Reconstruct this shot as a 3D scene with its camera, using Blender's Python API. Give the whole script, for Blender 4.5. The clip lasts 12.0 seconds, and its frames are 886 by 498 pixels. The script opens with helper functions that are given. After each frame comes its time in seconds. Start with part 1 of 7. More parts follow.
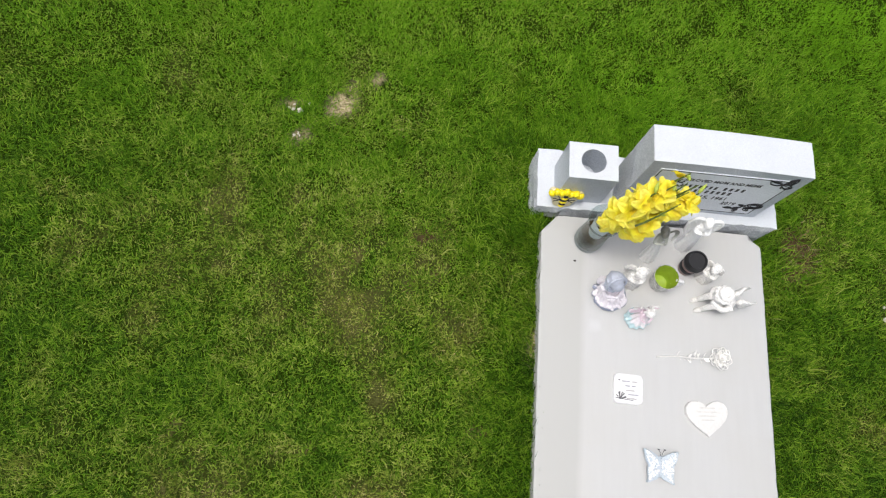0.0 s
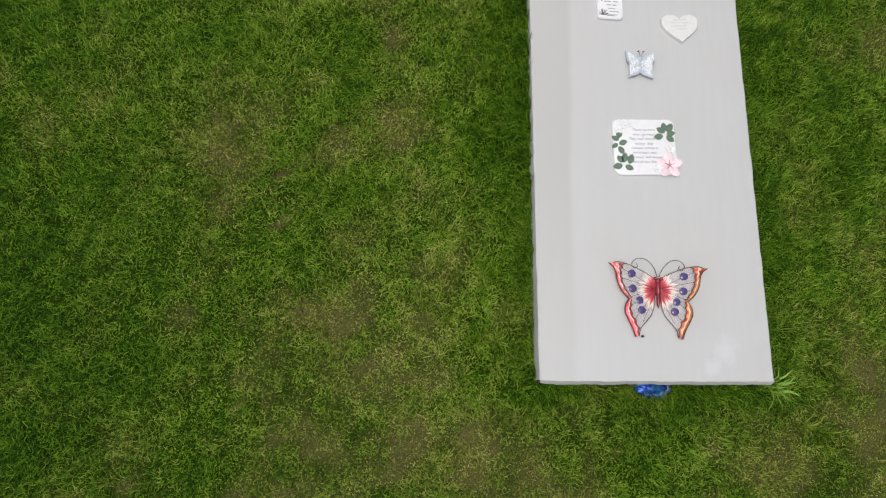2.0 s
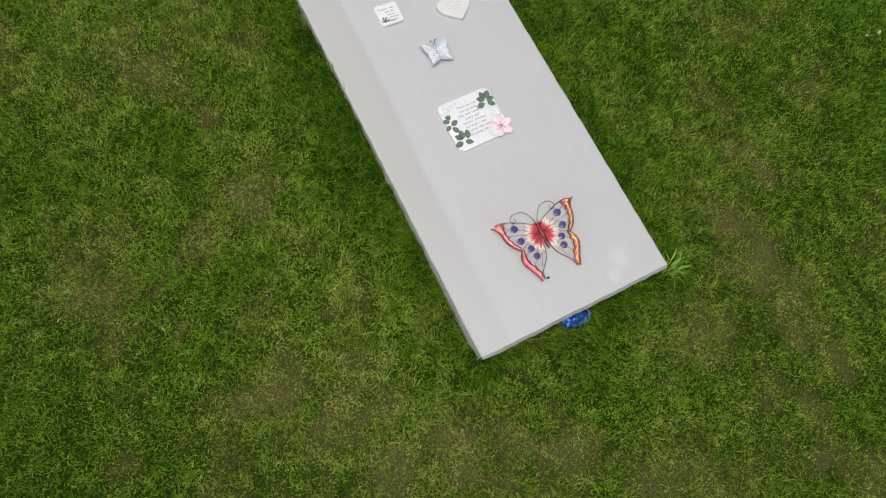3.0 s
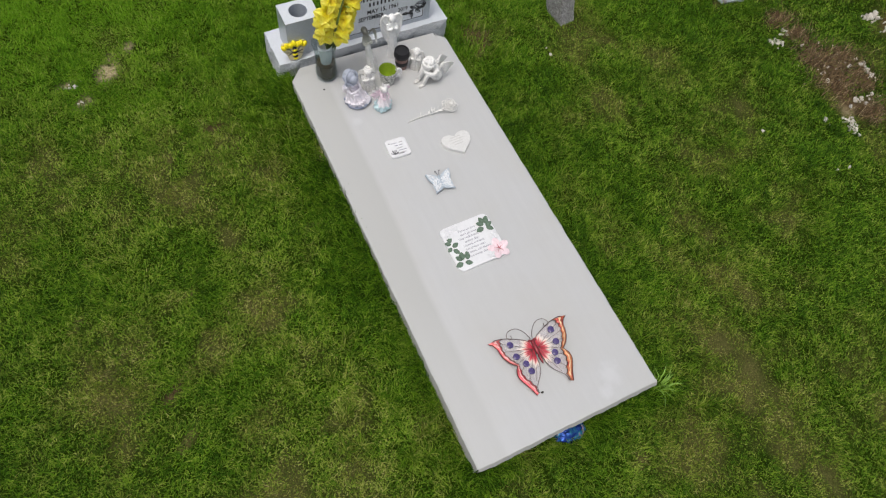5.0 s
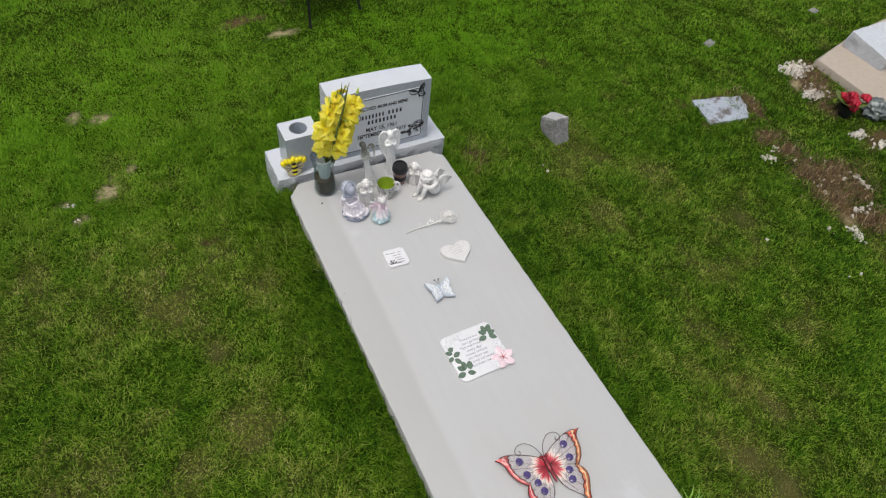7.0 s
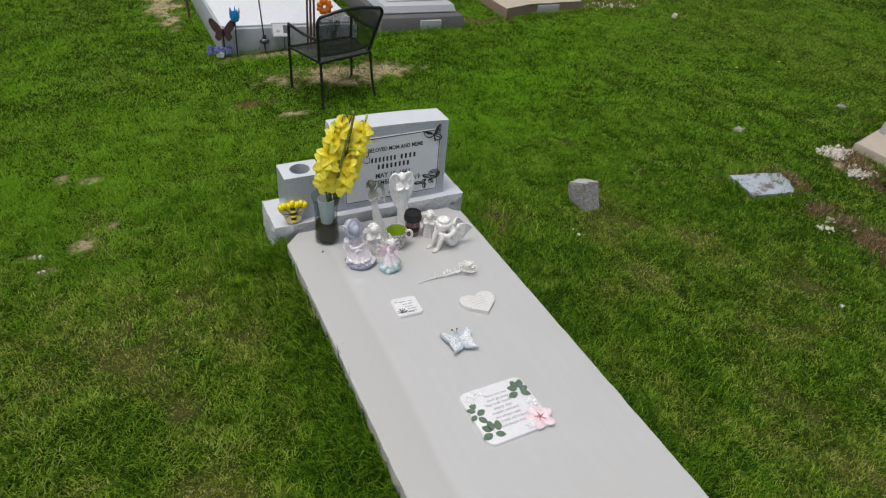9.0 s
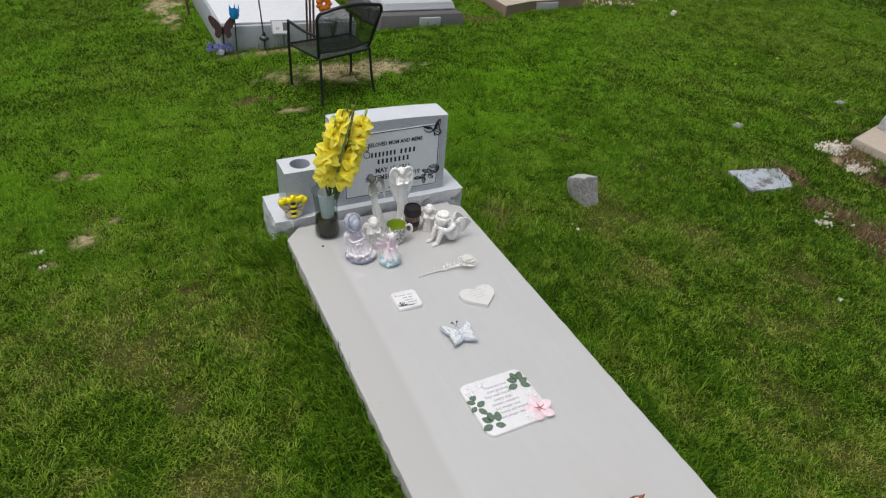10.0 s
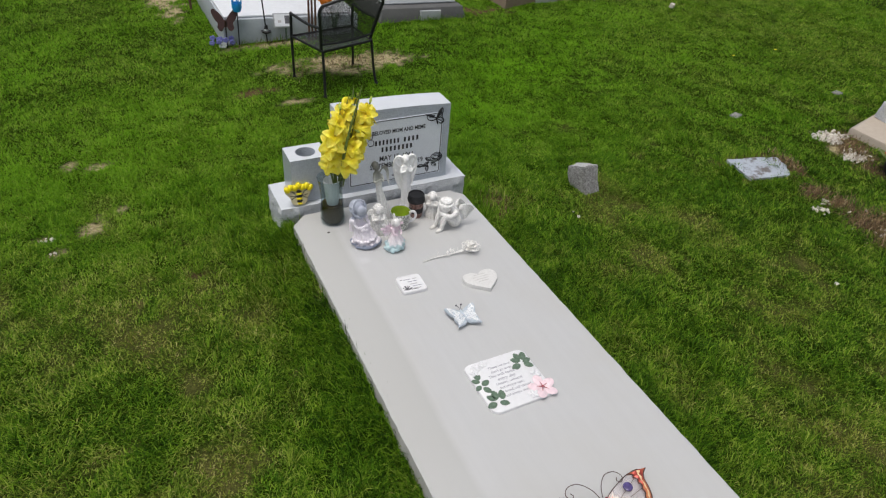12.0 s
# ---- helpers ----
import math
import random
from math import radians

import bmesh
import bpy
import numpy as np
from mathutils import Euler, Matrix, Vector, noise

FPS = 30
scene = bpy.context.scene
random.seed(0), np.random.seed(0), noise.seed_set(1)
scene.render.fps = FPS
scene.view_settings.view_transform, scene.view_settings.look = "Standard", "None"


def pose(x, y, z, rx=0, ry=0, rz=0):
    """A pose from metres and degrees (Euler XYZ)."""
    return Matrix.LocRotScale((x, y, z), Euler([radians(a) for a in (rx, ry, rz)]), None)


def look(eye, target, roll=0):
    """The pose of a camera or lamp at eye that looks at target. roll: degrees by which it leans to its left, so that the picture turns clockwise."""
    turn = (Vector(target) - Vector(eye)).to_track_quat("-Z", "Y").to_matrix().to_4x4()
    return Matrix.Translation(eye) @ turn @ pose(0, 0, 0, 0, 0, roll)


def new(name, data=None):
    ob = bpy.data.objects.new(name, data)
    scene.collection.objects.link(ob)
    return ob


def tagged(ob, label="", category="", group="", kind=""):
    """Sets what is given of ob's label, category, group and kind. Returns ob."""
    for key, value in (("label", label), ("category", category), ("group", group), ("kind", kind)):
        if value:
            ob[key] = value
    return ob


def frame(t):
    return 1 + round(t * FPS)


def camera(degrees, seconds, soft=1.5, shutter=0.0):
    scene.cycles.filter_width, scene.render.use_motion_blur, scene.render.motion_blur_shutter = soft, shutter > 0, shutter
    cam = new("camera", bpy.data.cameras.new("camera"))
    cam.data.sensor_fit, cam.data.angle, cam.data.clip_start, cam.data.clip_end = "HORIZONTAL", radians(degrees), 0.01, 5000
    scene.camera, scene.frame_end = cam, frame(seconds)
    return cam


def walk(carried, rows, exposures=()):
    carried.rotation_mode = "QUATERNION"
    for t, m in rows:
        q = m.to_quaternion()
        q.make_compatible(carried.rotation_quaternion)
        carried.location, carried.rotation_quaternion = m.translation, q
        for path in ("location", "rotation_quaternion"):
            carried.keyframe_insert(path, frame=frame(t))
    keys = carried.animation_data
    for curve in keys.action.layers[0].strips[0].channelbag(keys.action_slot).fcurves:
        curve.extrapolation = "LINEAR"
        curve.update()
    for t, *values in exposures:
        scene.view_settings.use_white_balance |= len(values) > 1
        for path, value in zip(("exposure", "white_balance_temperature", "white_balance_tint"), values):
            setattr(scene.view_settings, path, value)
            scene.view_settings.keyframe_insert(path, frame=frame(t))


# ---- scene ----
cam = camera(67.3, 12.0, soft=1.2)
EXPOSURES = [(0.0, 0.39), (0.3, 0.19), (0.8, 0.02), (1.2, -0.02), (1.5, 0.0), (2.0, 0.07), (2.5, 0.0), (6.7, -0.02), (8.5, -0.09), (9.2, -0.04), (10.0, -0.02), (12.0, 0.0)]
PATH = [
    (0, (-1.18, 1.43, 2.822), (-0.995, 2.001, 0.914), 22.9),
    (0.1, (-1.152, 1.237, 2.816), (-0.990, 1.758, 0.892), 21.90),
    (0.2, (-1.127, 1.039, 2.788), (-0.977, 1.538, 0.857), 20.93),
    (0.3, (-1.116, 0.864, 2.792), (-0.981, 1.354, 0.858), 19.51),
    (0.4, (-1.109, 0.742, 2.794), (-0.981, 1.227, 0.857), 18.64),
    (0.5, (-1.103, 0.596, 2.750), (-0.970, 1.089, 0.816), 18.79),
    (0.7, (-1.091, 0.288, 2.672), (-0.956, 0.785, 0.739), 18.80),
    (1, (-1.095, -0.017, 2.673), (-0.956, 0.445, 0.732), 20.12),
    (1.2, (-1.090, -0.141, 2.651), (-0.945, 0.332, 0.713), 20.25),
    (1.5, (-1.101, -0.153, 2.762), (-0.968, 0.288, 0.815), 19.35),
    (2, (-1.131, -0.055, 2.898), (-0.971, 0.368, 0.950), 21.3),
    (2.1, (-1.118, -0.098, 2.946), (-0.908, 0.348, 1.008), 20.51),
    (2.2, (-1.074, -0.117, 2.947), (-0.796, 0.336, 1.019), 18.69),
    (2.3, (-1.113, -0.120, 2.943), (-0.739, 0.323, 1.029), 20.50),
    (2.4, (-1.163, -0.120, 2.902), (-0.705, 0.312, 1.004), 23.10),
    (2.5, (-1.208, -0.121, 2.873), (-0.690, 0.308, 0.989), 24.92),
    (2.7, (-1.210, -0.126, 2.905), (-0.695, 0.292, 1.018), 24.85),
    (4.3, (-1.226, -0.171, 3.145), (-0.653, 0.428, 1.325), 19.59),
    (4.5, (-1.223, -0.171, 3.155), (-0.643, 0.461, 1.348), 18.20),
    (5, (-1.232, -0.198, 3.184), (-0.613, 0.526, 1.426), 16.38),
    (5.5, (-1.265, -0.283, 3.165), (-0.606, 0.520, 1.456), 15.57),
    (5.6, (-1.263, -0.282, 3.172), (-0.595, 0.545, 1.478), 15.15),
    (5.8, (-1.256, -0.276, 3.201), (-0.551, 0.652, 1.576), 13.31),
    (6, (-1.250, -0.271, 3.227), (-0.520, 0.745, 1.667), 11.71),
    (6.5, (-1.267, -0.291, 3.203), (-0.518, 0.779, 1.688), 11.24),
    (6.7, (-1.256, -0.300, 3.133), (-0.512, 0.771, 1.617), 10.58),
    (8.3, (-1.154, -0.325, 2.174), (-0.373, 0.952, 0.848), 8.57),
    (8.5, (-1.158, -0.339, 2.167), (-0.353, 1.027, 0.949), 7.92),
    (9, (-1.164, -0.351, 2.143), (-0.348, 1.061, 0.985), 7.32),
    (9.5, (-1.166, -0.359, 2.135), (-0.350, 1.052, 0.976), 7.21),
    (10, (-1.175, -0.375, 2.128), (-0.358, 1.036, 0.969), 7.23),
    (10.5, (-1.189, -0.386, 2.124), (-0.371, 1.018, 0.961), 7.1),
    (11, (-1.197, -0.410, 2.113), (-0.378, 1.001, 0.956), 7.07),
    (11.5, (-1.213, -0.426, 2.114), (-0.393, 0.982, 0.953), 7.16),
    (12, (-1.229, -0.439, 2.117), (-0.412, 0.965, 0.950), 7.05),
]
walk(cam, [(t, look(eye, target, roll)) for t, eye, target, roll in PATH], EXPOSURES)

# ---- light ----
SUN = Vector((-0.27, -0.08, 0.945)).normalized()
world = bpy.data.worlds.new("overcast_sky")
scene.world = world
world.use_nodes = True
wt = world.node_tree
sky = wt.nodes.new("ShaderNodeTexSky")
sky.sky_type = "NISHITA"
sky.sun_disc = False
sky.sun_elevation = math.asin(SUN.z)
sky.sun_rotation = math.atan2(SUN.x, SUN.y)
sky.air_density, sky.dust_density, sky.ozone_density = 1.0, 5.0, 1.0
veil = wt.nodes.new("ShaderNodeHueSaturation")  # cloud cover greys the blue
veil.inputs["Saturation"].default_value = 0.45
wt.links.new(sky.outputs[0], veil.inputs["Color"])
wt.links.new(veil.outputs[0], wt.nodes["Background"].inputs[0])
wt.nodes["Background"].inputs[1].default_value = 0.130
lamp = bpy.data.lights.new("sun", "SUN")
lamp.energy, lamp.angle, lamp.color = 1.2, radians(16), (1.0, 0.96, 0.90)
sun = new("sun", lamp)
sun.matrix_world = look(SUN * 30, (0, 0, 0))

# ---- small helpers ----
rng = np.random.default_rng(7)


def part(name, bm, mat, parent=None, label="", smooth=True, angle=40):
    """One mesh object from a bmesh, under its thing."""
    me = bpy.data.meshes.new(name)
    bmesh.ops.recalc_face_normals(bm, faces=bm.faces)
    bm.to_mesh(me)
    bm.free()
    for m in (mat if isinstance(mat, (list, tuple)) else [mat]):
        me.materials.append(m)
    if smooth:
        me.shade_smooth()
        if angle < 180:
            me.set_sharp_from_angle(angle=radians(angle))
    ob = new(name, me)
    ob.parent = parent
    if label:
        ob["label"] = label
    return ob


LEAN = -3.0  # upright things stand plumb on ground that tips a little


def thing(name, loc, label, category, group="", rz=0.0, rx=0.0, ry=0.0):
    ob = new(name)
    ob.empty_display_size = 0.05
    ob.matrix_world = pose(loc[0], loc[1], loc[2], rx, ry, rz)
    return tagged(ob, label, category, group)


def box(bm, c, size, bevel=0.0, seg=2, m=None):
    made = bmesh.ops.create_cube(bm, size=1.0, matrix=(m or Matrix()) @ Matrix.Translation(c) @ Matrix.Diagonal((*size, 1)))
    if bevel:
        edges = {e for v in made["verts"] for e in v.link_edges}
        bmesh.ops.bevel(bm, geom=list(edges), offset=bevel, segments=seg, affect="EDGES", profile=0.5)
    return bm


def lathe(bm, profile, n=32, m=None):
    """Turn (radius, height) pairs round z."""
    m = m or Matrix()
    rings = []
    for r, z in profile:
        if r < 1e-5:
            rings.append([bm.verts.new(m @ Vector((0, 0, z)))])
        else:
            rings.append([bm.verts.new(m @ Vector((r * math.cos(2 * math.pi * k / n), r * math.sin(2 * math.pi * k / n), z))) for k in range(n)])
    for a, b in zip(rings, rings[1:]):
        for k in range(n):
            q = [a[k % len(a)], a[(k + 1) % len(a)], b[(k + 1) % len(b)], b[k % len(b)]]
            q = list(dict.fromkeys(q))
            if len(q) > 2:
                bm.faces.new(q)
    return bm


def tube(bm, pts, r, n=8, r_end=None, closed=False, flat=1.0):
    """A round rod along points; r_end tapers it."""
    pts = [Vector(p) for p in pts]
    r_end = r if r_end is None else r_end
    rings, side = [], None
    for i, p in enumerate(pts):
        a = pts[i - 1] if (i or closed) else p
        b = pts[(i + 1) % len(pts)] if (i + 1 < len(pts) or closed) else p
        d = (b - a).normalized()
        if side is None:
            side = d.orthogonal().normalized()
        side = (side - d * side.dot(d)).normalized()
        up = d.cross(side)
        rr = r + (r_end - r) * i / max(1, len(pts) - 1)
        rings.append([bm.verts.new(p + (side * math.cos(2 * math.pi * k / n) + up * math.sin(2 * math.pi * k / n) * flat) * rr) for k in range(n)])
    loops = list(zip(rings, rings[1:])) + ([(rings[-1], rings[0])] if closed else [])
    for a, b in loops:
        for k in range(n):
            bm.faces.new((a[k], a[(k + 1) % n], b[(k + 1) % n], b[k]))
    if not closed:
        bm.faces.new(rings[0][::-1])
        bm.faces.new(rings[-1])
    return bm


def prism(bm, outline, z0, z1, bevel=0.0, seg=2, m=None):
    """A flat shape with thickness from a 2D outline."""
    m = m or Matrix()
    lo = [bm.verts.new(m @ Vector((x, y, z0))) for x, y in outline]
    hi = [bm.verts.new(m @ Vector((x, y, z1))) for x, y in outline]
    n = len(outline)
    top = bm.faces.new(hi)
    bm.faces.new(lo[::-1])
    for k in range(n):
        bm.faces.new((lo[k], lo[(k + 1) % n], hi[(k + 1) % n], hi[k]))
    if bevel:
        bmesh.ops.bevel(bm, geom=list(top.edges), offset=bevel, segments=seg, affect="EDGES", profile=0.5)
    return bm


def ell(bm, c, r, rot=(0, 0, 0), u=16, v=10):
    m = Matrix.Translation(c) @ Euler([radians(a) for a in rot]).to_matrix().to_4x4() @ Matrix.Diagonal((*r, 1))
    bmesh.ops.create_uvsphere(bm, u_segments=u, v_segments=v, radius=1.0, matrix=m)
    return bm


def pleated(bm, rings, folds, depth, n=72, turn=0.0):
    """A draped skirt through rings (x, y, radius x, radius y, z); folds deepest at the first ring."""
    loops = []
    for i, (cx, cy, rx, ry, z) in enumerate(rings):
        d = depth * (1 - 0.75 * i / (len(rings) - 1))
        loop = []
        for k in range(n):
            a = 2 * math.pi * k / n
            w = 1 + d * math.cos(folds * a + turn) + 0.35 * d * math.cos((folds // 2 + 1) * a + 1.3)
            loop.append(bm.verts.new((cx + rx * w * math.cos(a), cy + ry * w * math.sin(a), z)))
        loops.append(loop)
    for p, q in zip(loops, loops[1:]):
        for k in range(n):
            bm.faces.new((p[k], p[(k + 1) % n], q[(k + 1) % n], q[k]))
    bm.faces.new(loops[0][::-1])
    bm.faces.new(loops[-1])
    return bm


def smooth_line(pts, n=6, closed=False):
    """Catmull-Rom through points of any dimension."""
    p = [Vector(q) for q in pts]
    out = []
    m = len(p)
    for i in range(m if closed else m - 1):
        a, b, c, d = (p[(i + k) % m] if closed else p[min(max(i + k, 0), m - 1)] for k in (-1, 0, 1, 2))
        for s in range(n):
            t = s / n
            out.append(0.5 * ((2 * b) + (c - a) * t + (2 * a - 5 * b + 4 * c - d) * t * t + (3 * b - a - 3 * c + d) * t ** 3))
    if not closed:
        out.append(p[-1])
    return [tuple(q) for q in out]


def fused(name, bm, mat, loc, label, category, voxel=0.004, rz=0.0, smooth=3, group="", scale=1.0):
    """A figurine: solids fused into one smooth skin."""
    me = bpy.data.meshes.new(name)
    bm.to_mesh(me)
    bm.free()
    me.materials.append(mat)
    ob = new(name, me)
    ob.matrix_world = pose(loc[0], loc[1], loc[2], 0, LEAN, 0) @ pose(0, 0, 0, 0, 0, rz) @ Matrix.Scale(scale, 4)
    r = ob.modifiers.new("remesh", "REMESH")
    r.mode, r.voxel_size, r.use_smooth_shade = "VOXEL", voxel, True
    s = ob.modifiers.new("smooth", "SMOOTH")
    s.factor, s.iterations = 0.5, smooth
    return tagged(ob, label, category, group)


def lettering(name, words, size, m, mat, parent=None, width=0.0, shear=0.0, extrude=0.0004, weight=0.0):
    """Words in the built-in font, as a mesh; m: where its middle stands (x along the line, z out of it)."""
    cu = bpy.data.curves.new(name, "FONT")
    cu.body, cu.size, cu.align_x, cu.align_y, cu.extrude, cu.shear, cu.offset = words, size, "CENTER", "CENTER", extrude, shear, weight
    cu.resolution_u = 2
    tmp = bpy.data.objects.new(name, cu)
    me = bpy.data.meshes.new_from_object(tmp)
    bpy.data.objects.remove(tmp)
    me.materials.clear()
    me.materials.append(mat)
    ob = new(name, me)
    sx = 1.0
    if width:
        xs = [v.co.x for v in me.vertices]
        sx = width / max(1e-4, max(xs) - min(xs))
    for v in me.vertices:
        v.co.x *= sx
    ob.parent = parent
    ob.matrix_local = m
    return ob


def lattice(ix, iy, seed):
    h = np.sin(ix * 127.1 + iy * 311.7 + seed * 74.7) * 43758.5453
    return h - np.floor(h)


def vnoise(x, y, scale, seed=0):
    """Smooth value noise, 0 to 1, on arrays."""
    x, y = np.asarray(x) * scale, np.asarray(y) * scale
    ix, iy = np.floor(x), np.floor(y)
    fx, fy = x - ix, y - iy
    fx, fy = fx * fx * (3 - 2 * fx), fy * fy * (3 - 2 * fy)
    a, b = lattice(ix, iy, seed), lattice(ix + 1, iy, seed)
    c, d = lattice(ix, iy + 1, seed), lattice(ix + 1, iy + 1, seed)
    return (a * (1 - fx) + b * fx) * (1 - fy) + (c * (1 - fx) + d * fx) * fy


def gz(x, y):
    """Height of the lawn: it falls a little to the north-west."""
    x, y = np.asarray(x, float), np.asarray(y, float)
    west = -0.024 * np.log1p(np.exp(-2.5 * np.clip(x, -40, 40))) / 2.5 * np.exp(-(x * x + y * y) / 120)
    north = -0.045 * np.clip(y - 1.7, 0, 8) / (1 + np.exp(np.clip(x / 0.8, -40, 40))) * np.exp(-np.clip(y - 6, 0, None) ** 2 / 8)
    berm = (0.072 + 0.038 / (1 + np.exp(np.clip(-(y - 1.05) / 0.12, -40, 40)))) * np.exp(-np.clip(-0.5 - x, 0, None) / 0.16) * (x < -0.2) * np.clip((y + 0.28) / 0.3, 0, 1) * np.clip((2.75 - y) / 0.3, 0, 1)
    return west + north + berm + 0.018 * (vnoise(x, y, 1.3, 3) - 0.5) + 0.008 * (vnoise(x, y, 5, 4) - 0.5)


def gzf(x, y):
    return float(gz(x, y))


# ---- materials ----
def mat(name, colour, rough=0.6, metal=0.0, **more):
    """A principled material with its tree: returns (material, tree, shader)."""
    m = bpy.data.materials.new(name)
    m.use_nodes = True
    b = m.node_tree.nodes["Principled BSDF"]
    b.inputs["Base Color"].default_value = (*colour, 1)
    b.inputs["Roughness"].default_value = rough
    b.inputs["Metallic"].default_value = metal
    for k, v in more.items():
        b.inputs[k.replace("_", " ")].default_value = v
    return m, m.node_tree, b


def node(t, kind, **inputs):
    n = t.nodes.new(kind)
    for k, v in inputs.items():
        n.inputs[k.replace("_", " ")].default_value = v
    return n


def coords(t, which="Object"):
    return t.nodes.new("ShaderNodeTexCoord").outputs[which]


def noise_tex(t, vec, scale, detail=4.0, rough=0.6):
    n = node(t, "ShaderNodeTexNoise", Scale=scale, Detail=detail, Roughness=rough)
    t.links.new(vec, n.inputs["Vector"])
    return n.outputs["Fac"]


def ramp(t, fac, stops, ease=False):
    n = t.nodes.new("ShaderNodeValToRGB")
    el = n.color_ramp.elements
    while len(el) < len(stops):
        el.new(0.5)
    for e, (p, c) in zip(el, stops):
        e.position, e.color = p, (*c, 1) if len(c) == 3 else c
    if ease:
        n.color_ramp.interpolation = "EASE"
    t.links.new(fac, n.inputs[0])
    return n.outputs[0]


def mix(t, fac, a, b, kind="MIX"):
    n = t.nodes.new("ShaderNodeMix")
    n.data_type, n.blend_type = "RGBA", kind
    for sock, v in ((n.inputs[0], fac), (n.inputs[6], a), (n.inputs[7], b)):
        if isinstance(v, (int, float)):
            sock.default_value = v
        elif isinstance(v, tuple):
            sock.default_value = (*v, 1)
        else:
            t.links.new(v, sock)
    return n.outputs[2]


def bump(t, b, height, strength=0.3, dist=0.01):
    n = node(t, "ShaderNodeBump", Strength=strength, Distance=dist)
    t.links.new(height, n.inputs["Height"])
    t.links.new(n.outputs[0], b.inputs["Normal"])


def plain(name, colour, rough=0.5, metal=0.0, vary=0.15, scale=60.0, relief=0.15, **more):
    """A surface with grain at two scales and a fine relief."""
    m, t, b = mat(name, colour, rough, metal, **more)
    v = coords(t)
    fine, coarse = noise_tex(t, v, scale), noise_tex(t, v, scale / 9, 3)
    dark = tuple(c * (1 - vary) for c in colour)
    light = tuple(min(1, c * (1 + vary)) for c in colour)
    c = ramp(t, fine, [(0.3, dark), (0.7, light)])
    c = mix(t, ramp(t, coarse, [(0.35, (0, 0, 0)), (0.7, (0.5, 0.5, 0.5))]), c, dark)
    t.links.new(c, b.inputs["Base Color"])
    if relief:
        bump(t, b, fine, relief, 0.003)
    return m


def concrete(name, colour, rough=0.5, stain=(0.6, 0.57, 0.5), relief=0.25):
    m, t, b = mat(name, colour, rough)
    v = coords(t)
    fine, mid, big = noise_tex(t, v, 420, 3), noise_tex(t, v, 28, 5), noise_tex(t, v, 2.6, 5, 0.55)
    c = ramp(t, mid, [(0.3, tuple(x * 0.94 for x in colour)), (0.7, tuple(x * 1.05 for x in colour))])
    c = mix(t, ramp(t, big, [(0.45, (0, 0, 0)), (0.75, (0.28, 0.28, 0.28))]), c, tuple(x * s for x, s in zip(colour, (0.93, 0.915, 0.88))))
    c = mix(t, ramp(t, fine, [(0.62, (0, 0, 0)), (0.72, (0.35, 0.35, 0.35))]), c, tuple(x * 0.75 for x in colour))
    t.links.new(c, b.inputs["Base Color"])
    r = ramp(t, big, [(0.3, (rough * 0.8,) * 3), (0.7, (min(1, rough * 1.2),) * 3)])
    t.links.new(r, b.inputs["Roughness"])
    bump(t, b, mid, relief, 0.004)
    return m


def granite(name, base, speck_dark, speck_light, rough, relief=0.0, spread=1.0):
    m, t, b = mat(name, base, rough)
    v = coords(t)
    cells = node(t, "ShaderNodeTexVoronoi", Scale=380.0 / spread)
    t.links.new(v, cells.inputs["Vector"])
    grain = node(t, "ShaderNodeSeparateColor")
    t.links.new(cells.outputs["Color"], grain.inputs[0])
    c = ramp(t, grain.outputs[0], [(0.0, speck_dark), (0.2, speck_dark), (0.32, base), (0.72, base), (0.86, speck_light), (1.0, speck_light)])
    c = mix(t, ramp(t, noise_tex(t, v, 9, 4), [(0.35, (0, 0, 0)), (0.75, (0.4, 0.4, 0.4))]), c, tuple(x * 0.85 for x in base))
    t.links.new(c, b.inputs["Base Color"])
    if relief:
        bump(t, b, noise_tex(t, v, 45, 6, 0.7), relief, 0.012)
    return m


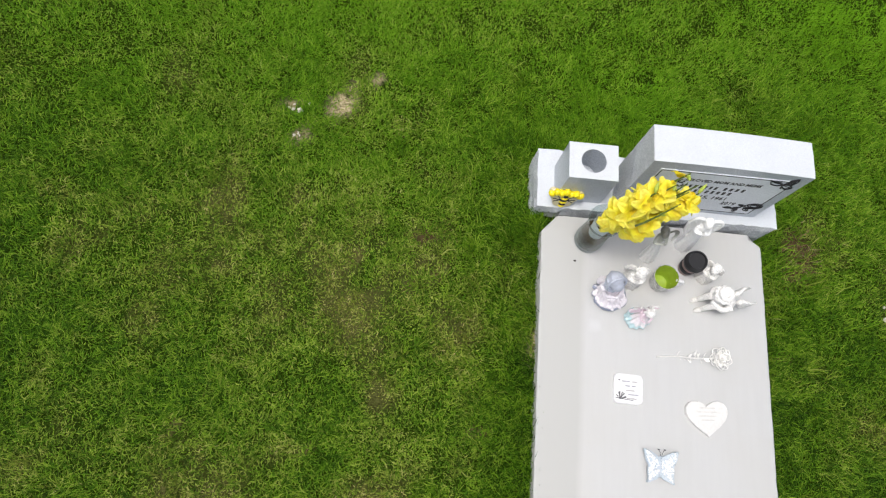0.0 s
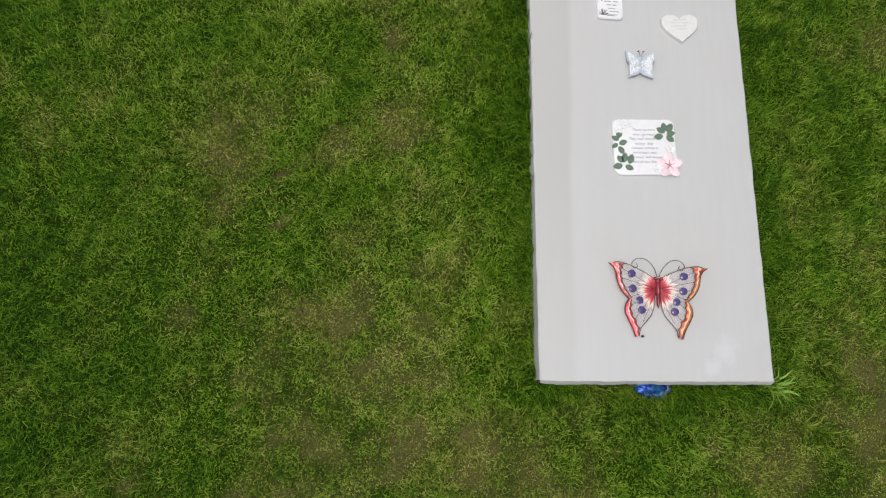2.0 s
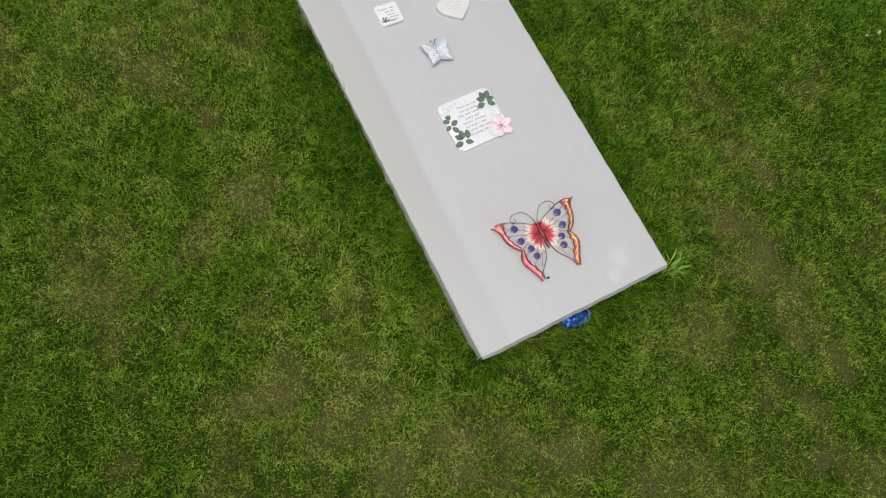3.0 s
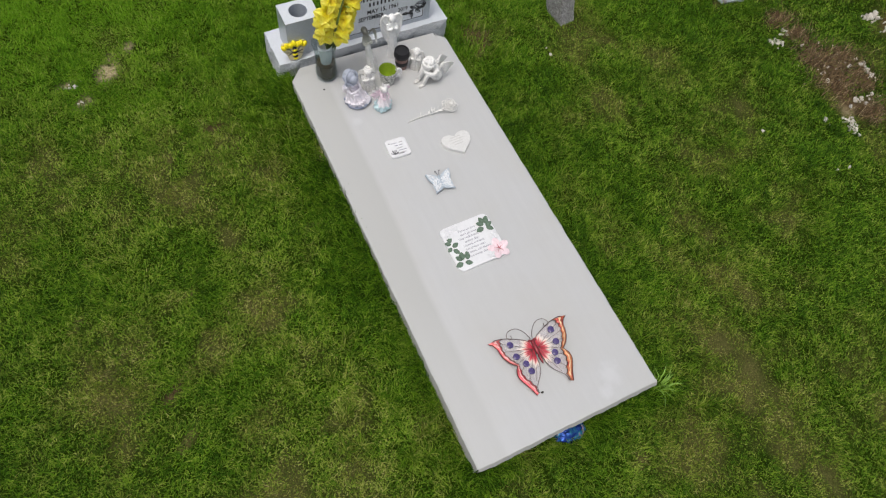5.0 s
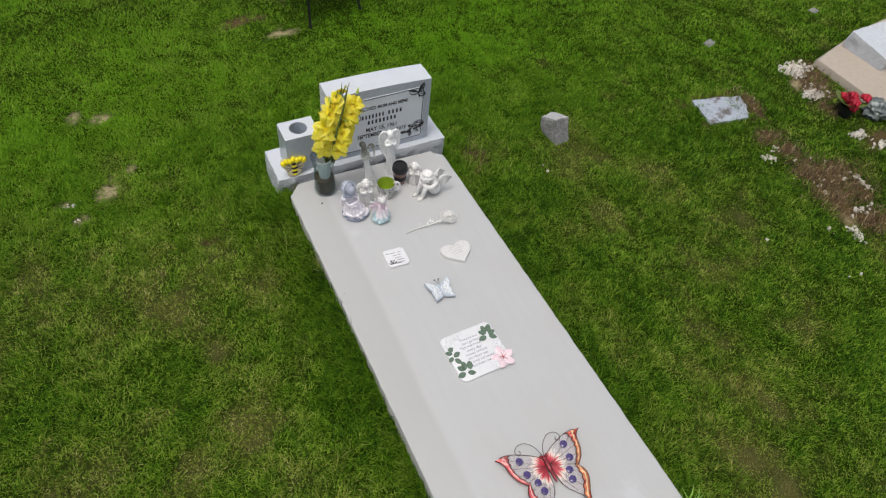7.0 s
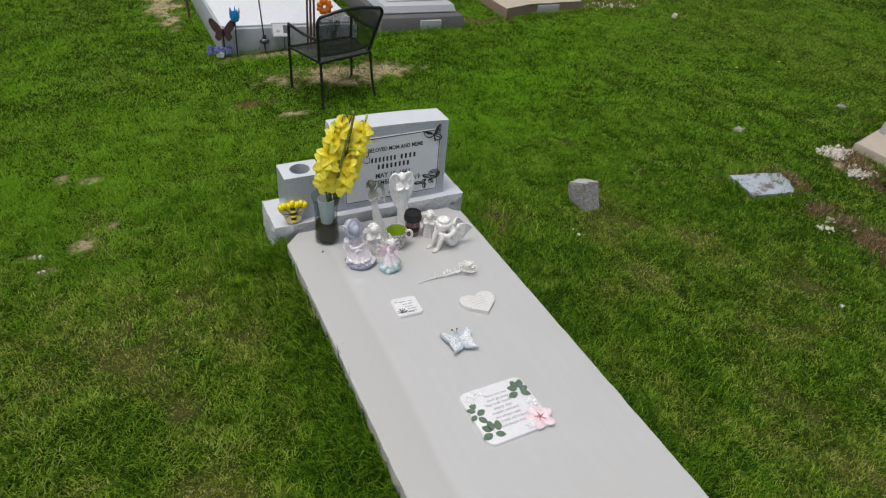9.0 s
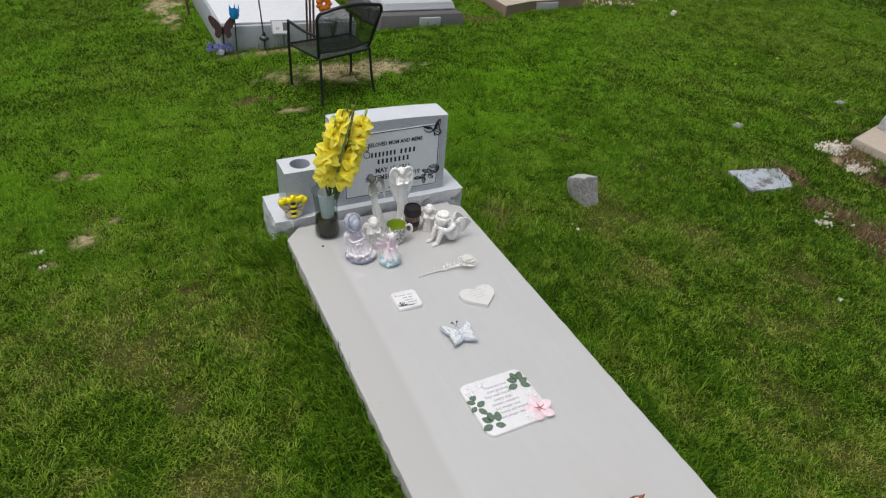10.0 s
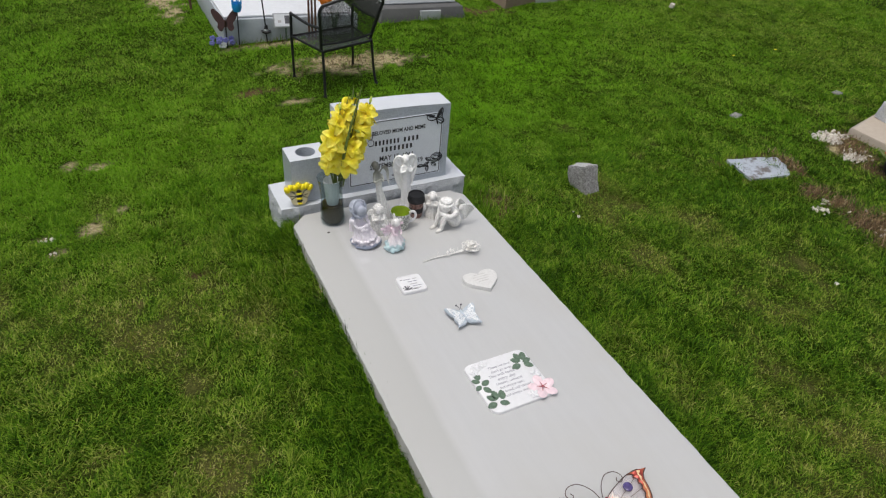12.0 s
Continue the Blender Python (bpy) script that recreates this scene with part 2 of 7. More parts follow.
def grass_material():
    m, t, b = mat("grass_blades", (0.08, 0.13, 0.02), 0.6)
    geo = t.nodes.new("ShaderNodeNewGeometry")
    rnd = geo.outputs["Random Per Island"]

    def blade_value(name):
        a = t.nodes.new("ShaderNodeAttribute")
        a.attribute_name = name
        return a.outputs["Fac"]

    # each blade has its own colour, and those of one tuft keep together
    tuft = t.nodes.new("ShaderNodeMath")
    tuft.operation = "MULTIPLY_ADD"
    tuft.inputs[1].default_value = 0.72
    t.links.new(rnd, tuft.inputs[0])
    share = t.nodes.new("ShaderNodeMath")
    share.operation = "MULTIPLY"
    share.inputs[1].default_value = 0.28
    t.links.new(blade_value("tuft"), share.inputs[0])
    t.links.new(share.outputs[0], tuft.inputs[2])
    v = tuft.outputs[0]
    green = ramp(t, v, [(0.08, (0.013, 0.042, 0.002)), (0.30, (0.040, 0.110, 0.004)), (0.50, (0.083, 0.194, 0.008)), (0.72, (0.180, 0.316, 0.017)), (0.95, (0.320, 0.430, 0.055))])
    straw_tone = ramp(t, v, [(0.08, (0.038, 0.046, 0.008)), (0.30, (0.105, 0.130, 0.015)), (0.55, (0.230, 0.245, 0.040)), (0.78, (0.350, 0.335, 0.095)), (0.95, (0.50, 0.43, 0.20))])
    c = mix(t, blade_value("dry"), green, straw_tone)
    c = mix(t, blade_value("fresh"), c, (0.165, 0.385, 0.007))
    t.links.new(c, b.inputs["Base Color"])
    b.inputs["Specular IOR Level"].default_value = 0.10
    tr = t.nodes.new("ShaderNodeBsdfTranslucent")
    t.links.new(c, tr.inputs[0])
    ms = t.nodes.new("ShaderNodeMixShader")
    ms.inputs[0].default_value = 0.30
    t.links.new(b.outputs[0], ms.inputs[1])
    t.links.new(tr.outputs[0], ms.inputs[2])
    t.links.new(ms.outputs[0], t.nodes["Material Output"].inputs[0])
    return m


def soil_material():
    m, t, b = mat("lawn_soil", (0.08, 0.07, 0.03), 0.95)
    pos = t.nodes.new("ShaderNodeNewGeometry").outputs["Position"]
    bare = t.nodes.new("ShaderNodeAttribute")
    bare.attribute_name = "bare"
    fine, mid = noise_tex(t, pos, 120, 4, 0.7), noise_tex(t, pos, 7, 5)
    thatch = ramp(t, fine, [(0.3, (0.007, 0.015, 0.001)), (0.50, (0.019, 0.040, 0.003)), (0.62, (0.036, 0.064, 0.007)), (0.80, (0.080, 0.095, 0.022))])
    litter = ramp(t, fine, [(0.3, (0.045, 0.043, 0.012)), (0.50, (0.115, 0.105, 0.034)), (0.65, (0.195, 0.170, 0.070)), (0.80, (0.29, 0.25, 0.13))])
    yellowed = t.nodes.new("ShaderNodeAttribute")
    yellowed.attribute_name = "tone"
    thatch = mix(t, ramp(t, yellowed.outputs["Fac"], [(0.45, (0, 0, 0)), (0.95, (0.9, 0.9, 0.9))]), thatch, litter)
    sand = ramp(t, fine, [(0.3, (0.20, 0.155, 0.085)), (0.55, (0.43, 0.36, 0.21)), (0.75, (0.62, 0.55, 0.38))])
    earth = ramp(t, fine, [(0.3, (0.050, 0.031, 0.015)), (0.6, (0.135, 0.090, 0.048)), (0.8, (0.27, 0.21, 0.14))])
    rich = t.nodes.new("ShaderNodeAttribute")
    rich.attribute_name = "earth"
    broken = t.nodes.new("ShaderNodeMath")
    broken.operation = "MULTIPLY"
    t.links.new(bare.outputs["Fac"], broken.inputs[0])
    t.links.new(ramp(t, noise_tex(t, pos, 24, 4, 0.65), [(0.36, (0.15, 0.15, 0.15)), (0.52, (1, 1, 1))]), broken.inputs[1])
    c = mix(t, broken.outputs[0], thatch, sand)
    c = mix(t, rich.outputs["Fac"], c, earth)
    t.links.new(c, b.inputs["Base Color"])
    b.inputs["Specular IOR Level"].default_value = 0.02
    bump(t, b, fine, 0.6, 0.02)
    return m


GRASS, SOIL = grass_material(), soil_material()


def slab_concrete():
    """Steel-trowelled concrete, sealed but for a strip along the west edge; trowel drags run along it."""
    base = (0.497, 0.500, 0.500)
    m, t, b = mat("sealed_troweled_concrete", base, 0.34)
    v = coords(t)
    sep = t.nodes.new("ShaderNodeSeparateXYZ")
    t.links.new(v, sep.inputs[0])

    def calc(kind, a, c, clamp=False):
        n = t.nodes.new("ShaderNodeMath")
        n.operation, n.use_clamp = kind, clamp
        for sock, q in zip(n.inputs, (a, c)):
            if isinstance(q, (int, float)):
                sock.default_value = q
            else:
                t.links.new(q, sock)
        return n.outputs[0]

    long = t.nodes.new("ShaderNodeMapping")
    long.inputs["Scale"].default_value = (1.0, 0.10, 1.0)
    t.links.new(v, long.inputs["Vector"])
    fine, drag, big = noise_tex(t, v, 300, 3), noise_tex(t, long.outputs[0], 42, 4, 0.55), noise_tex(t, v, 2.3, 5, 0.55)
    c = ramp(t, drag, [(0.3, tuple(q * 0.98 for q in base)), (0.7, tuple(q * 1.015 for q in base))])
    c = mix(t, ramp(t, big, [(0.42, (0, 0, 0)), (0.72, (0.6, 0.6, 0.6))]), c, (0.468, 0.462, 0.440))
    c = mix(t, ramp(t, fine, [(0.66, (0, 0, 0)), (0.78, (0.25, 0.25, 0.25))]), c, tuple(q * 0.8 for q in base))
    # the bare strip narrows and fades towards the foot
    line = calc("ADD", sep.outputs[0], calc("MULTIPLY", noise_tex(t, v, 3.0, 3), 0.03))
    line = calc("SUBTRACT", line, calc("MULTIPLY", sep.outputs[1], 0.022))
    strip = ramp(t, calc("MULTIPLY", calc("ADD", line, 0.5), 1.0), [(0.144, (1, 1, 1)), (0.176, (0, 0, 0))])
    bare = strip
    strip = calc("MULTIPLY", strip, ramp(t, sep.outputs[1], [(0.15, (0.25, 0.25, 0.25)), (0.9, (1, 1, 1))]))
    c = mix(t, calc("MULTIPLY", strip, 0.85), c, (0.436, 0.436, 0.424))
    # pale stains; the two by the foot also put sky sheen into colour
    for px, py, pr in ((0.30, 0.12, 0.070), (0.235, 0.055, 0.045), (-0.262, 1.965, 0.034), (-0.02, 2.02, 0.02)):
        d = t.nodes.new("ShaderNodeVectorMath")
        d.operation = "DISTANCE"
        t.links.new(v, d.inputs[0])
        d.inputs[1].default_value = (px, py, 0.152)
        reach = calc("ADD", calc("DIVIDE", d.outputs["Value"], pr), calc("MULTIPLY", calc("SUBTRACT", noise_tex(t, v, 24, 4), 0.5), 1.5))
        c = mix(t, ramp(t, reach, [(0.25, (0.5, 0.5, 0.5)), (1.15, (0, 0, 0))]), c, (0.585, 0.59, 0.60))
    t.links.new(c, b.inputs["Base Color"])
    rough = ramp(t, big, [(0.3, (0.28, 0.28, 0.28)), (0.7, (0.42, 0.42, 0.42))])
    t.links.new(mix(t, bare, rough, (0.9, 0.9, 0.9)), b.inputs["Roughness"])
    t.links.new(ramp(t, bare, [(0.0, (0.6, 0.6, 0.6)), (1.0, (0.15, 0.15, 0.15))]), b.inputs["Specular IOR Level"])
    bump(t, b, drag, 0.12, 0.003)
    return m


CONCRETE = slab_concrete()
CONCRETE_RAW = concrete("unsealed_concrete", (0.452, 0.458, 0.448), 0.95)
CONCRETE_RAW.node_tree.nodes["Principled BSDF"].inputs["Specular IOR Level"].default_value = 0.15
CONCRETE_EDGE = concrete("broken_concrete", (0.42, 0.415, 0.40), 0.9, relief=0.9)
GRANITE_POLISHED = granite("grey_granite_polished", (0.425, 0.462, 0.515), (0.32, 0.35, 0.395), (0.53, 0.57, 0.62), 0.28)
GRANITE_PANEL = granite("grey_granite_frosted", (0.705, 0.74, 0.785), (0.60, 0.635, 0.68), (0.77, 0.80, 0.835), 0.5)
GRANITE_SAWN = granite("grey_granite_sawn", (0.595, 0.625, 0.665), (0.555, 0.58, 0.62), (0.635, 0.665, 0.70), 0.6)
GRANITE_ROCK = granite("grey_granite_split", (0.52, 0.545, 0.575), (0.36, 0.375, 0.40), (0.74, 0.75, 0.76), 0.8, relief=0.8)
ENGRAVED = plain("engraved_black", (0.012, 0.012, 0.014), 0.6, relief=0)

# ---- lawn ----
# bare spots: x, y, radius x, radius y
SANDY = [(-1.655, 2.925, 0.045, 0.045), (-1.62, 2.785, 0.045, 0.026), (-1.435, 2.945, 0.055, 0.060), (-1.26, 3.12, 0.050, 0.035), (-1.41, 3.09, 0.04, 0.035), (-1.36, 3.68, 0.06, 0.06), (-1.50, 3.78, 0.05, 0.05), (-1.36, 3.66, 0.06, 0.04),
         (0.62, 4.92, 0.46, 0.19), (1.04, 4.90, 0.26, 0.13), (0.75, 4.72, 0.18, 0.08), (0.06, 4.27, 0.13, 0.04), (0.15, 5.56, 0.42, 0.06), (-0.50, 7.2, 0.16, 0.6),
         (-0.50, 1.84, 0.03, 0.08), (2.96, 1.04, 0.07, 0.045), (3.15, 1.05, 0.08, 0.035), (2.98, 1.74, 0.05, 0.03), (3.80, 2.30, 0.10, 0.08)]
EARTHY = [(3.02, 1.88, 0.13, 0.07), (3.05, 1.71, 0.10, 0.09), (3.02, 1.50, 0.11, 0.12), (3.10, 1.40, 0.14, 0.14), (3.23, 1.40, 0.15, 0.13), (3.05, 1.24, 0.13, 0.13), (3.24, 1.22, 0.11, 0.10), (3.10, 0.95, 0.14, 0.09), (3.02, 1.08, 0.10, 0.08),
          (4.02, 2.40, 0.17, 0.20), (3.93, 2.20, 0.16, 0.16), (4.02, 1.57, 0.22, 0.08), (3.80, 1.98, 0.14, 0.10), (0.79, 2.42, 0.07, 0.09), (3.14, 2.22, 0.10, 0.14), (2.86, 2.42, 0.26, 0.06), (2.62, 2.14, 0.06, 0.05), (0.71, 2.32, 0.05, 0.06), (-0.22, 4.55, 0.16, 0.06),
          (-0.98, 2.33, 0.05, 0.03), (-1.62, 0.92, 0.05, 0.03), (2.60, 6.0, 0.35, 0.12), (4.6, 6.4, 0.6, 0.2)]


scatter = random.Random(17)
# worn places a hand wide where the thatch shows through
THIN = [(scatter.uniform(-3.2, 1.6), scatter.uniform(-1.4, 2.2), scatter.uniform(0.025, 0.055), scatter.uniform(0.02, 0.045)) for _ in range(42)]


def spots(x, y, which):
    x, y = np.asarray(x, float), np.asarray(y, float)
    wob = 0.9 * (vnoise(x, y, 9, 11) - 0.5) + 1.1 * (vnoise(x, y, 24, 12) - 0.5)
    best = np.zeros_like(x)
    for cx, cy, rx, ry in which:
        d = np.sqrt(((x - cx) / rx) ** 2 + ((y - cy) / ry) ** 2) + wob
        best = np.maximum(best, np.clip((1.15 - d) / 0.5, 0, 1))
    return best


# stretches of the lawn that are yellowed, and others that are lush: x, y, radius
DRY = [(-1.16, 2.75, 0.42), (-1.25, 2.0, 0.45), (-1.15, 1.4, 0.30), (-2.01, 0.27, 0.12), (-0.88, 0.08, 0.12), (-2.82, 1.32, 0.14), (0.92, -0.15, 0.13), (-1.08, 3.3, 0.3), (-1.71, 1.92, 0.22), (-2.22, 3.07, 0.18), (-2.57, 2.12, 0.2), (-1.3, 1.95, 0.25), (-0.86, 0.66, 0.18), (-1.24, -0.03, 0.24), (-1.75, -0.25, 0.3), (-0.6, -0.4, 0.3),
       (-2.12, 1.03, 0.18), (-1.57, 1.13, 0.2), (0.74, -0.35, 0.3), (1.85, 0.5, 0.42), (1.46, 1.25, 0.22), (1.23, 0.17, 0.34), (-1.4, 4.3, 0.55), (1.89, 1.19, 0.3), (1.52, 1.9, 0.22), (-0.96, 3.35, 0.3), (4.3, 3.9, 1.0), (2.1, 2.6, 0.3), (0.3, 4.3, 0.3), (5.5, 4.6, 1.2)]
LUSH = [(-0.70, 1.6, 0.26), (-0.70, 1.1, 0.2), (-0.65, 0.56, 0.15), (-2.63, 0.15, 0.4), (-2.61, 0.7, 0.3), (-2.27, -0.17, 0.3), (0.82, 1.55, 0.34), (0.80, 0.95, 0.28), (0.3, -0.12, 0.16), (-1.46, 0.42, 0.22),
        (-2.2, 1.62, 0.25), (-0.69, 3.0, 0.26), (-0.05, 3.15, 0.30), (0.80, 2.10, 0.22), (-1.5, 1.45, 0.26), (-0.70, 2.1, 0.24), (0.95, 1.95, 0.34), (-0.9, 5.4, 0.6), (2.3, 1.5, 0.35), (-1.8, 6.6, 0.6), (3.2, 5.2, 0.9), (2.6, 2.9, 0.4), (2.45, 0.75, 0.4), (2.72, 1.5, 0.28), (3.45, 1.75, 0.22), (3.65, 1.3, 0.3), (3.4, 0.65, 0.4), (2.6, 1.05, 0.25), (2.3, 2.1, 0.25)]


def lawn_tone(x, y):
    """From 0, lush dark green, over 0.5 to 1, yellowed."""
    x, y = np.asarray(x, float), np.asarray(y, float)
    wx, wy = x + 0.45 * (vnoise(x, y, 3.1, 41) - 0.5) + 0.2 * (vnoise(x, y, 8, 46) - 0.5), y + 0.45 * (vnoise(x, y, 3.3, 42) - 0.5) + 0.2 * (vnoise(x, y, 8, 47) - 0.5)
    tone = 0.50 + 0.035 * np.clip(y - 2.7, 0, 3) - 0.12 * np.clip(-1.0 - x, 0, 2) * np.clip(3.0 - y, 0, 1) + 0.42 * (vnoise(x, y, 0.9, 43) - 0.5) + 0.60 * (vnoise(x, y, 3.7, 44) - 0.5) + 0.50 * (vnoise(x, y, 8, 45) - 0.5) + 0.35 * (vnoise(x, y, 21, 48) - 0.5)
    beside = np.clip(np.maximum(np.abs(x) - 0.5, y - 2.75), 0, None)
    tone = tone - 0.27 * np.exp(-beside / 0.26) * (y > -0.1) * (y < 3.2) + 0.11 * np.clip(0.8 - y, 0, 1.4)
    for spotlist, sign in ((DRY, 0.24), (LUSH, -0.22)):
        best = np.zeros_like(tone)
        for cx, cy, r in spotlist:
            best = np.maximum(best, np.exp(-((wx - cx) ** 2 + (wy - cy) ** 2) / (r * r)))
        tone = tone + sign * best
    calm = 0.5 * np.clip((y - 2.6) / 1.2, 0, 1)
    tone = tone + (0.46 - tone) * calm
    return np.clip(tone, 0, 1)


def build_ground():
    near_x, near_y = np.arange(-5, 9.01, 0.06), np.arange(-3, 9.51, 0.06)
    xs = np.concatenate(([-900, -300, -100, -40, -18, -9, -6.5], near_x, [10.5, 14, 22, 45, 100, 300, 900]))
    ys = np.concatenate(([-900, -300, -100, -40, -18, -8, -5], near_y, [11, 15, 24, 45, 100, 300, 900]))
    gx, gy = np.meshgrid(xs, ys)
    gx, gy = gx.ravel(), gy.ravel()
    co = np.stack([gx, gy, gz(gx, gy)], 1)
    w, h = len(xs), len(ys)
    i = (np.arange(h - 1)[:, None] * w + np.arange(w - 1)[None, :]).ravel()
    quads = np.stack([i, i + 1, i + w + 1, i + w], 1)
    me = bpy.data.meshes.new("ground")
    me.from_pydata(co.tolist(), [], quads.tolist())
    for name, which in (("bare", SANDY), ("earth", EARTHY)):
        a = me.attributes.new(name, "FLOAT", "POINT")
        a.data.foreach_set("value", spots(gx, gy, which).astype(np.float32))
    a = me.attributes.new("tone", "FLOAT", "POINT")
    mown = np.clip((gx + 5.3) / 0.8, 0, 1) * np.clip((9.2 - gx) / 0.8, 0, 1) * np.clip((gy + 3.2) / 0.8, 0, 1) * np.clip((9.7 - gy) / 0.8, 0, 1)
    a.data.foreach_set("value", (mown * np.maximum(lawn_tone(gx, gy) * (0.84 - 0.25 * np.clip((gy - 2.4) / 1.2, 0, 1)), spots(gx, gy, THIN)) + 0.45 * (1 - mown)).astype(np.float32))
    me.materials.append(SOIL)
    me.shade_smooth()
    return tagged(new("ground", me), "brown and sandy soil under a thin mown lawn", "ground", kind="structure")


# footprints that keep the grass out: x0, x1, y0, y1
SOLID = [(-0.485, 0.485, 0.02, 2.46), (-0.54, 0.545, 2.44, 2.72), (-0.19, 1.05, 5.66, 9.5), (1.38, 2.34, 5.83, 9.5), (4.30, 6.2, 1.55, 2.65), (2.98, 4.1, 6.25, 9.5), (2.70, 2.98, 2.13, 2.31)]


def blades(n, x, y, length, width, lean, heading, name, label, sink=0.004, simple=False):
    """n bent blades as one mesh: a quad and a triangle each, or one triangle."""
    z = gz(x, y) - sink
    hx, hy = np.cos(heading), np.sin(heading)
    sx, sy = -hy * width / 2, hx * width / 2
    mid_h, mid_d = length * 0.55 * np.cos(lean * 0.6), length * 0.55 * np.sin(lean * 0.6)
    tip_h, tip_d = mid_h + length * 0.45 * np.cos(np.minimum(lean * 1.5, 1.75)), length * 0.45 * np.sin(np.minimum(lean * 1.5, 1.75))
    turn = heading + rng.normal(0, 0.55, n)
    mx, my = x + hx * mid_d, y + hy * mid_d
    tip = np.stack([mx + np.cos(turn) * tip_d, my + np.sin(turn) * tip_d, z + tip_h], 1)
    k = 3 if simple else 5
    v = np.empty((n, k, 3), np.float32)
    v[:, 0] = np.stack([x - sx, y - sy, z], 1)
    v[:, 1] = np.stack([x + sx, y + sy, z], 1)
    if simple:
        v[:, 2] = tip
        corners, firsts = [0, 1, 2], [0]
    else:
        v[:, 2] = np.stack([mx + sx * 0.85, my + sy * 0.85, z + mid_h], 1)
        v[:, 3] = np.stack([mx - sx * 0.85, my - sy * 0.85, z + mid_h], 1)
        v[:, 4] = tip
        corners, firsts = [0, 1, 2, 3, 3, 2, 4], [0, 4]
    loops = ((np.arange(n) * k)[:, None] + np.array(corners)[None, :]).ravel().astype(np.int32)
    starts = (np.arange(n) * len(corners))[:, None] + np.array(firsts)[None, :]
    me = bpy.data.meshes.new(name)
    me.vertices.add(n * k)
    me.vertices.foreach_set("co", v.ravel())
    me.loops.add(n * len(corners))
    me.loops.foreach_set("vertex_index", loops)
    me.polygons.add(n * len(firsts))
    me.polygons.foreach_set("loop_start", starts.ravel().astype(np.int32))
    me.update(calc_edges=True)
    north = (np.clip((y - 1.6) / 2.0, 0, 1) * 0.12 + 0.05 * np.clip(x, 0, 1)) * np.clip((x + 1.1) / 0.5, 0, 1) * np.clip((3.6 - x) / 1.2, 0, 1)
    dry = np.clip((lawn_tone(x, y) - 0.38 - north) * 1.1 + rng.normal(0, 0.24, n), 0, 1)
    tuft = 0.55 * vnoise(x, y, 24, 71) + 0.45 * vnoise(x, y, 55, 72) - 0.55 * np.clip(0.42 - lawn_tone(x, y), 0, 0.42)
    young = np.clip((y - 1.9) / 2.0, 0, 1) * (0.20 + 0.48 * vnoise(x, y, 1.6, 61)) * np.clip(0.95 + 0.14 * (x + 1), 0.5, 1.1)
    young *= np.clip((7.5 - x) / 4.5, 0.35, 1) * (1 - 0.30 * np.clip((y - 4.5) / 2, 0, 1) * np.clip(x - 0.5, 0, 1))
    tuft = 1.8 * (tuft - 0.5) + 0.5
    tuft = tuft + (0.52 - tuft) * 0.6 * np.clip((y - 2.8) / 1.2, 0, 1)
    pale = 0.36 * np.exp(-((x + 0.7) / 1.0) ** 2 - ((y - 4.3) / 1.3) ** 2) + 0.20 * np.exp(-((x + 1.25) / 0.6) ** 2 - ((y - 1.7) / 0.9) ** 2) + 0.36 * np.exp(-((x + 0.9) / 0.35) ** 2 - ((y - 0.2) / 0.6) ** 2)
    pale -= 0.36 * np.exp(-((x + 2.5) / 0.8) ** 2 - ((y + 0.1) / 1.0) ** 2) + 0.45 * np.exp(-((x - 3.5) / 0.6) ** 2 - ((y - 1.1) / 0.7) ** 2)
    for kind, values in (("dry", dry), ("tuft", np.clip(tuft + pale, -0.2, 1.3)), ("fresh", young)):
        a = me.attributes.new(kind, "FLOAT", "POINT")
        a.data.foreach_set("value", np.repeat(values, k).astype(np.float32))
    me.materials.append(GRASS)
    return tagged(new(name, me), label, "grass", kind="stuff")


def lawn_points(per_metre, inner, outer, area):
    """Random places on the lawn between two distances from the slab's middle."""
    x0, x1, y0, y1 = area
    reach = outer + 1.1
    x0, x1, y0, y1 = max(x0, -0.2 - reach), min(x1, -0.2 + reach), max(y0, 1.2 - reach), min(y1, 1.2 + reach)
    n = int((x1 - x0) * (y1 - y0) * per_metre)
    x, y = rng.uniform(x0, x1, n), rng.uniform(y0, y1, n)
    far = np.hypot(x + 0.2, y - 1.2)
    seam = 3.2 + rng.uniform(-0.9, 0.9, n)
    keep = (far >= seam if inner else far < seam)
    keep &= rng.random(n) > 0.90 * spots(x, y, SANDY)
    keep &= rng.random(n) > 0.82 * spots(x, y, EARTHY)
    keep &= rng.random(n) > 0.55 * spots(x, y, THIN)
    for a, b, c, d in SOLID:
        keep &= ~((x > a) & (x < b) & (y > c) & (y < d))
    x, y, far = x[keep], y[keep], far[keep]
    if inner:  # the lawn behind the walk's back is thinner
        seen = ((y > -0.9) & (x > -3.9)) | (rng.random(len(x)) < 0.2)
        return x[seen], y[seen], far[seen]
    clump = 0.6 * vnoise(x, y, 15, 51) + 0.4 * vnoise(x, y, 33, 52)
    keep = rng.random(len(x)) < np.clip((1.15 - 0.22 * lawn_tone(x, y)) * (0.32 + 1.4 * clump), 0.3, 1)
    return x[keep], y[keep], far[keep]


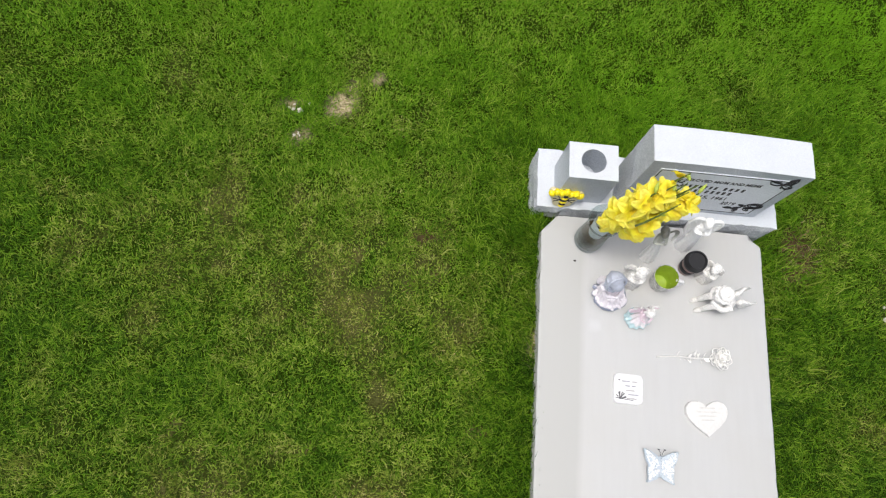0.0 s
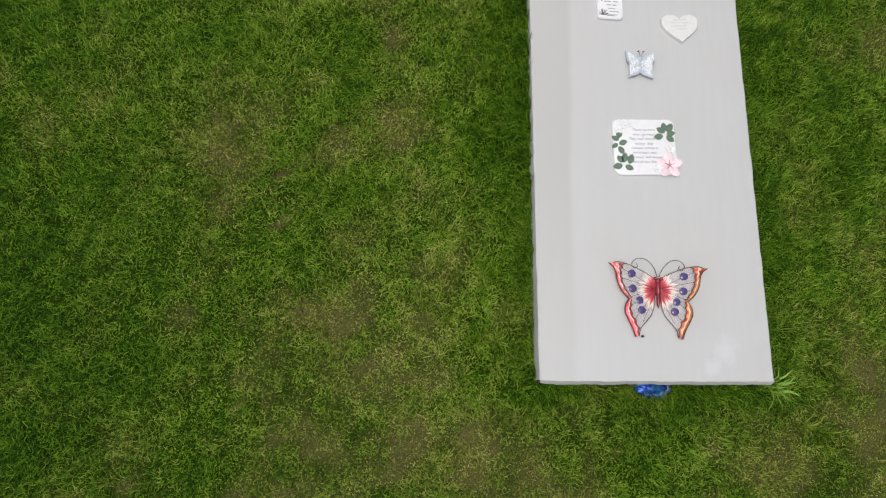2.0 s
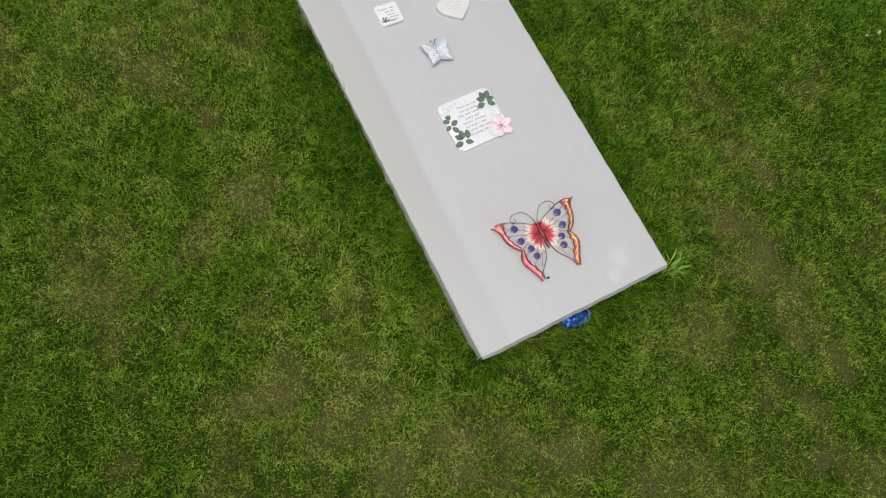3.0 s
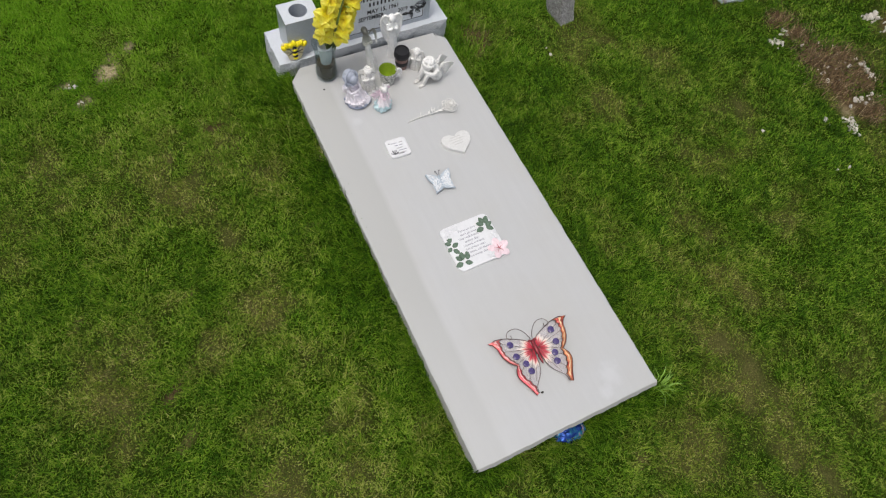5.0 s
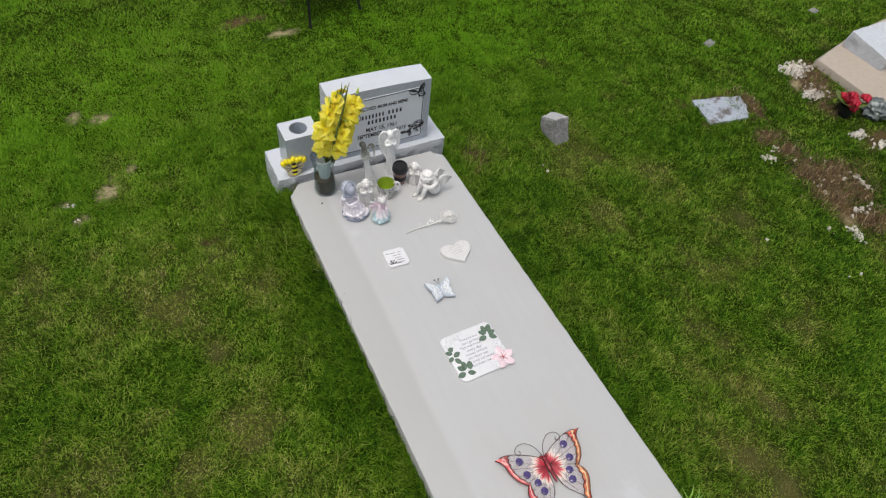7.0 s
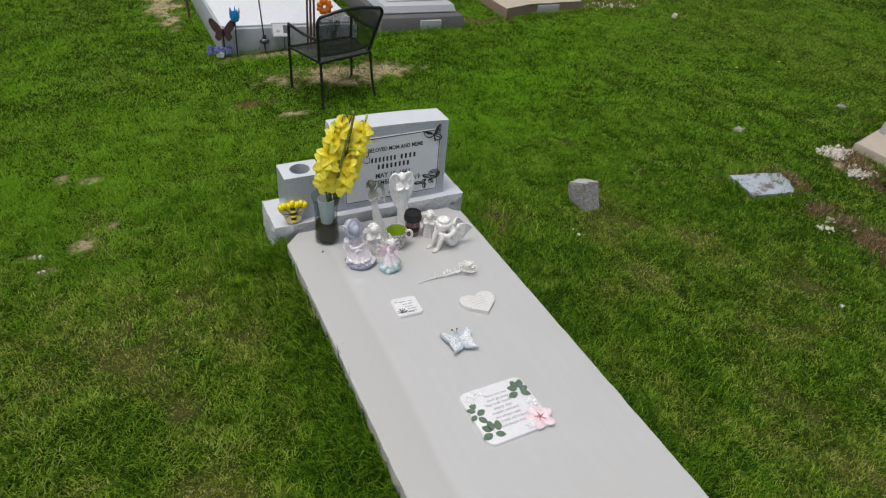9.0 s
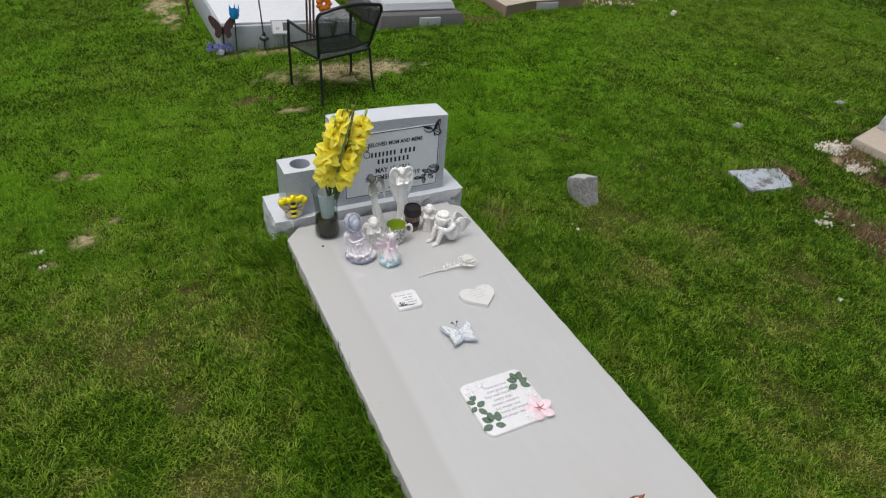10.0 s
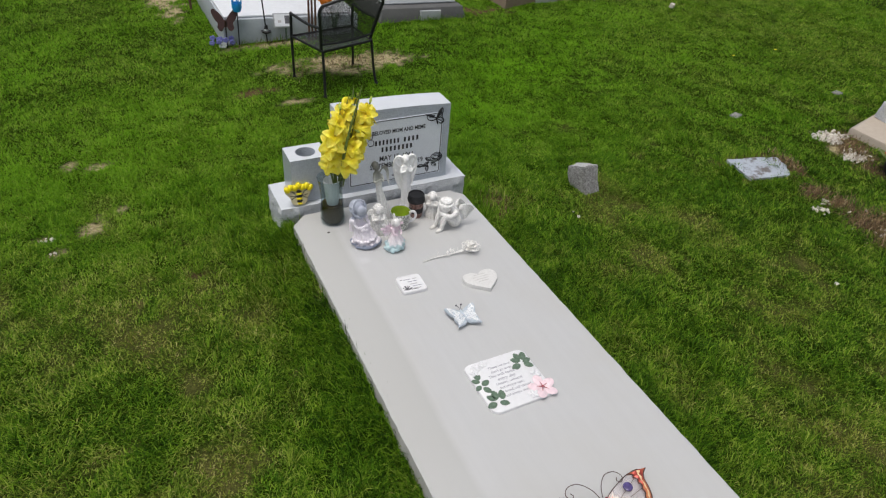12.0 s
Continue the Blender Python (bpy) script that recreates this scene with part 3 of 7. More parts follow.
def build_grass():
    label = "dense mown green lawn with softly yellowed and lush patches"
    near, edge_east, edge_north = (-4.8, 8.6, -2.6, 9.2), (8.6, 12.0, -2.6, 11.5), (-4.8, 8.6, 9.2, 11.5)
    for per, inner, outer, area, simple, wide in ((GRASS_DENSITY, 0, 3.0, near, False, 1.0), (GRASS_DENSITY * 1.1, 0, 3.0, near, True, 1.5), (11500, 3.0, 14.0, near, True, 1.9), (1800, 3.0, 16.0, edge_east, True, 3.0), (1800, 3.0, 16.0, edge_north, True, 3.0)):
        x, y, far = lawn_points(per, inner, outer, area)
        n = len(x)
        tall = 1.22 - 0.7 * lawn_tone(x, y) + 0.35 * (vnoise(x, y, 2.3, 23) - 0.5) + 0.6 * (vnoise(x, y, 15, 51) - 0.5)
        tall *= 1 - 0.6 * np.exp(-((x - 0.42) ** 2 + (y - 4.6) ** 2) / 0.45)
        edge = np.exp(-np.clip(np.maximum(np.abs(x) - 0.5, np.maximum(-y, y - 2.75)), 0, None) / 0.20)
        edge = np.where((y > -0.6) & (y < 3.2), edge, 0)
        length = rng.uniform(0.026, 0.054, n) * tall * (1.05 if inner else 1.0) * (1 + 0.55 * edge)
        width = rng.uniform(0.0026, 0.0050, n) * wide * np.clip(0.7 + far * 0.10, 1, 1.6)
        lean = rng.uniform(0.65, 1.55, n) - 0.2 * edge
        swathe = 9.0 * vnoise(x, y, 5.5, 81) + rng.normal(0, 1.5, n)
        blades(n, x, y, length, width, lean, swathe, "lawn_grass", label, simple=simple)


def build_edge_grass():
    """Longer blades that the mower leaves along the stones."""
    xs, ys, hs = [], [], []
    runs = [((-0.512, 0.0), (-0.512, 2.42), 2400, math.pi), ((0.515, 0.0), (0.515, 2.42), 700, 0.0), ((-0.5, -0.03), (0.5, -0.03), 1000, -math.pi / 2),
            ((-0.59, 2.45), (-0.59, 2.76), 120, math.pi), ((0.56, 2.44), (0.56, 2.76), 110, 0.0), ((-0.57, 2.75), (0.55, 2.75), 260, math.pi / 2),
            ((0.58, 2.40), (0.95, 2.2), 120, 0.6), ((-0.53, 2.28), (-0.47, 2.44), 260, math.pi * 0.8), ((2.60, 2.05), (3.05, 2.01), 200, -1.6), ((2.56, 2.08), (2.60, 2.40), 130, 3.0), ((2.62, 2.42), (3.06, 2.40), 160, 1.5), ((-0.62, 1.0), (-0.62, 2.7), 420, math.pi), ((-0.75, 1.6), (-0.75, 2.6), 260, math.pi), ((-0.2, 5.64), (1.05, 5.62), 130, -math.pi / 2), ((1.36, 5.78), (2.36, 5.80), 170, -math.pi / 2), ((2.95, 6.0), (4.1, 6.16), 170, -math.pi / 2)]
    for a, b, n, out in runs:
        t = rng.random(n)
        xs.append(a[0] + (b[0] - a[0]) * t + rng.normal(0, 0.02, n) + 0.018 * math.cos(out))
        ys.append(a[1] + (b[1] - a[1]) * t + rng.normal(0, 0.02, n) + 0.018 * math.sin(out))
        hs.append(out + rng.normal(0, 0.7, n))
    x, y, h = np.concatenate(xs), np.concatenate(ys), np.concatenate(hs)
    n = len(x)
    blades(n, x, y, rng.uniform(0.05, 0.125, n), rng.uniform(0.0025, 0.005, n), rng.uniform(0.35, 1.2, n), h, "edge_grass", "long unmown grass along the stones")
    # tussocks that stand a little higher near the stones
    count, each = 230, 18
    side = rng.choice((-1.0, 1.0), count)
    cx, cy = side * (0.53 + np.abs(rng.normal(0, 0.26, count))), rng.uniform(-0.25, 3.3, count)
    a = rng.uniform(0, 2 * math.pi, (count, each))
    x = (cx[:, None] + 0.018 * np.cos(a) * rng.random((count, each))).ravel()
    y = (cy[:, None] + 0.018 * np.sin(a) * rng.random((count, each))).ravel()
    n = count * each
    blades(n, x, y, rng.uniform(0.06, 0.115, n), rng.uniform(0.0028, 0.0052, n), rng.uniform(0.3, 1.15, n), a.ravel(), "grass_tussocks", "taller lush tussocks of grass beside the stones")
    # a bright tuft at the foot of the slab
    n = 24
    a = rng.uniform(-2.0, 1.4, n)
    tuft = blades(n, 0.575 + rng.normal(0, 0.012, n), -0.02 + rng.normal(0, 0.012, n), rng.uniform(0.10, 0.155, n), rng.uniform(0.005, 0.009, n), rng.uniform(0.25, 1.0, n), a, "weed_tuft", "bright green weed tuft by the slab's corner")
    tuft.data.materials.clear()
    tuft.data.materials.append(LIME_BLADE)


LIME_BLADE = plain("lime_green_blades", (0.22, 0.40, 0.05), 0.5, vary=0.4, scale=30)


# ---- grave slab ----
def build_slab():
    bm = bmesh.new()
    ny = 96
    rows = []
    for j in range(ny + 1):
        y = 2.435 * j / ny
        cut_l, cut_r = max(0.0, y - 2.36) * 0.9, max(0.0, y - 2.385) * 1.4
        wl = 0.004 * (noise.noise((y * 11, 3, 0)) + 0.6 * noise.noise((y * 37, 5, 0)))
        wr = 0.003 * (noise.noise((y * 11, 9, 0)) + 0.6 * noise.noise((y * 37, 2, 0)))
        xl, xr = -0.501 + 0.0030 * y + cut_l + wl, 0.507 - cut_r + wr
        lo = 0.010 * noise.noise((y * 19, 1, 4)) + 0.006 * noise.noise((y * 61, 1, 4))
        lo2 = 0.006 * noise.noise((y * 23, 7, 4))
        sec = [(xl - 0.002 + lo, -0.03), (xl - 0.006 + lo, 0.075), (xl - 0.005 + lo * 0.6, 0.115), (xl - 0.003, 0.140), (xl + 0.006, 0.1450), (-0.358 + 0.06 * y / 2.435 * 0.5, 0.1512), (-0.12, 0.1516), (0.14, 0.1516), (0.442, 0.1512), (xr - 0.006, 0.1458), (xr, 0.140), (xr + 0.004 + lo2, 0.11), (xr + 0.006 + lo2, 0.070), (xr - 0.002 + lo2, -0.03)]
        rows.append([bm.verts.new((x, y + (0.004 * noise.noise((x * 13, 0, 8)) - 0.002 if j == 0 else 0), z)) for x, z in sec])
    for a, b in zip(rows, rows[1:]):
        for k in range(len(a) - 1):
            f = bm.faces.new((a[k], a[k + 1], b[k + 1], b[k]))
            f.material_index = 1 if k < 3 or k > 9 else 2 if k in (3, 9) else 0
    # the broken front and the closed head end
    nx = 70
    front = []
    for i in range(nx + 1):
        x = -0.501 + 1.008 * i / nx
        jag = 0.5 + 0.5 * noise.noise((x * 7, 2, 2)) + 0.35 * noise.noise((x * 25, 2, 2))
        front.append([(x, -0.002 - 0.009 * jag, 0.1425 + 0.006 * min(1, 4 * (0.5 - abs(x)))), (x, -0.012 - 0.014 * jag, 0.130 - 0.024 * jag), (x, -0.012 + 0.010 * jag, 0.085), (x, 0.012 + 0.008 * jag, -0.02)])
    fv = [[bm.verts.new(p) for p in col] for col in front]
    for a, b in zip(fv, fv[1:]):
        for k in range(3):
            bm.faces.new((a[k], a[k + 1], b[k + 1], b[k])).material_index = 1
    for i in range(nx):
        x0, x1 = front[i][0], front[i + 1][0]
        q = [fv[i][0], fv[i + 1][0], bm.verts.new((x1[0], 0.004, 0.1518 - 0.0000 if abs(x1[0]) < 0.36 else 0.1450 + (0.5 - abs(x1[0])) * 0.045)), bm.verts.new((x0[0], 0.004, 0.1518 if abs(x0[0]) < 0.36 else 0.1450 + (0.5 - abs(x0[0])) * 0.045))]
        bm.faces.new(q)
    bm.faces.new(rows[-1])
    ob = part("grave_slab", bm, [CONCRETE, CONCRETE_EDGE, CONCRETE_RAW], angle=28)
    tagged(ob, "long pale grey concrete grave slab with rough broken edges", "grave slab")
    # dark little stones lying on it
    for x, y, r in ((-0.352, 2.235, 0.006), (-0.060, 0.180, 0.0075)):
        bm = bmesh.new()
        bmesh.ops.create_icosphere(bm, subdivisions=1, radius=r, matrix=Matrix.Translation((x, y, 0.152 + r * 0.5)) @ Matrix.Diagonal((1.2, 0.8, 0.6, 1)))
        tagged(part("pebble", bm, DARK_STONE, angle=10), "tiny dark pebble lying on the concrete slab", "pebble", "pebbles on the slab")


# ---- headstone ----
def rough_block(x0, x1, y0, y1, z0, z1, mats, amp=0.008, cuts=18, crown=0.0, smooth_faces=("top",), inset=0.0):
    """A granite block: sawn faces stay flat, split ones are pitched. mats: by top, front, rest."""
    bm = bmesh.new()
    nx, ny, nz = max(2, int((x1 - x0) / 0.022)), max(2, int((y1 - y0) / 0.022)), max(2, int((z1 - z0) / 0.022))
    verts = {}

    def vert(i, j, k):
        if (i, j, k) in verts:
            return verts[i, j, k]
        x, y, z = x0 + (x1 - x0) * i / nx, y0 + (y1 - y0) * j / ny, z0 + (z1 - z0) * k / nz
        p = Vector((x, y, z))
        d = Vector((0, 0, 0))
        for here, way, name in ((i == 0, (-1, 0, 0), "west"), (i == nx, (1, 0, 0), "east"), (j == 0, (0, -1, 0), "front"), (j == ny, (0, 1, 0), "back")):
            if here and name not in smooth_faces:
                fade = 0.35 if k == nz or (j in (0, ny) and i in (0, nx)) else 1.0
                a = 0.8 * noise.noise(p * 16) + 0.8 * noise.noise(p * 41) + 0.5 * noise.noise(p * 95)
                d += Vector(way) * amp * fade * (a + 0.45)
        if k == nz and crown:
            u = 2 * i / nx - 1
            d.z += crown * (1 - u * u)
        verts[i, j, k] = bm.verts.new(p + d)
        return verts[i, j, k]

    def face(a, b, c, d, slot):
        bm.faces.new((vert(*a), vert(*b), vert(*c), vert(*d))).material_index = slot

    for i in range(nx):
        for j in range(ny):
            face((i, j, nz), (i + 1, j, nz), (i + 1, j + 1, nz), (i, j + 1, nz), 0)
            face((i, j, 0), (i, j + 1, 0), (i + 1, j + 1, 0), (i + 1, j, 0), 2)
    for i in range(nx):
        for k in range(nz):
            face((i, 0, k), (i + 1, 0, k), (i + 1, 0, k + 1), (i, 0, k + 1), 1)
            face((i, ny, k), (i, ny, k + 1), (i + 1, ny, k + 1), (i + 1, ny, k), 1 if "back" in smooth_faces else 2)
    for j in range(ny):
        for k in range(nz):
            face((0, j, k), (0, j, k + 1), (0, j + 1, k + 1), (0, j + 1, k), 2)
            face((nx, j, k), (nx, j + 1, k), (nx, j + 1, k + 1), (nx, j, k + 1), 2)
    return bm


FRONT = 2.497


def on_front(x, z, out=0.002):
    return pose(x, FRONT - out, z, 90, 0, 0)


def etched(name, lines, parent, m, r=0.0022):
    bm = bmesh.new()
    for ln in lines:
        tube(bm, smooth_line([(*p, 0) for p in ln], 5), r, 5, flat=0.35)
    ob = part(name, bm, ENGRAVED, parent)
    ob.matrix_local = m
    return ob


def build_headstone():
    stone = thing("headstone", (-0.006, 0, 0), "grey granite headstone with engraved front, split sides and flower vase block", "headstone", ry=-1.9)
    part("base", rough_block(-0.518, 0.548, 2.458, 2.722, -0.09, 0.203, [GRANITE_SAWN, GRANITE_ROCK, GRANITE_ROCK], 0.014), [GRANITE_SAWN, GRANITE_ROCK, GRANITE_ROCK], stone, "split-faced granite base with sawn top", angle=30)
    tablet = part("tablet", rough_block(-0.182, 0.444, FRONT, 2.645, 0.2035, 0.650, [GRANITE_SAWN, GRANITE_POLISHED, GRANITE_ROCK], 0.007, crown=0.008, smooth_faces=("top", "front", "back")), [GRANITE_SAWN, GRANITE_POLISHED, GRANITE_ROCK], stone, "upright granite tablet with polished grey face", angle=30)
    for v in tablet.data.vertices:
        if v.co.z > 0.5:
            v.co.z += 0.018 * (0.444 - v.co.x) / 0.626
    # frosted panel with an engraved line round it
    bm = bmesh.new()
    box(bm, (0.134, FRONT - 0.0012, 0.424), (0.538, 0.004, 0.372), 0.0012, 1)
    panel = part("panel", bm, GRANITE_PANEL, tablet, "lighter frosted panel")
    bm = bmesh.new()
    for c, s in (((0.134, 0.604), (0.526, 0.004)), ((0.134, 0.244), (0.526, 0.004)), ((-0.129, 0.424), (0.004, 0.356)), ((0.397, 0.424), (0.004, 0.356))):
        box(bm, (c[0], FRONT - 0.0036, c[1]), (s[0], 0.0012, s[1]))
    part("border_line", bm, ENGRAVED, panel)
    lettering("inscription", "BELOVED MOM AND MEME", 0.032, on_front(0.146, 0.538, 0.0036), ENGRAVED, panel, 0.306, weight=0.0008)
    for x, z, w, h, count in ((0.078, 0.480, 0.148, 0.030, 7), (0.217, 0.480, 0.098, 0.030, 4), (0.135, 0.437, 0.190, 0.030, 8)):
        for k in range(count):
            step = w / count
            bm = bmesh.new()
            box(bm, (x - w / 2 + (k + 0.5) * step, FRONT - 0.0036, z), (step * 0.46, 0.0012, h * 0.92))
            part("name_bar", bm, ENGRAVED, panel)
    lettering("inscription", "MAY 15, 1961", 0.042, on_front(0.135, 0.382, 0.0036), ENGRAVED, panel, 0.194, weight=0.0007)
    lettering("inscription", "SEPTEMBER", 0.042, on_front(0.060, 0.338, 0.0036), ENGRAVED, panel, 0.160, weight=0.0007)
    lettering("inscription", "2019", 0.042, on_front(0.262, 0.338, 0.0036), ENGRAVED, panel, 0.062, weight=0.0007)
    # engraved butterfly, roses and a curled ornament
    wing = [[(0, 0), (0.012, 0.030), (0.030, 0.048), (0.034, 0.030), (0.026, 0.008), (0, 0)], [(0, 0), (0.030, -0.004), (0.038, -0.020), (0.022, -0.030), (0.004, -0.014), (0, 0)],
            [(0, 0), (-0.022, 0.010), (-0.050, 0.016), (-0.040, -0.004), (-0.016, -0.010), (0, 0)], [(-0.002, 0.002), (0.008, -0.034)], [(0.004, 0.004), (0.024, 0.036)], [(0.006, 0.002), (0.030, 0.022)], [(-0.004, 0.002), (-0.040, 0.010)], [(0, -0.004), (0.028, -0.018)],
            [(-0.010, 0.012), (-0.060, 0.026)], [(-0.012, 0.004), (-0.056, 0.022)]]
    etched("etched_butterfly", wing, panel, on_front(0.362, 0.578, 0.0036) @ Matrix.Scale(1.12, 4), 0.0046)
    rose = [[(0.03 * math.cos(a) * s, 0.024 * math.sin(a * 1.0) * s) for a in np.linspace(0, 6.3, 14)] for s in (1.0, 0.72, 0.42)] + [[(-0.028, 0.004), (-0.006, -0.012), (0.026, 0.002)], [(-0.02, 0.016), (0.004, 0.004), (0.022, 0.018)]]
    etched("etched_rose", rose, panel, on_front(0.376, 0.338, 0.0036) @ Matrix.Scale(1.15, 4), 0.0032)
    leaf = [[(0, 0), (0.016, 0.016), (0.040, 0.014), (0.022, -0.004), (0, 0)], [(0, 0), (0.034, 0.012)]]
    for x, z, a in ((0.346, 0.320, 130), (0.333, 0.314, 200), (0.324, 0.296, 250), (0.346, 0.308, 300), (0.303, 0.296, 160)):
        etched("etched_leaf", leaf, panel, on_front(x, z, 0.0036) @ pose(0, 0, 0, 0, 0, a), 0.0040)
    curl = [[(0, 0.03), (0.020, 0.024), (0.016, 0.006), (-0.004, 0.010), (0.004, 0.022)], [(0, 0), (0.024, -0.006), (0.026, -0.030), (0.004, -0.034), (-0.006, -0.014), (0, 0)], [(-0.01, 0.03), (-0.022, 0.0), (-0.012, -0.03)]]
    etched("etched_curl", curl, panel, on_front(-0.026, 0.505, 0.0036), 0.0030)
    etched("etched_leaf", leaf, panel, on_front(0.112, 0.268, 0.0036), 0.0030)
    # vase block with a round socket
    bm = bmesh.new()
    x0, x1, y0, y1, z0, z1 = -0.447, -0.246, 2.493, 2.648, 0.2035, 0.455
    cx, cy, r, n = -0.346, 2.572, 0.051, 40
    ring, sq = [], []
    for k in range(n):
        a = 2 * math.pi * (k + 0.5) / n
        c, s = math.cos(a), math.sin(a)
        t = min(((x1 - cx) if c > 0 else (cx - x0)) / max(abs(c), 1e-6), ((y1 - cy) if s > 0 else (cy - y0)) / max(abs(s), 1e-6))
        sq.append((cx + c * t, cy + s * t))
        ring.append((cx + c * r, cy + s * r))
    corners = [(x1, y1), (x0, y1), (x0, y0), (x1, y0)]
    for q in corners:
        k = min(range(n), key=lambda i: (sq[i][0] - q[0]) ** 2 + (sq[i][1] - q[1]) ** 2)
        sq[k] = q
    lev = lambda pts, z: [bm.verts.new((px, py, z)) for px, py in pts]
    outer_lo, outer_hi, hole_hi, hole_lo = lev(sq, z0), lev(sq, z1), lev(ring, z1), lev([(cx + (p[0] - cx) * 0.92, cy + (p[1] - cy) * 0.92) for p in ring], z1 - 0.15)
    for a, b, slot in ((outer_lo, outer_hi, 1), (outer_hi, hole_hi, 0), (hole_hi, hole_lo, 1)):
        for k in range(n):
            bm.faces.new((a[k], a[(k + 1) % n], b[(k + 1) % n], b[k])).material_index = slot
    bm.faces.new(hole_lo).material_index = 1
    part("vase_block", bm, [GRANITE_SAWN, GRANITE_POLISHED], stone, "granite block with a round vase socket", angle=30)


# ---- materials of the keepsakes ----
DARK_STONE = plain("dark_stone", (0.05, 0.045, 0.04), 0.8)
RESIN = plain("white_resin", (0.89, 0.89, 0.88), 0.45, vary=0.07, scale=70, relief=0.25)
PLAQUE_WHITE = plain("glazed_white", (0.75, 0.75, 0.765), 0.28, vary=0.05, scale=40, relief=0.15)
CREAM = plain("cream_stone", (0.66, 0.655, 0.64), 0.6, vary=0.08, scale=90, relief=0.35)
GREEN_LEAF = plain("painted_green_leaf", (0.115, 0.175, 0.120), 0.4, vary=0.35, scale=90)
LEAF_LIGHT = plain("gladiolus_leaf", (0.115, 0.165, 0.030), 0.5, vary=0.3, scale=40)
PINK = plain("painted_pink", (0.83, 0.66, 0.70), 0.4, vary=0.18, scale=60)
DARK_PINK = plain("painted_dark_pink", (0.42, 0.08, 0.10), 0.4)
INK = plain("grey_ink", (0.10, 0.10, 0.11), 0.6, relief=0)
VERSE_INK = plain("verse_ink", (0.36, 0.36, 0.40), 0.6, relief=0)
PALE_INK = plain("pale_ink", (0.42, 0.41, 0.41), 0.6, relief=0)
SILVER = plain("silver_leaf", (0.84, 0.83, 0.80), 0.32, 0.35, vary=0.12, scale=120, relief=0.4)
BLACK_IRON = plain("black_iron", (0.018, 0.018, 0.020), 0.45, 0.3, vary=0.3, scale=90)
BLACK_PLASTIC = plain("black_plastic", (0.008, 0.008, 0.010), 0.5, relief=0.05)


def banded(name, stops, rough=0.4, height=1.0, dirt=0.12):
    """Colours by height on a glazed figure, with mottling."""
    m, t, b = mat(name, (0.7, 0.7, 0.7), rough)
    v = coords(t)
    sep = t.nodes.new("ShaderNodeSeparateXYZ")
    t.links.new(v, sep.inputs[0])
    nz = noise_tex(t, v, 60, 4)
    add = t.nodes.new("ShaderNodeMath")
    add.operation = "MULTIPLY_ADD"
    t.links.new(nz, add.inputs[0])
    add.inputs[1].default_value = 0.03
    t.links.new(sep.outputs[2], add.inputs[2])
    div = t.nodes.new("ShaderNodeMath")
    div.operation = "DIVIDE"
    t.links.new(add.outputs[0], div.inputs[0])
    div.inputs[1].default_value = height
    c = ramp(t, div.outputs[0], stops)
    c = mix(t, ramp(t, noise_tex(t, v, 150, 4), [(0.45, (0, 0, 0)), (0.7, (dirt * 2,) * 3)]), c, (0.30, 0.29, 0.30))
    t.links.new(c, b.inputs["Base Color"])
    bump(t, b, noise_tex(t, v, 130, 3), 0.3, 0.003)
    return m


GIRL_GLAZE = banded("girl_glaze", [(0.0, (0.22, 0.25, 0.33)), (0.135, (0.25, 0.28, 0.37)), (0.16, (0.80, 0.76, 0.81)), (0.40, (0.80, 0.75, 0.81)), (0.62, (0.78, 0.74, 0.80)), (0.68, (0.38, 0.41, 0.50)), (1.0, (0.44, 0.47, 0.56))], height=0.27)
FAIRY_GLAZE = banded("fairy_glaze", [(0.0, (0.42, 0.60, 0.64)), (0.28, (0.50, 0.66, 0.69)), (0.34, (0.82, 0.79, 0.82)), (0.52, (0.82, 0.74, 0.78)), (0.62, (0.78, 0.62, 0.69)), (0.75, (0.76, 0.62, 0.70)), (0.83, (0.80, 0.78, 0.78)), (1.0, (0.80, 0.78, 0.76))], height=0.19)
AGED_WHITE = banded("aged_white_resin", [(0.0, (0.62, 0.60, 0.55)), (0.3, (0.80, 0.79, 0.76)), (1.0, (0.87, 0.86, 0.84))], 0.55, 0.2, 0.3)
GREY_GREEN = banded("aged_bronze_white", [(0.0, (0.90, 0.90, 0.88)), (0.62, (0.86, 0.86, 0.83)), (0.76, (0.42, 0.43, 0.38)), (0.90, (0.16, 0.16, 0.13)), (1.0, (0.12, 0.12, 0.10))], 0.35, 0.33, 0.2)


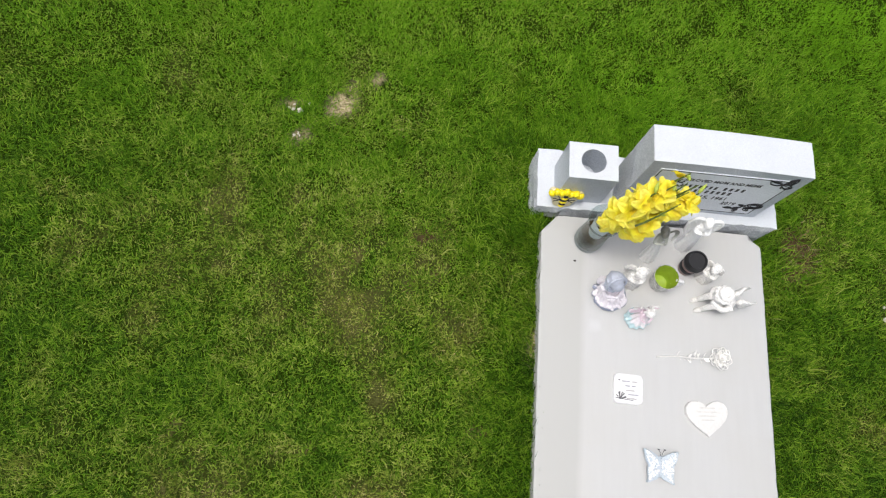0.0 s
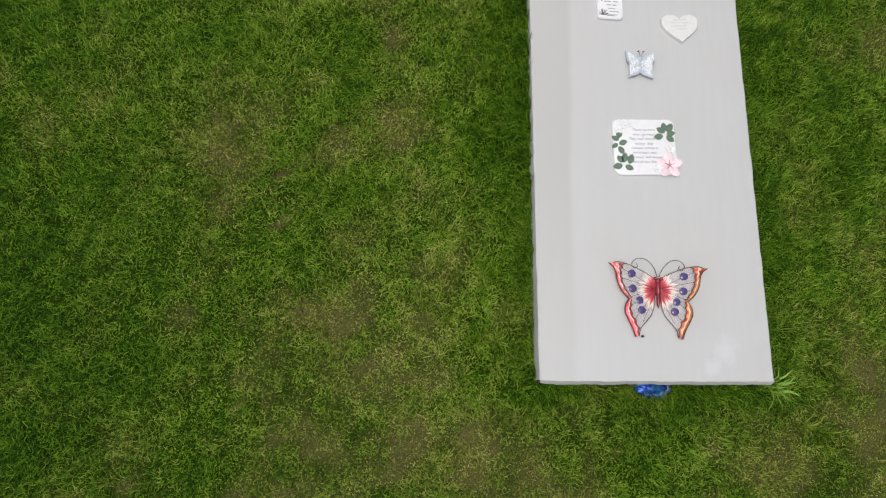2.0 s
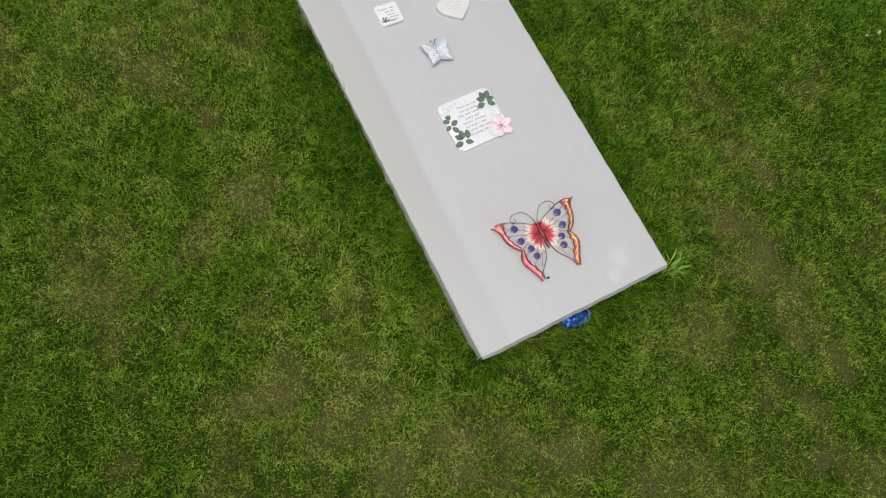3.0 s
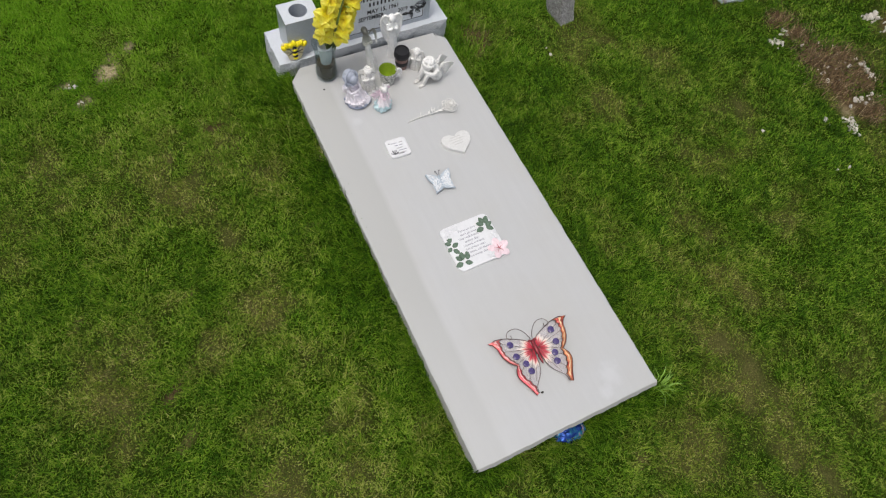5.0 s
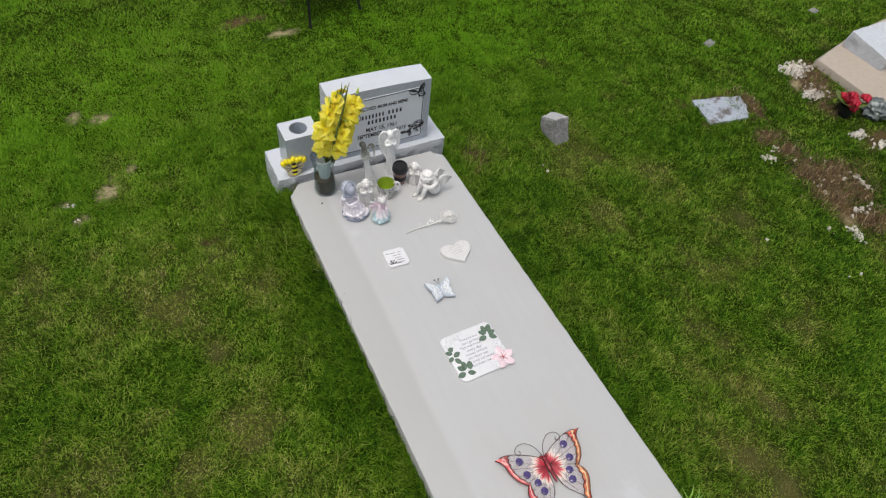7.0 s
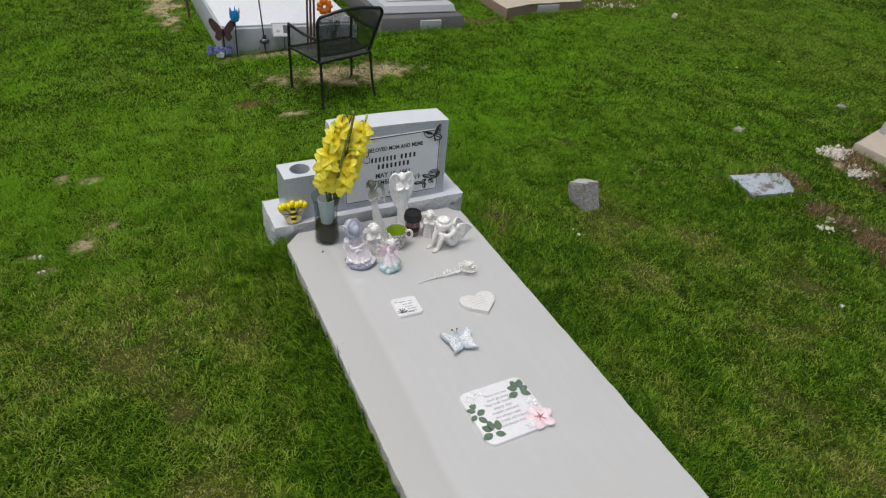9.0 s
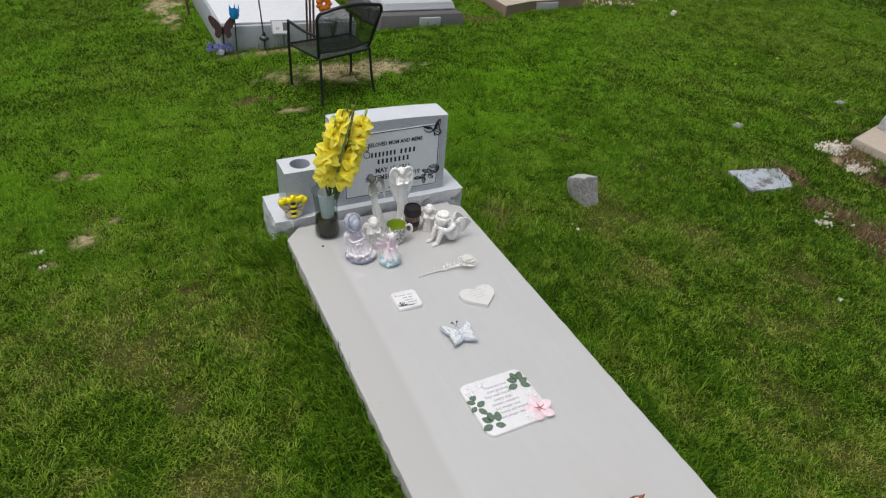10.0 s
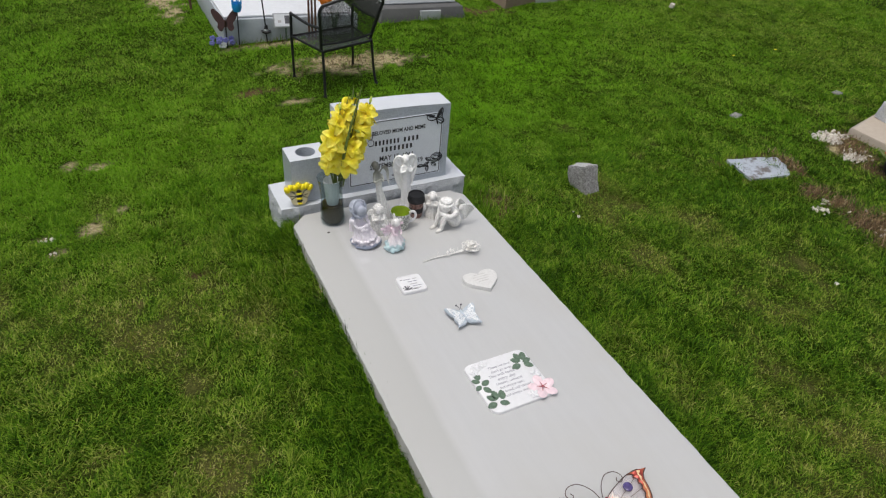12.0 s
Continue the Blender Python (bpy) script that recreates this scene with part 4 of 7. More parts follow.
def build_figures():
    z = 0.1515
    # seated girl in a bonnet, on a rocky foot
    bm = bmesh.new()
    ell(bm, (0.014, -0.026, 0.014), (0.070, 0.064, 0.022))
    ell(bm, (0.048, -0.058, 0.016), (0.032, 0.026, 0.022), (0, 0, 25))
    for k in range(11):
        a = 2 * math.pi * k / 11
        ell(bm, (0.012 + 0.058 * math.cos(a), -0.012 + 0.048 * math.sin(a), 0.012 + 0.009 * (k % 2)), (0.018, 0.013, 0.014), (0, 0, 40 * k), 10, 8)
    pleated(bm, [(0.002, -0.026, 0.054, 0.048, 0.044), (0.002, -0.025, 0.052, 0.048, 0.054), (0.000, -0.018, 0.046, 0.045, 0.078), (-0.004, -0.006, 0.037, 0.036, 0.100), (-0.009, 0.0, 0.021, 0.019, 0.126)], 11, 0.12)
    ell(bm, (-0.004, -0.034, 0.088), (0.036, 0.030, 0.018), (28, 0, 0))
    for k in range(20):
        a = 2 * math.pi * k / 20
        ell(bm, (0.002 + 0.054 * math.cos(a), -0.026 + 0.049 * math.sin(a), 0.046 + 0.004 * (k % 2)), (0.010, 0.009, 0.007), (0, 0, math.degrees(a)), 8, 6)
    tube(bm, smooth_line([(-0.012, 0.022, 0.118), (-0.022, 0.038, 0.092), (-0.026, 0.034, 0.060)], 5), 0.016, 8, 0.012)
    pleated(bm, [(-0.008, 0.0, 0.022, 0.019, 0.114), (-0.012, 0.001, 0.026, 0.020, 0.142), (-0.014, 0.002, 0.023, 0.017, 0.164), (-0.015, 0.001, 0.011, 0.011, 0.180)], 9, 0.05)
    for side in (-1, 1):
        for k in range(7):
            a = 2 * math.pi * k / 7
            ell(bm, (-0.013 + side * (0.034 + 0.009 * math.cos(a)), -0.003 + 0.010 * math.sin(a), 0.150 - 0.006 * math.cos(a)), (0.009, 0.009, 0.014), u=10, v=8)
        tube(bm, smooth_line([(-0.012 + side * 0.038, -0.006, 0.140), (-0.008 + side * 0.034, -0.034, 0.118), (-0.002 + side * 0.006, -0.050, 0.124)], 5), 0.0085, 8, 0.006)
        ell(bm, (0.016 + side * 0.014, -0.072, 0.026), (0.009, 0.020, 0.009), (0, 0, side * 12))
    ell(bm, (-0.004, -0.052, 0.126), (0.009, 0.008, 0.011))
    for k in range(5):
        ell(bm, (0.010 - 0.010 * k, -0.055 + 0.004 * abs(k - 2), 0.104 + 0.005 * (k % 2)), (0.009, 0.008, 0.008), u=8, v=6)
    ell(bm, (-0.014, -0.020, 0.202), (0.025, 0.024, 0.029), (12, 0, 0))
    ell(bm, (-0.018, 0.004, 0.212), (0.036, 0.033, 0.038))
    for k in range(9):
        a = radians(20 + 35 * k)
        tube(bm, smooth_line([(-0.018 + 0.038 * math.cos(a), -0.014 + 0.010 * math.sin(a), 0.209 + 0.038 * math.sin(a)), (-0.018 + 0.032 * math.cos(a), 0.016, 0.212 + 0.032 * math.sin(a)), (-0.018, 0.040, 0.210)], 4), 0.0052, 6, 0.002)
    ring = [(-0.018 + 0.039 * math.cos(2 * math.pi * k / 30), -0.016 + 0.013 * math.sin(2 * math.pi * k / 30), 0.209 + 0.040 * math.sin(2 * math.pi * k / 30) + 0.003 * (k % 2)) for k in range(30)]
    tube(bm, ring, 0.0055, 8, closed=True)
    tube(bm, [(-0.034, -0.016, 0.182), (-0.014, -0.030, 0.170), (0.008, -0.016, 0.182)], 0.006, 8)
    for side in (-1, 1):
        ell(bm, (-0.013 + side * 0.010, -0.032, 0.166), (0.010, 0.005, 0.006), (0, side * 20, 0), 8, 6)
    fused("girl_figurine", bm, GIRL_GLAZE, (-0.224, 2.112, z), "glazed lavender girl figurine in a bonnet on a grey-blue foot", "figurine", 0.0022, 20, 1, scale=1.03)
    # small praying angel
    def small_angel(loc, rz, s, label):
        bm = bmesh.new()
        pleated(bm, [(0, 0, 0.035, 0.033, 0.0), (0, 0, 0.033, 0.031, 0.012), (0, 0, 0.027, 0.026, 0.045), (0, 0, 0.021, 0.019, 0.076), (0, 0, 0.012, 0.012, 0.096)], 11, 0.09, 60)
        ell(bm, (0, -0.005, 0.111), (0.017, 0.017, 0.020))
        for k in range(13):
            a, e = 2 * math.pi * k / 13, 10 + 40 * (k % 2)
            ell(bm, (0.017 * math.cos(a) * math.cos(radians(e)), 0.005 + 0.015 * math.sin(a) * math.cos(radians(e)), 0.117 + 0.014 * math.sin(radians(e))), (0.0065, 0.0065, 0.006), u=8, v=6)
        for q in (-1, 1):
            tube(bm, smooth_line([(q * 0.020, 0.0, 0.090), (q * 0.024, -0.014, 0.070), (q * 0.004, -0.028, 0.080)], 5), 0.0085, 8, 0.005)
            for k in range(4):
                tube(bm, smooth_line([(q * 0.008, 0.018, 0.088), (q * (0.026 + 0.005 * k), 0.024, 0.098 - 0.010 * k), (q * (0.040 - 0.004 * k), 0.024, 0.082 - 0.016 * k)], 4), 0.0070, 6, 0.003)
        ell(bm, (0, -0.029, 0.087), (0.006, 0.007, 0.014))
        fused("angel_figurine", bm, AGED_WHITE, loc, label, "figurine", 0.0022, rz, 1, "small white angels on the slab", s)
    small_angel((-0.108, 2.170, z), -10, 1.22, "small white praying angel figurine standing on the slab")
    small_angel((0.223, 2.222, z), -35, 1.1, "small white praying angel figurine beside a black cup")
    # fairy on a blue-green mound
    bm = bmesh.new()
    ell(bm, (0, 0, 0.016), (0.048, 0.040, 0.022))
    for k in range(14):
        a = 2 * math.pi * k / 14
        ell(bm, (0.041 * math.cos(a), 0.035 * math.sin(a), 0.012 + 0.009 * (k % 3)), (0.011, 0.010, 0.011), u=8, v=6)
    pleated(bm, [(0.006, -0.006, 0.042, 0.036, 0.034), (0.005, -0.005, 0.036, 0.032, 0.050), (0.003, -0.002, 0.025, 0.022, 0.074), (0.002, 0.0, 0.014, 0.012, 0.098)], 9, 0.14, 60, 0.6)
    pleated(bm, [(0.002, 0.0, 0.015, 0.012, 0.092), (0.002, 0.0, 0.019, 0.014, 0.116), (0.003, -0.002, 0.008, 0.008, 0.134)], 7, 0.05, 48)
    ell(bm, (0.005, -0.008, 0.150), (0.017, 0.017, 0.020))
    for k in range(7):
        a = radians(30 + 50 * k)
        tube(bm, smooth_line([(0.005 + 0.010 * math.cos(a), -0.004 + 0.010 * math.sin(a), 0.164), (0.004 + 0.019 * math.cos(a), 0.0 + 0.018 * math.sin(a), 0.150), (0.004 + 0.016 * math.cos(a), 0.002 + 0.016 * math.sin(a), 0.128)], 4), 0.0055, 6, 0.003)
    tube(bm, [(0.004, 0.0, 0.160), (-0.002, 0.004, 0.196)], 0.009, 8, 0.003)
    for q, reach in ((-1, 1.0), (1, 0.85)):
        for k in range(6):
            a = radians(70 - 27 * k)
            length = (0.058, 0.062, 0.058, 0.044, 0.046, 0.040)[k] * reach
            tube(bm, smooth_line([(q * 0.008, 0.014, 0.106), (q * (0.008 + 0.6 * length * math.cos(a)), 0.018, 0.106 + 0.6 * length * math.sin(a)), (q * (0.008 + length * math.cos(a)), 0.016, 0.106 + length * math.sin(a))], 4), 0.0095, 8, 0.006, flat=0.5)
        tube(bm, smooth_line([(0.003 + q * 0.017, -0.002, 0.122), (0.004 + q * 0.020, -0.020, 0.102), (0.005 + q * 0.006, -0.032, 0.094)], 5), 0.0060, 8, 0.004)
    fused("fairy_figurine", bm, FAIRY_GLAZE, (-0.086, 2.006, z), "pink fairy figurine seated on a pale blue-green mound", "figurine", 0.0021, 10, 1, scale=1.08)
    # slim standing angel with a folded wing
    bm = bmesh.new()
    pleated(bm, [(0.018, -0.008, 0.032, 0.026, 0.0), (0.016, -0.006, 0.028, 0.024, 0.03), (0.011, -0.003, 0.023, 0.020, 0.09), (0.0, 0.0, 0.017, 0.015, 0.15), (-0.004, 0.001, 0.015, 0.013, 0.185), (-0.009, 0.003, 0.019, 0.014, 0.225), (-0.012, 0.004, 0.020, 0.012, 0.255), (-0.015, 0.003, 0.007, 0.007, 0.278)], 9, 0.13)
    ell(bm, (-0.020, -0.006, 0.300), (0.016, 0.018, 0.022), (0, -12, 0))
    ell(bm, (-0.021, 0.006, 0.305), (0.018, 0.018, 0.019))
    ell(bm, (-0.018, 0.022, 0.302), (0.009, 0.009, 0.009))
    for k in range(3):
        tube(bm, smooth_line([(0.004, 0.012, 0.256), (0.030 - 0.003 * k, 0.017, 0.284 - 0.005 * k), (0.050 - 0.004 * k, 0.016, 0.258 - 0.006 * k), (0.054 - 0.005 * k, 0.012, 0.172 + 0.012 * k)], 5), 0.0048, 6, 0.002)
    tube(bm, smooth_line([(-0.030, 0.0, 0.250), (-0.032, -0.018, 0.222), (-0.008, -0.026, 0.238)], 4), 0.0065, 8, 0.005)
    tube(bm, smooth_line([(0.008, 0.0, 0.250), (0.012, -0.018, 0.222), (-0.008, -0.027, 0.242)], 4), 0.0065, 8, 0.005)
    fused("slim_angel_figurine", bm, GREY_GREEN, (-0.050, 2.292, z), "slim grey-green angel figurine with a folded wing", "figurine", 0.0022, 0, 1, scale=1.05)
    # white angel with a heart of wings
    bm = bmesh.new()
    pleated(bm, [(0.010, -0.004, 0.034, 0.032, 0.0), (0.009, -0.004, 0.031, 0.030, 0.05), (0.004, -0.004, 0.025, 0.024, 0.13), (0.0, -0.003, 0.022, 0.018, 0.195), (0.0, -0.003, 0.026, 0.017, 0.225), (0.0, -0.003, 0.022, 0.014, 0.250), (0.0, -0.004, 0.008, 0.008, 0.268)], 8, 0.06)
    ell(bm, (0, -0.007, 0.286), (0.017, 0.018, 0.022))
    ell(bm, (0, 0.003, 0.292), (0.019, 0.019, 0.019))
    for q in (-1, 1):
        tube(bm, smooth_line([(q * 0.024, -0.002, 0.248), (q * 0.028, -0.018, 0.222), (q * 0.003, -0.030, 0.232)], 5), 0.008, 8, 0.006)
    ell(bm, (0, -0.031, 0.242), (0.006, 0.007, 0.015))
    half = [(0.005, 0.258), (0.020, 0.294), (0.042, 0.302), (0.058, 0.276), (0.060, 0.232), (0.051, 0.182), (0.037, 0.138), (0.023, 0.108), (0.013, 0.094)]
    prism(bm, smooth_line(half + [(-x, y) for x, y in half[::-1]], 3, True), -0.016, -0.010, 0, 1, pose(0, 0, 0, 90, 0, 0))
    for q in (-1, 1):
        tube(bm, smooth_line([(q * x, 0.008, y) for x, y in half], 5), 0.0078, 8, 0.005)
        for k in range(5):
            top = half[2 + k]
            tube(bm, smooth_line([(q * top[0] * 0.94, 0.007, top[1] * 0.99), (q * (top[0] * 0.62 + 0.004), 0.009, top[1] - 0.022), (q * 0.020, 0.011, top[1] - 0.062 + 0.006 * k)], 4), 0.0042, 6, 0.002)
    fused("winged_angel_figurine", bm, RESIN, (0.122, 2.358, z), "tall plain white angel figurine with heart-shaped wings", "figurine", 0.0022, -6, 1, scale=1.02)
    # seated cherub resting its head on its knees
    bm = bmesh.new()
    ell(bm, (0.030, 0.022, 0.042), (0.043, 0.040, 0.044))
    ell(bm, (0.026, 0.018, 0.090), (0.035, 0.030, 0.054), (20, 0, 0))
    ell(bm, (0.004, -0.030, 0.140), (0.036, 0.039, 0.036))
    for k in range(22):
        a, e = 2 * math.pi * k / 11, 8 + 38 * (k // 11)
        ell(bm, (0.004 + 0.036 * math.cos(a) * math.cos(radians(e)), -0.022 + 0.036 * math.sin(a) * math.cos(radians(e)), 0.148 + 0.034 * math.sin(radians(e))), (0.012, 0.012, 0.011), u=8, v=6)
    for s in (-0.022, 0.026):
        tube(bm, smooth_line([(s + 0.024, 0.010, 0.034), (s + 0.008, -0.046, 0.090), (s + 0.002, -0.066, 0.052), (s, -0.076, 0.014)], 6), 0.020, 10, 0.012)
        ell(bm, (s, -0.094, 0.011), (0.013, 0.026, 0.011))
    tube(bm, smooth_line([(-0.012, 0.010, 0.118), (-0.038, -0.030, 0.098), (0.002, -0.062, 0.100)], 6), 0.015, 8, 0.012)
    tube(bm, smooth_line([(0.062, 0.010, 0.118), (0.056, -0.034, 0.098), (0.008, -0.062, 0.104)], 6), 0.015, 8, 0.012)
    for s in (-1, 1):
        ell(bm, (0.028 + s * 0.020, 0.056, 0.116), (0.014, 0.018, 0.022), u=10, v=8)
        for k in range(7):
            root = (0.028 + s * 0.018, 0.052, 0.132 - 0.006 * k)
            bend = (0.028 + s * 0.036, 0.096 - 0.004 * k, 0.128 - 0.011 * k)
            tip = (0.028 + s * (0.034 - 0.001 * k), 0.146 - 0.011 * k, 0.078 - 0.007 * k)
            tube(bm, smooth_line([root, bend, tip], 5), 0.0105, 6, 0.007, flat=0.6)
    fused("cherub_figurine", bm, AGED_WHITE, (0.268, 2.120, z), "weathered white cherub figurine sitting with bowed head", "figurine", 0.0022, -72, 1, scale=0.93)


def glass_material(name, tint, rough=0.03, clear=0.86):
    m, t, b = mat(name, tint, rough)
    t.nodes.remove(b)
    tp = t.nodes.new("ShaderNodeBsdfTransparent")
    tp.inputs[0].default_value = (*tint, 1)
    gl = t.nodes.new("ShaderNodeBsdfGlossy")
    gl.inputs["Roughness"].default_value = rough
    lw = t.nodes.new("ShaderNodeLayerWeight")
    gloss = ramp(t, lw.outputs["Facing"], [(0.0, (0.02,) * 3), (0.6, (0.06,) * 3), (1.0, (0.45,) * 3)])
    ms = t.nodes.new("ShaderNodeMixShader")
    t.links.new(gloss, ms.inputs[0])
    t.links.new(tp.outputs[0], ms.inputs[1])
    t.links.new(gl.outputs[0], ms.inputs[2])
    t.links.new(ms.outputs[0], t.nodes["Material Output"].inputs[0])
    return m


def petal_material():
    m, t, b = mat("yellow_petal", (0.80, 0.58, 0.02), 0.55)
    v = coords(t)
    sep = t.nodes.new("ShaderNodeVectorMath")
    sep.operation = "LENGTH"
    t.links.new(v, sep.inputs[0])
    c = ramp(t, sep.outputs["Value"], [(0.0, (0.52, 0.34, 0.004)), (0.014, (0.88, 0.68, 0.006)), (0.030, (0.99, 0.90, 0.018)), (0.060, (0.99, 0.94, 0.16))])
    rnd = t.nodes.new("ShaderNodeObjectInfo")
    c = mix(t, ramp(t, noise_tex(t, v, 42, 3), [(0.46, (0, 0, 0)), (0.62, (0.5, 0.5, 0.5))]), c, (0.80, 0.56, 0.005))
    c = mix(t, ramp(t, rnd.outputs["Random"], [(0.0, (0, 0, 0)), (1.0, (0.18, 0.18, 0.18))]), c, (0.96, 0.88, 0.18))
    t.links.new(c, b.inputs["Base Color"])
    tr = t.nodes.new("ShaderNodeBsdfTranslucent")
    t.links.new(c, tr.inputs[0])
    ms = t.nodes.new("ShaderNodeMixShader")
    ms.inputs[0].default_value = 0.28
    t.links.new(b.outputs[0], ms.inputs[1])
    t.links.new(tr.outputs[0], ms.inputs[2])
    t.links.new(ms.outputs[0], t.nodes["Material Output"].inputs[0])
    bump(t, b, noise_tex(t, v, 90, 3), 0.3, 0.004)
    return m


def floret_mesh(size, opened, seed, petals=6):
    """A gladiolus floret: ruffled petals round a throat, opening along +z."""
    r = random.Random(seed)
    bm = bmesh.new()
    nu, nv = 6, 6
    for k in range(petals):
        a0 = 2 * math.pi * k / petals + (0.5 if k % 2 else 0) * 0.1
        wide = size * (0.42 if k % 2 else 0.35)
        ph = r.uniform(0, 6)
        grid = []
        for i in range(nu + 1):
            u = i / nu
            rad = size * opened * (0.10 * u + 1.05 * u ** 1.6) * (1.0 if k % 2 else 0.92)
            zz = size * (0.60 * u ** 0.8 - opened * 0.55 * u ** 3)
            w = wide * (math.sin(math.pi * (0.06 + 0.80 * u) ** 0.85) ** 0.75 if u < 1 else 0.30)
            row = []
            for j in range(nv + 1):
                s = 2 * j / nv - 1
                ruff = 0.09 * size * u * u * math.sin(5.5 * s + ph) * abs(s)
                lift = 0.30 * w * s * s * (1 - 0.7 * u) + ruff
                x, y = rad - 0.10 * w * s * s, s * w
                row.append(bm.verts.new((math.cos(a0) * x - math.sin(a0) * y, math.sin(a0) * x + math.cos(a0) * y, zz + lift)))
            grid.append(row)
        for i in range(nu):
            for j in range(nv):
                bm.faces.new((grid[i][j], grid[i + 1][j], grid[i + 1][j + 1], grid[i][j + 1]))
    me = bpy.data.meshes.new("floret")
    bm.to_mesh(me)
    bm.free()
    me.materials.append(PETAL)
    me.shade_smooth()
    return me


def bud_mesh():
    bm = bmesh.new()
    lathe(bm, [(0, 0), (0.005, 0.005), (0.007, 0.016), (0.005, 0.030), (0, 0.044)], 10)
    me = bpy.data.meshes.new("bud")
    bm.to_mesh(me)
    bm.free()
    me.materials.append(BUD)
    me.shade_smooth()
    return me


def blade_leaf(bm, pts, w):
    """A sword-shaped leaf with a folded midrib, tapering to a point."""
    rows = []
    for k, p in enumerate(pts):
        u = k / (len(pts) - 1)
        half = w * min(1.0, 0.5 + 2 * u) * (1 - u ** 3) + 0.0006
        x, y, z = p
        rows.append([bm.verts.new(q) for q in ((x - half, y + 0.3 * half, z), (x, y - 0.003, z), (x + half, y + 0.3 * half, z), (x, y + 0.001 + 0.3 * half, z))])
    for a, b in zip(rows, rows[1:]):
        for k in range(4):
            bm.faces.new((a[k], a[(k + 1) % 4], b[(k + 1) % 4], b[k]))
    bm.faces.new(rows[0])
    bm.faces.new(rows[-1][::-1])


def build_vase():
    z = 0.1515
    v = thing("flower_vase", (-0.296, 2.334, z), "tall clear glass vase with brown water and a ribbed blue liner", "vase", ry=LEAN)
    bm = bmesh.new()
    lathe(bm, [(0, 0), (0.050, 0), (0.060, 0.006), (0.063, 0.03), (0.058, 0.11), (0.056, 0.17), (0.060, 0.22), (0.067, 0.262), (0.069, 0.266), (0.065, 0.262), (0.057, 0.22), (0.053, 0.17), (0.055, 0.11), (0.059, 0.03), (0.05, 0.012), (0, 0.010)], 36)
    part("glass_body", bm, VASE_GLASS, v)
    bm = bmesh.new()
    lathe(bm, [(0, 0.011), (0.050, 0.013), (0.0585, 0.03), (0.0540, 0.112), (0, 0.112)], 36)
    part("water", bm, BROWN_WATER, v, "murky brown water")
    bm = bmesh.new()
    n = 64
    rings = []
    for s in range(9):
        u = s / 8
        rr = 0.026 + 0.014 * u
        zz = 0.085 + 0.165 * u
        rings.append([bm.verts.new(((rr + 0.0022 * (k % 4 < 2)) * math.cos(2 * math.pi * k / n) + 0.004, (rr + 0.0022 * (k % 4 < 2)) * math.sin(2 * math.pi * k / n), zz)) for k in range(n)])
    for a, b in zip(rings, rings[1:]):
        for k in range(n):
            bm.faces.new((a[k], a[(k + 1) % n], b[(k + 1) % n], b[k]))
    bm.faces.new(rings[0])
    part("liner", bm, LINER, v, "ribbed pale blue plastic liner")
    # the flowers
    fl = thing("gladiolus_bouquet", (-0.272, 2.334, 0.345), "bouquet of bright yellow gladioli standing in the glass vase", "flowers", ry=LEAN)
    meshes = [floret_mesh(0.058, 1.00, 1), floret_mesh(0.054, 0.86, 2), floret_mesh(0.046, 0.62, 3), floret_mesh(0.036, 0.32, 4)]
    buds = bud_mesh()
    r = random.Random(5)
    spikes = [((-0.01, 0.0, 0.0), (0.012, -0.01, 0.26), (0.090, 0.0, 0.48), 13, 1.0), ((0.02, 0.01, 0.0), (0.100, -0.02, 0.24), (0.178, -0.01, 0.445), 12, 0.95),
              ((-0.02, -0.01, 0.02), (-0.038, -0.03, 0.20), (0.030, -0.02, 0.44), 12, 1.0), ((0.0, 0.02, 0.0), (0.06, 0.04, 0.26), (0.14, 0.05, 0.47), 5, 0.95), ((0.02, -0.02, 0.02), (0.055, -0.05, 0.19), (0.115, -0.05, 0.32), 5, 1.0)]
    for si, (a, b, c, n, sc) in enumerate(spikes):
        line = [Vector(p) for p in smooth_line([a, b, c], 14)]
        bm = bmesh.new()
        tube(bm, line, 0.0055, 8, 0.003)
        part("stem", bm, LEAF_LIGHT, fl)
        for k in range(n):
            u = 0.40 + 0.60 * k / (n - 1)
            i = min(int(u * (len(line) - 1)), len(line) - 2)
            p, d = line[i], (line[i + 1] - line[i]).normalized()
            side = -math.pi / 2 - 0.25 + r.uniform(-1.25, 1.25) + (math.pi if k % 4 == 3 else 0)
            out = Vector((math.cos(side), math.sin(side), 0.30 + 0.45 * u))
            out.normalize()
            q = out.to_track_quat("Z", "Y").to_matrix().to_4x4() @ Matrix.Rotation(r.uniform(0, 6), 4, "Z")
            small = u > 0.94
            me = buds if (u > 0.985) else meshes[3] if small else meshes[2] if u > 0.84 else meshes[r.choice((0, 0, 1))]
            ob = new("bud" if me is buds else "floret", me)
            ob.parent = fl
            ob.matrix_local = Matrix.Translation(p + out * (0.004 if small else 0.010)) @ q @ Matrix.Scale(sc * r.uniform(0.92, 1.1), 4)
    for a, b, c, w in (((0.0, 0.0, -0.02), (0.026, -0.080, 0.27), (0.094, -0.072, 0.49), 0.008), ((0.0, 0.01, -0.02), (0.06, -0.02, 0.25), (0.12, -0.03, 0.50), 0.011), ((0.0, 0.0, -0.02), (0.10, 0.0, 0.22), (0.20, 0.0, 0.36), 0.010), ((-0.01, 0, -0.02), (-0.005, -0.02, 0.22), (0.075, -0.01, 0.50), 0.008), ((0.0, 0, 0.2), (0.09, -0.02, 0.40), (0.135, -0.02, 0.54), 0.006), ((0.0, 0, 0.2), (0.07, -0.02, 0.40), (0.095, -0.02, 0.55), 0.006)):
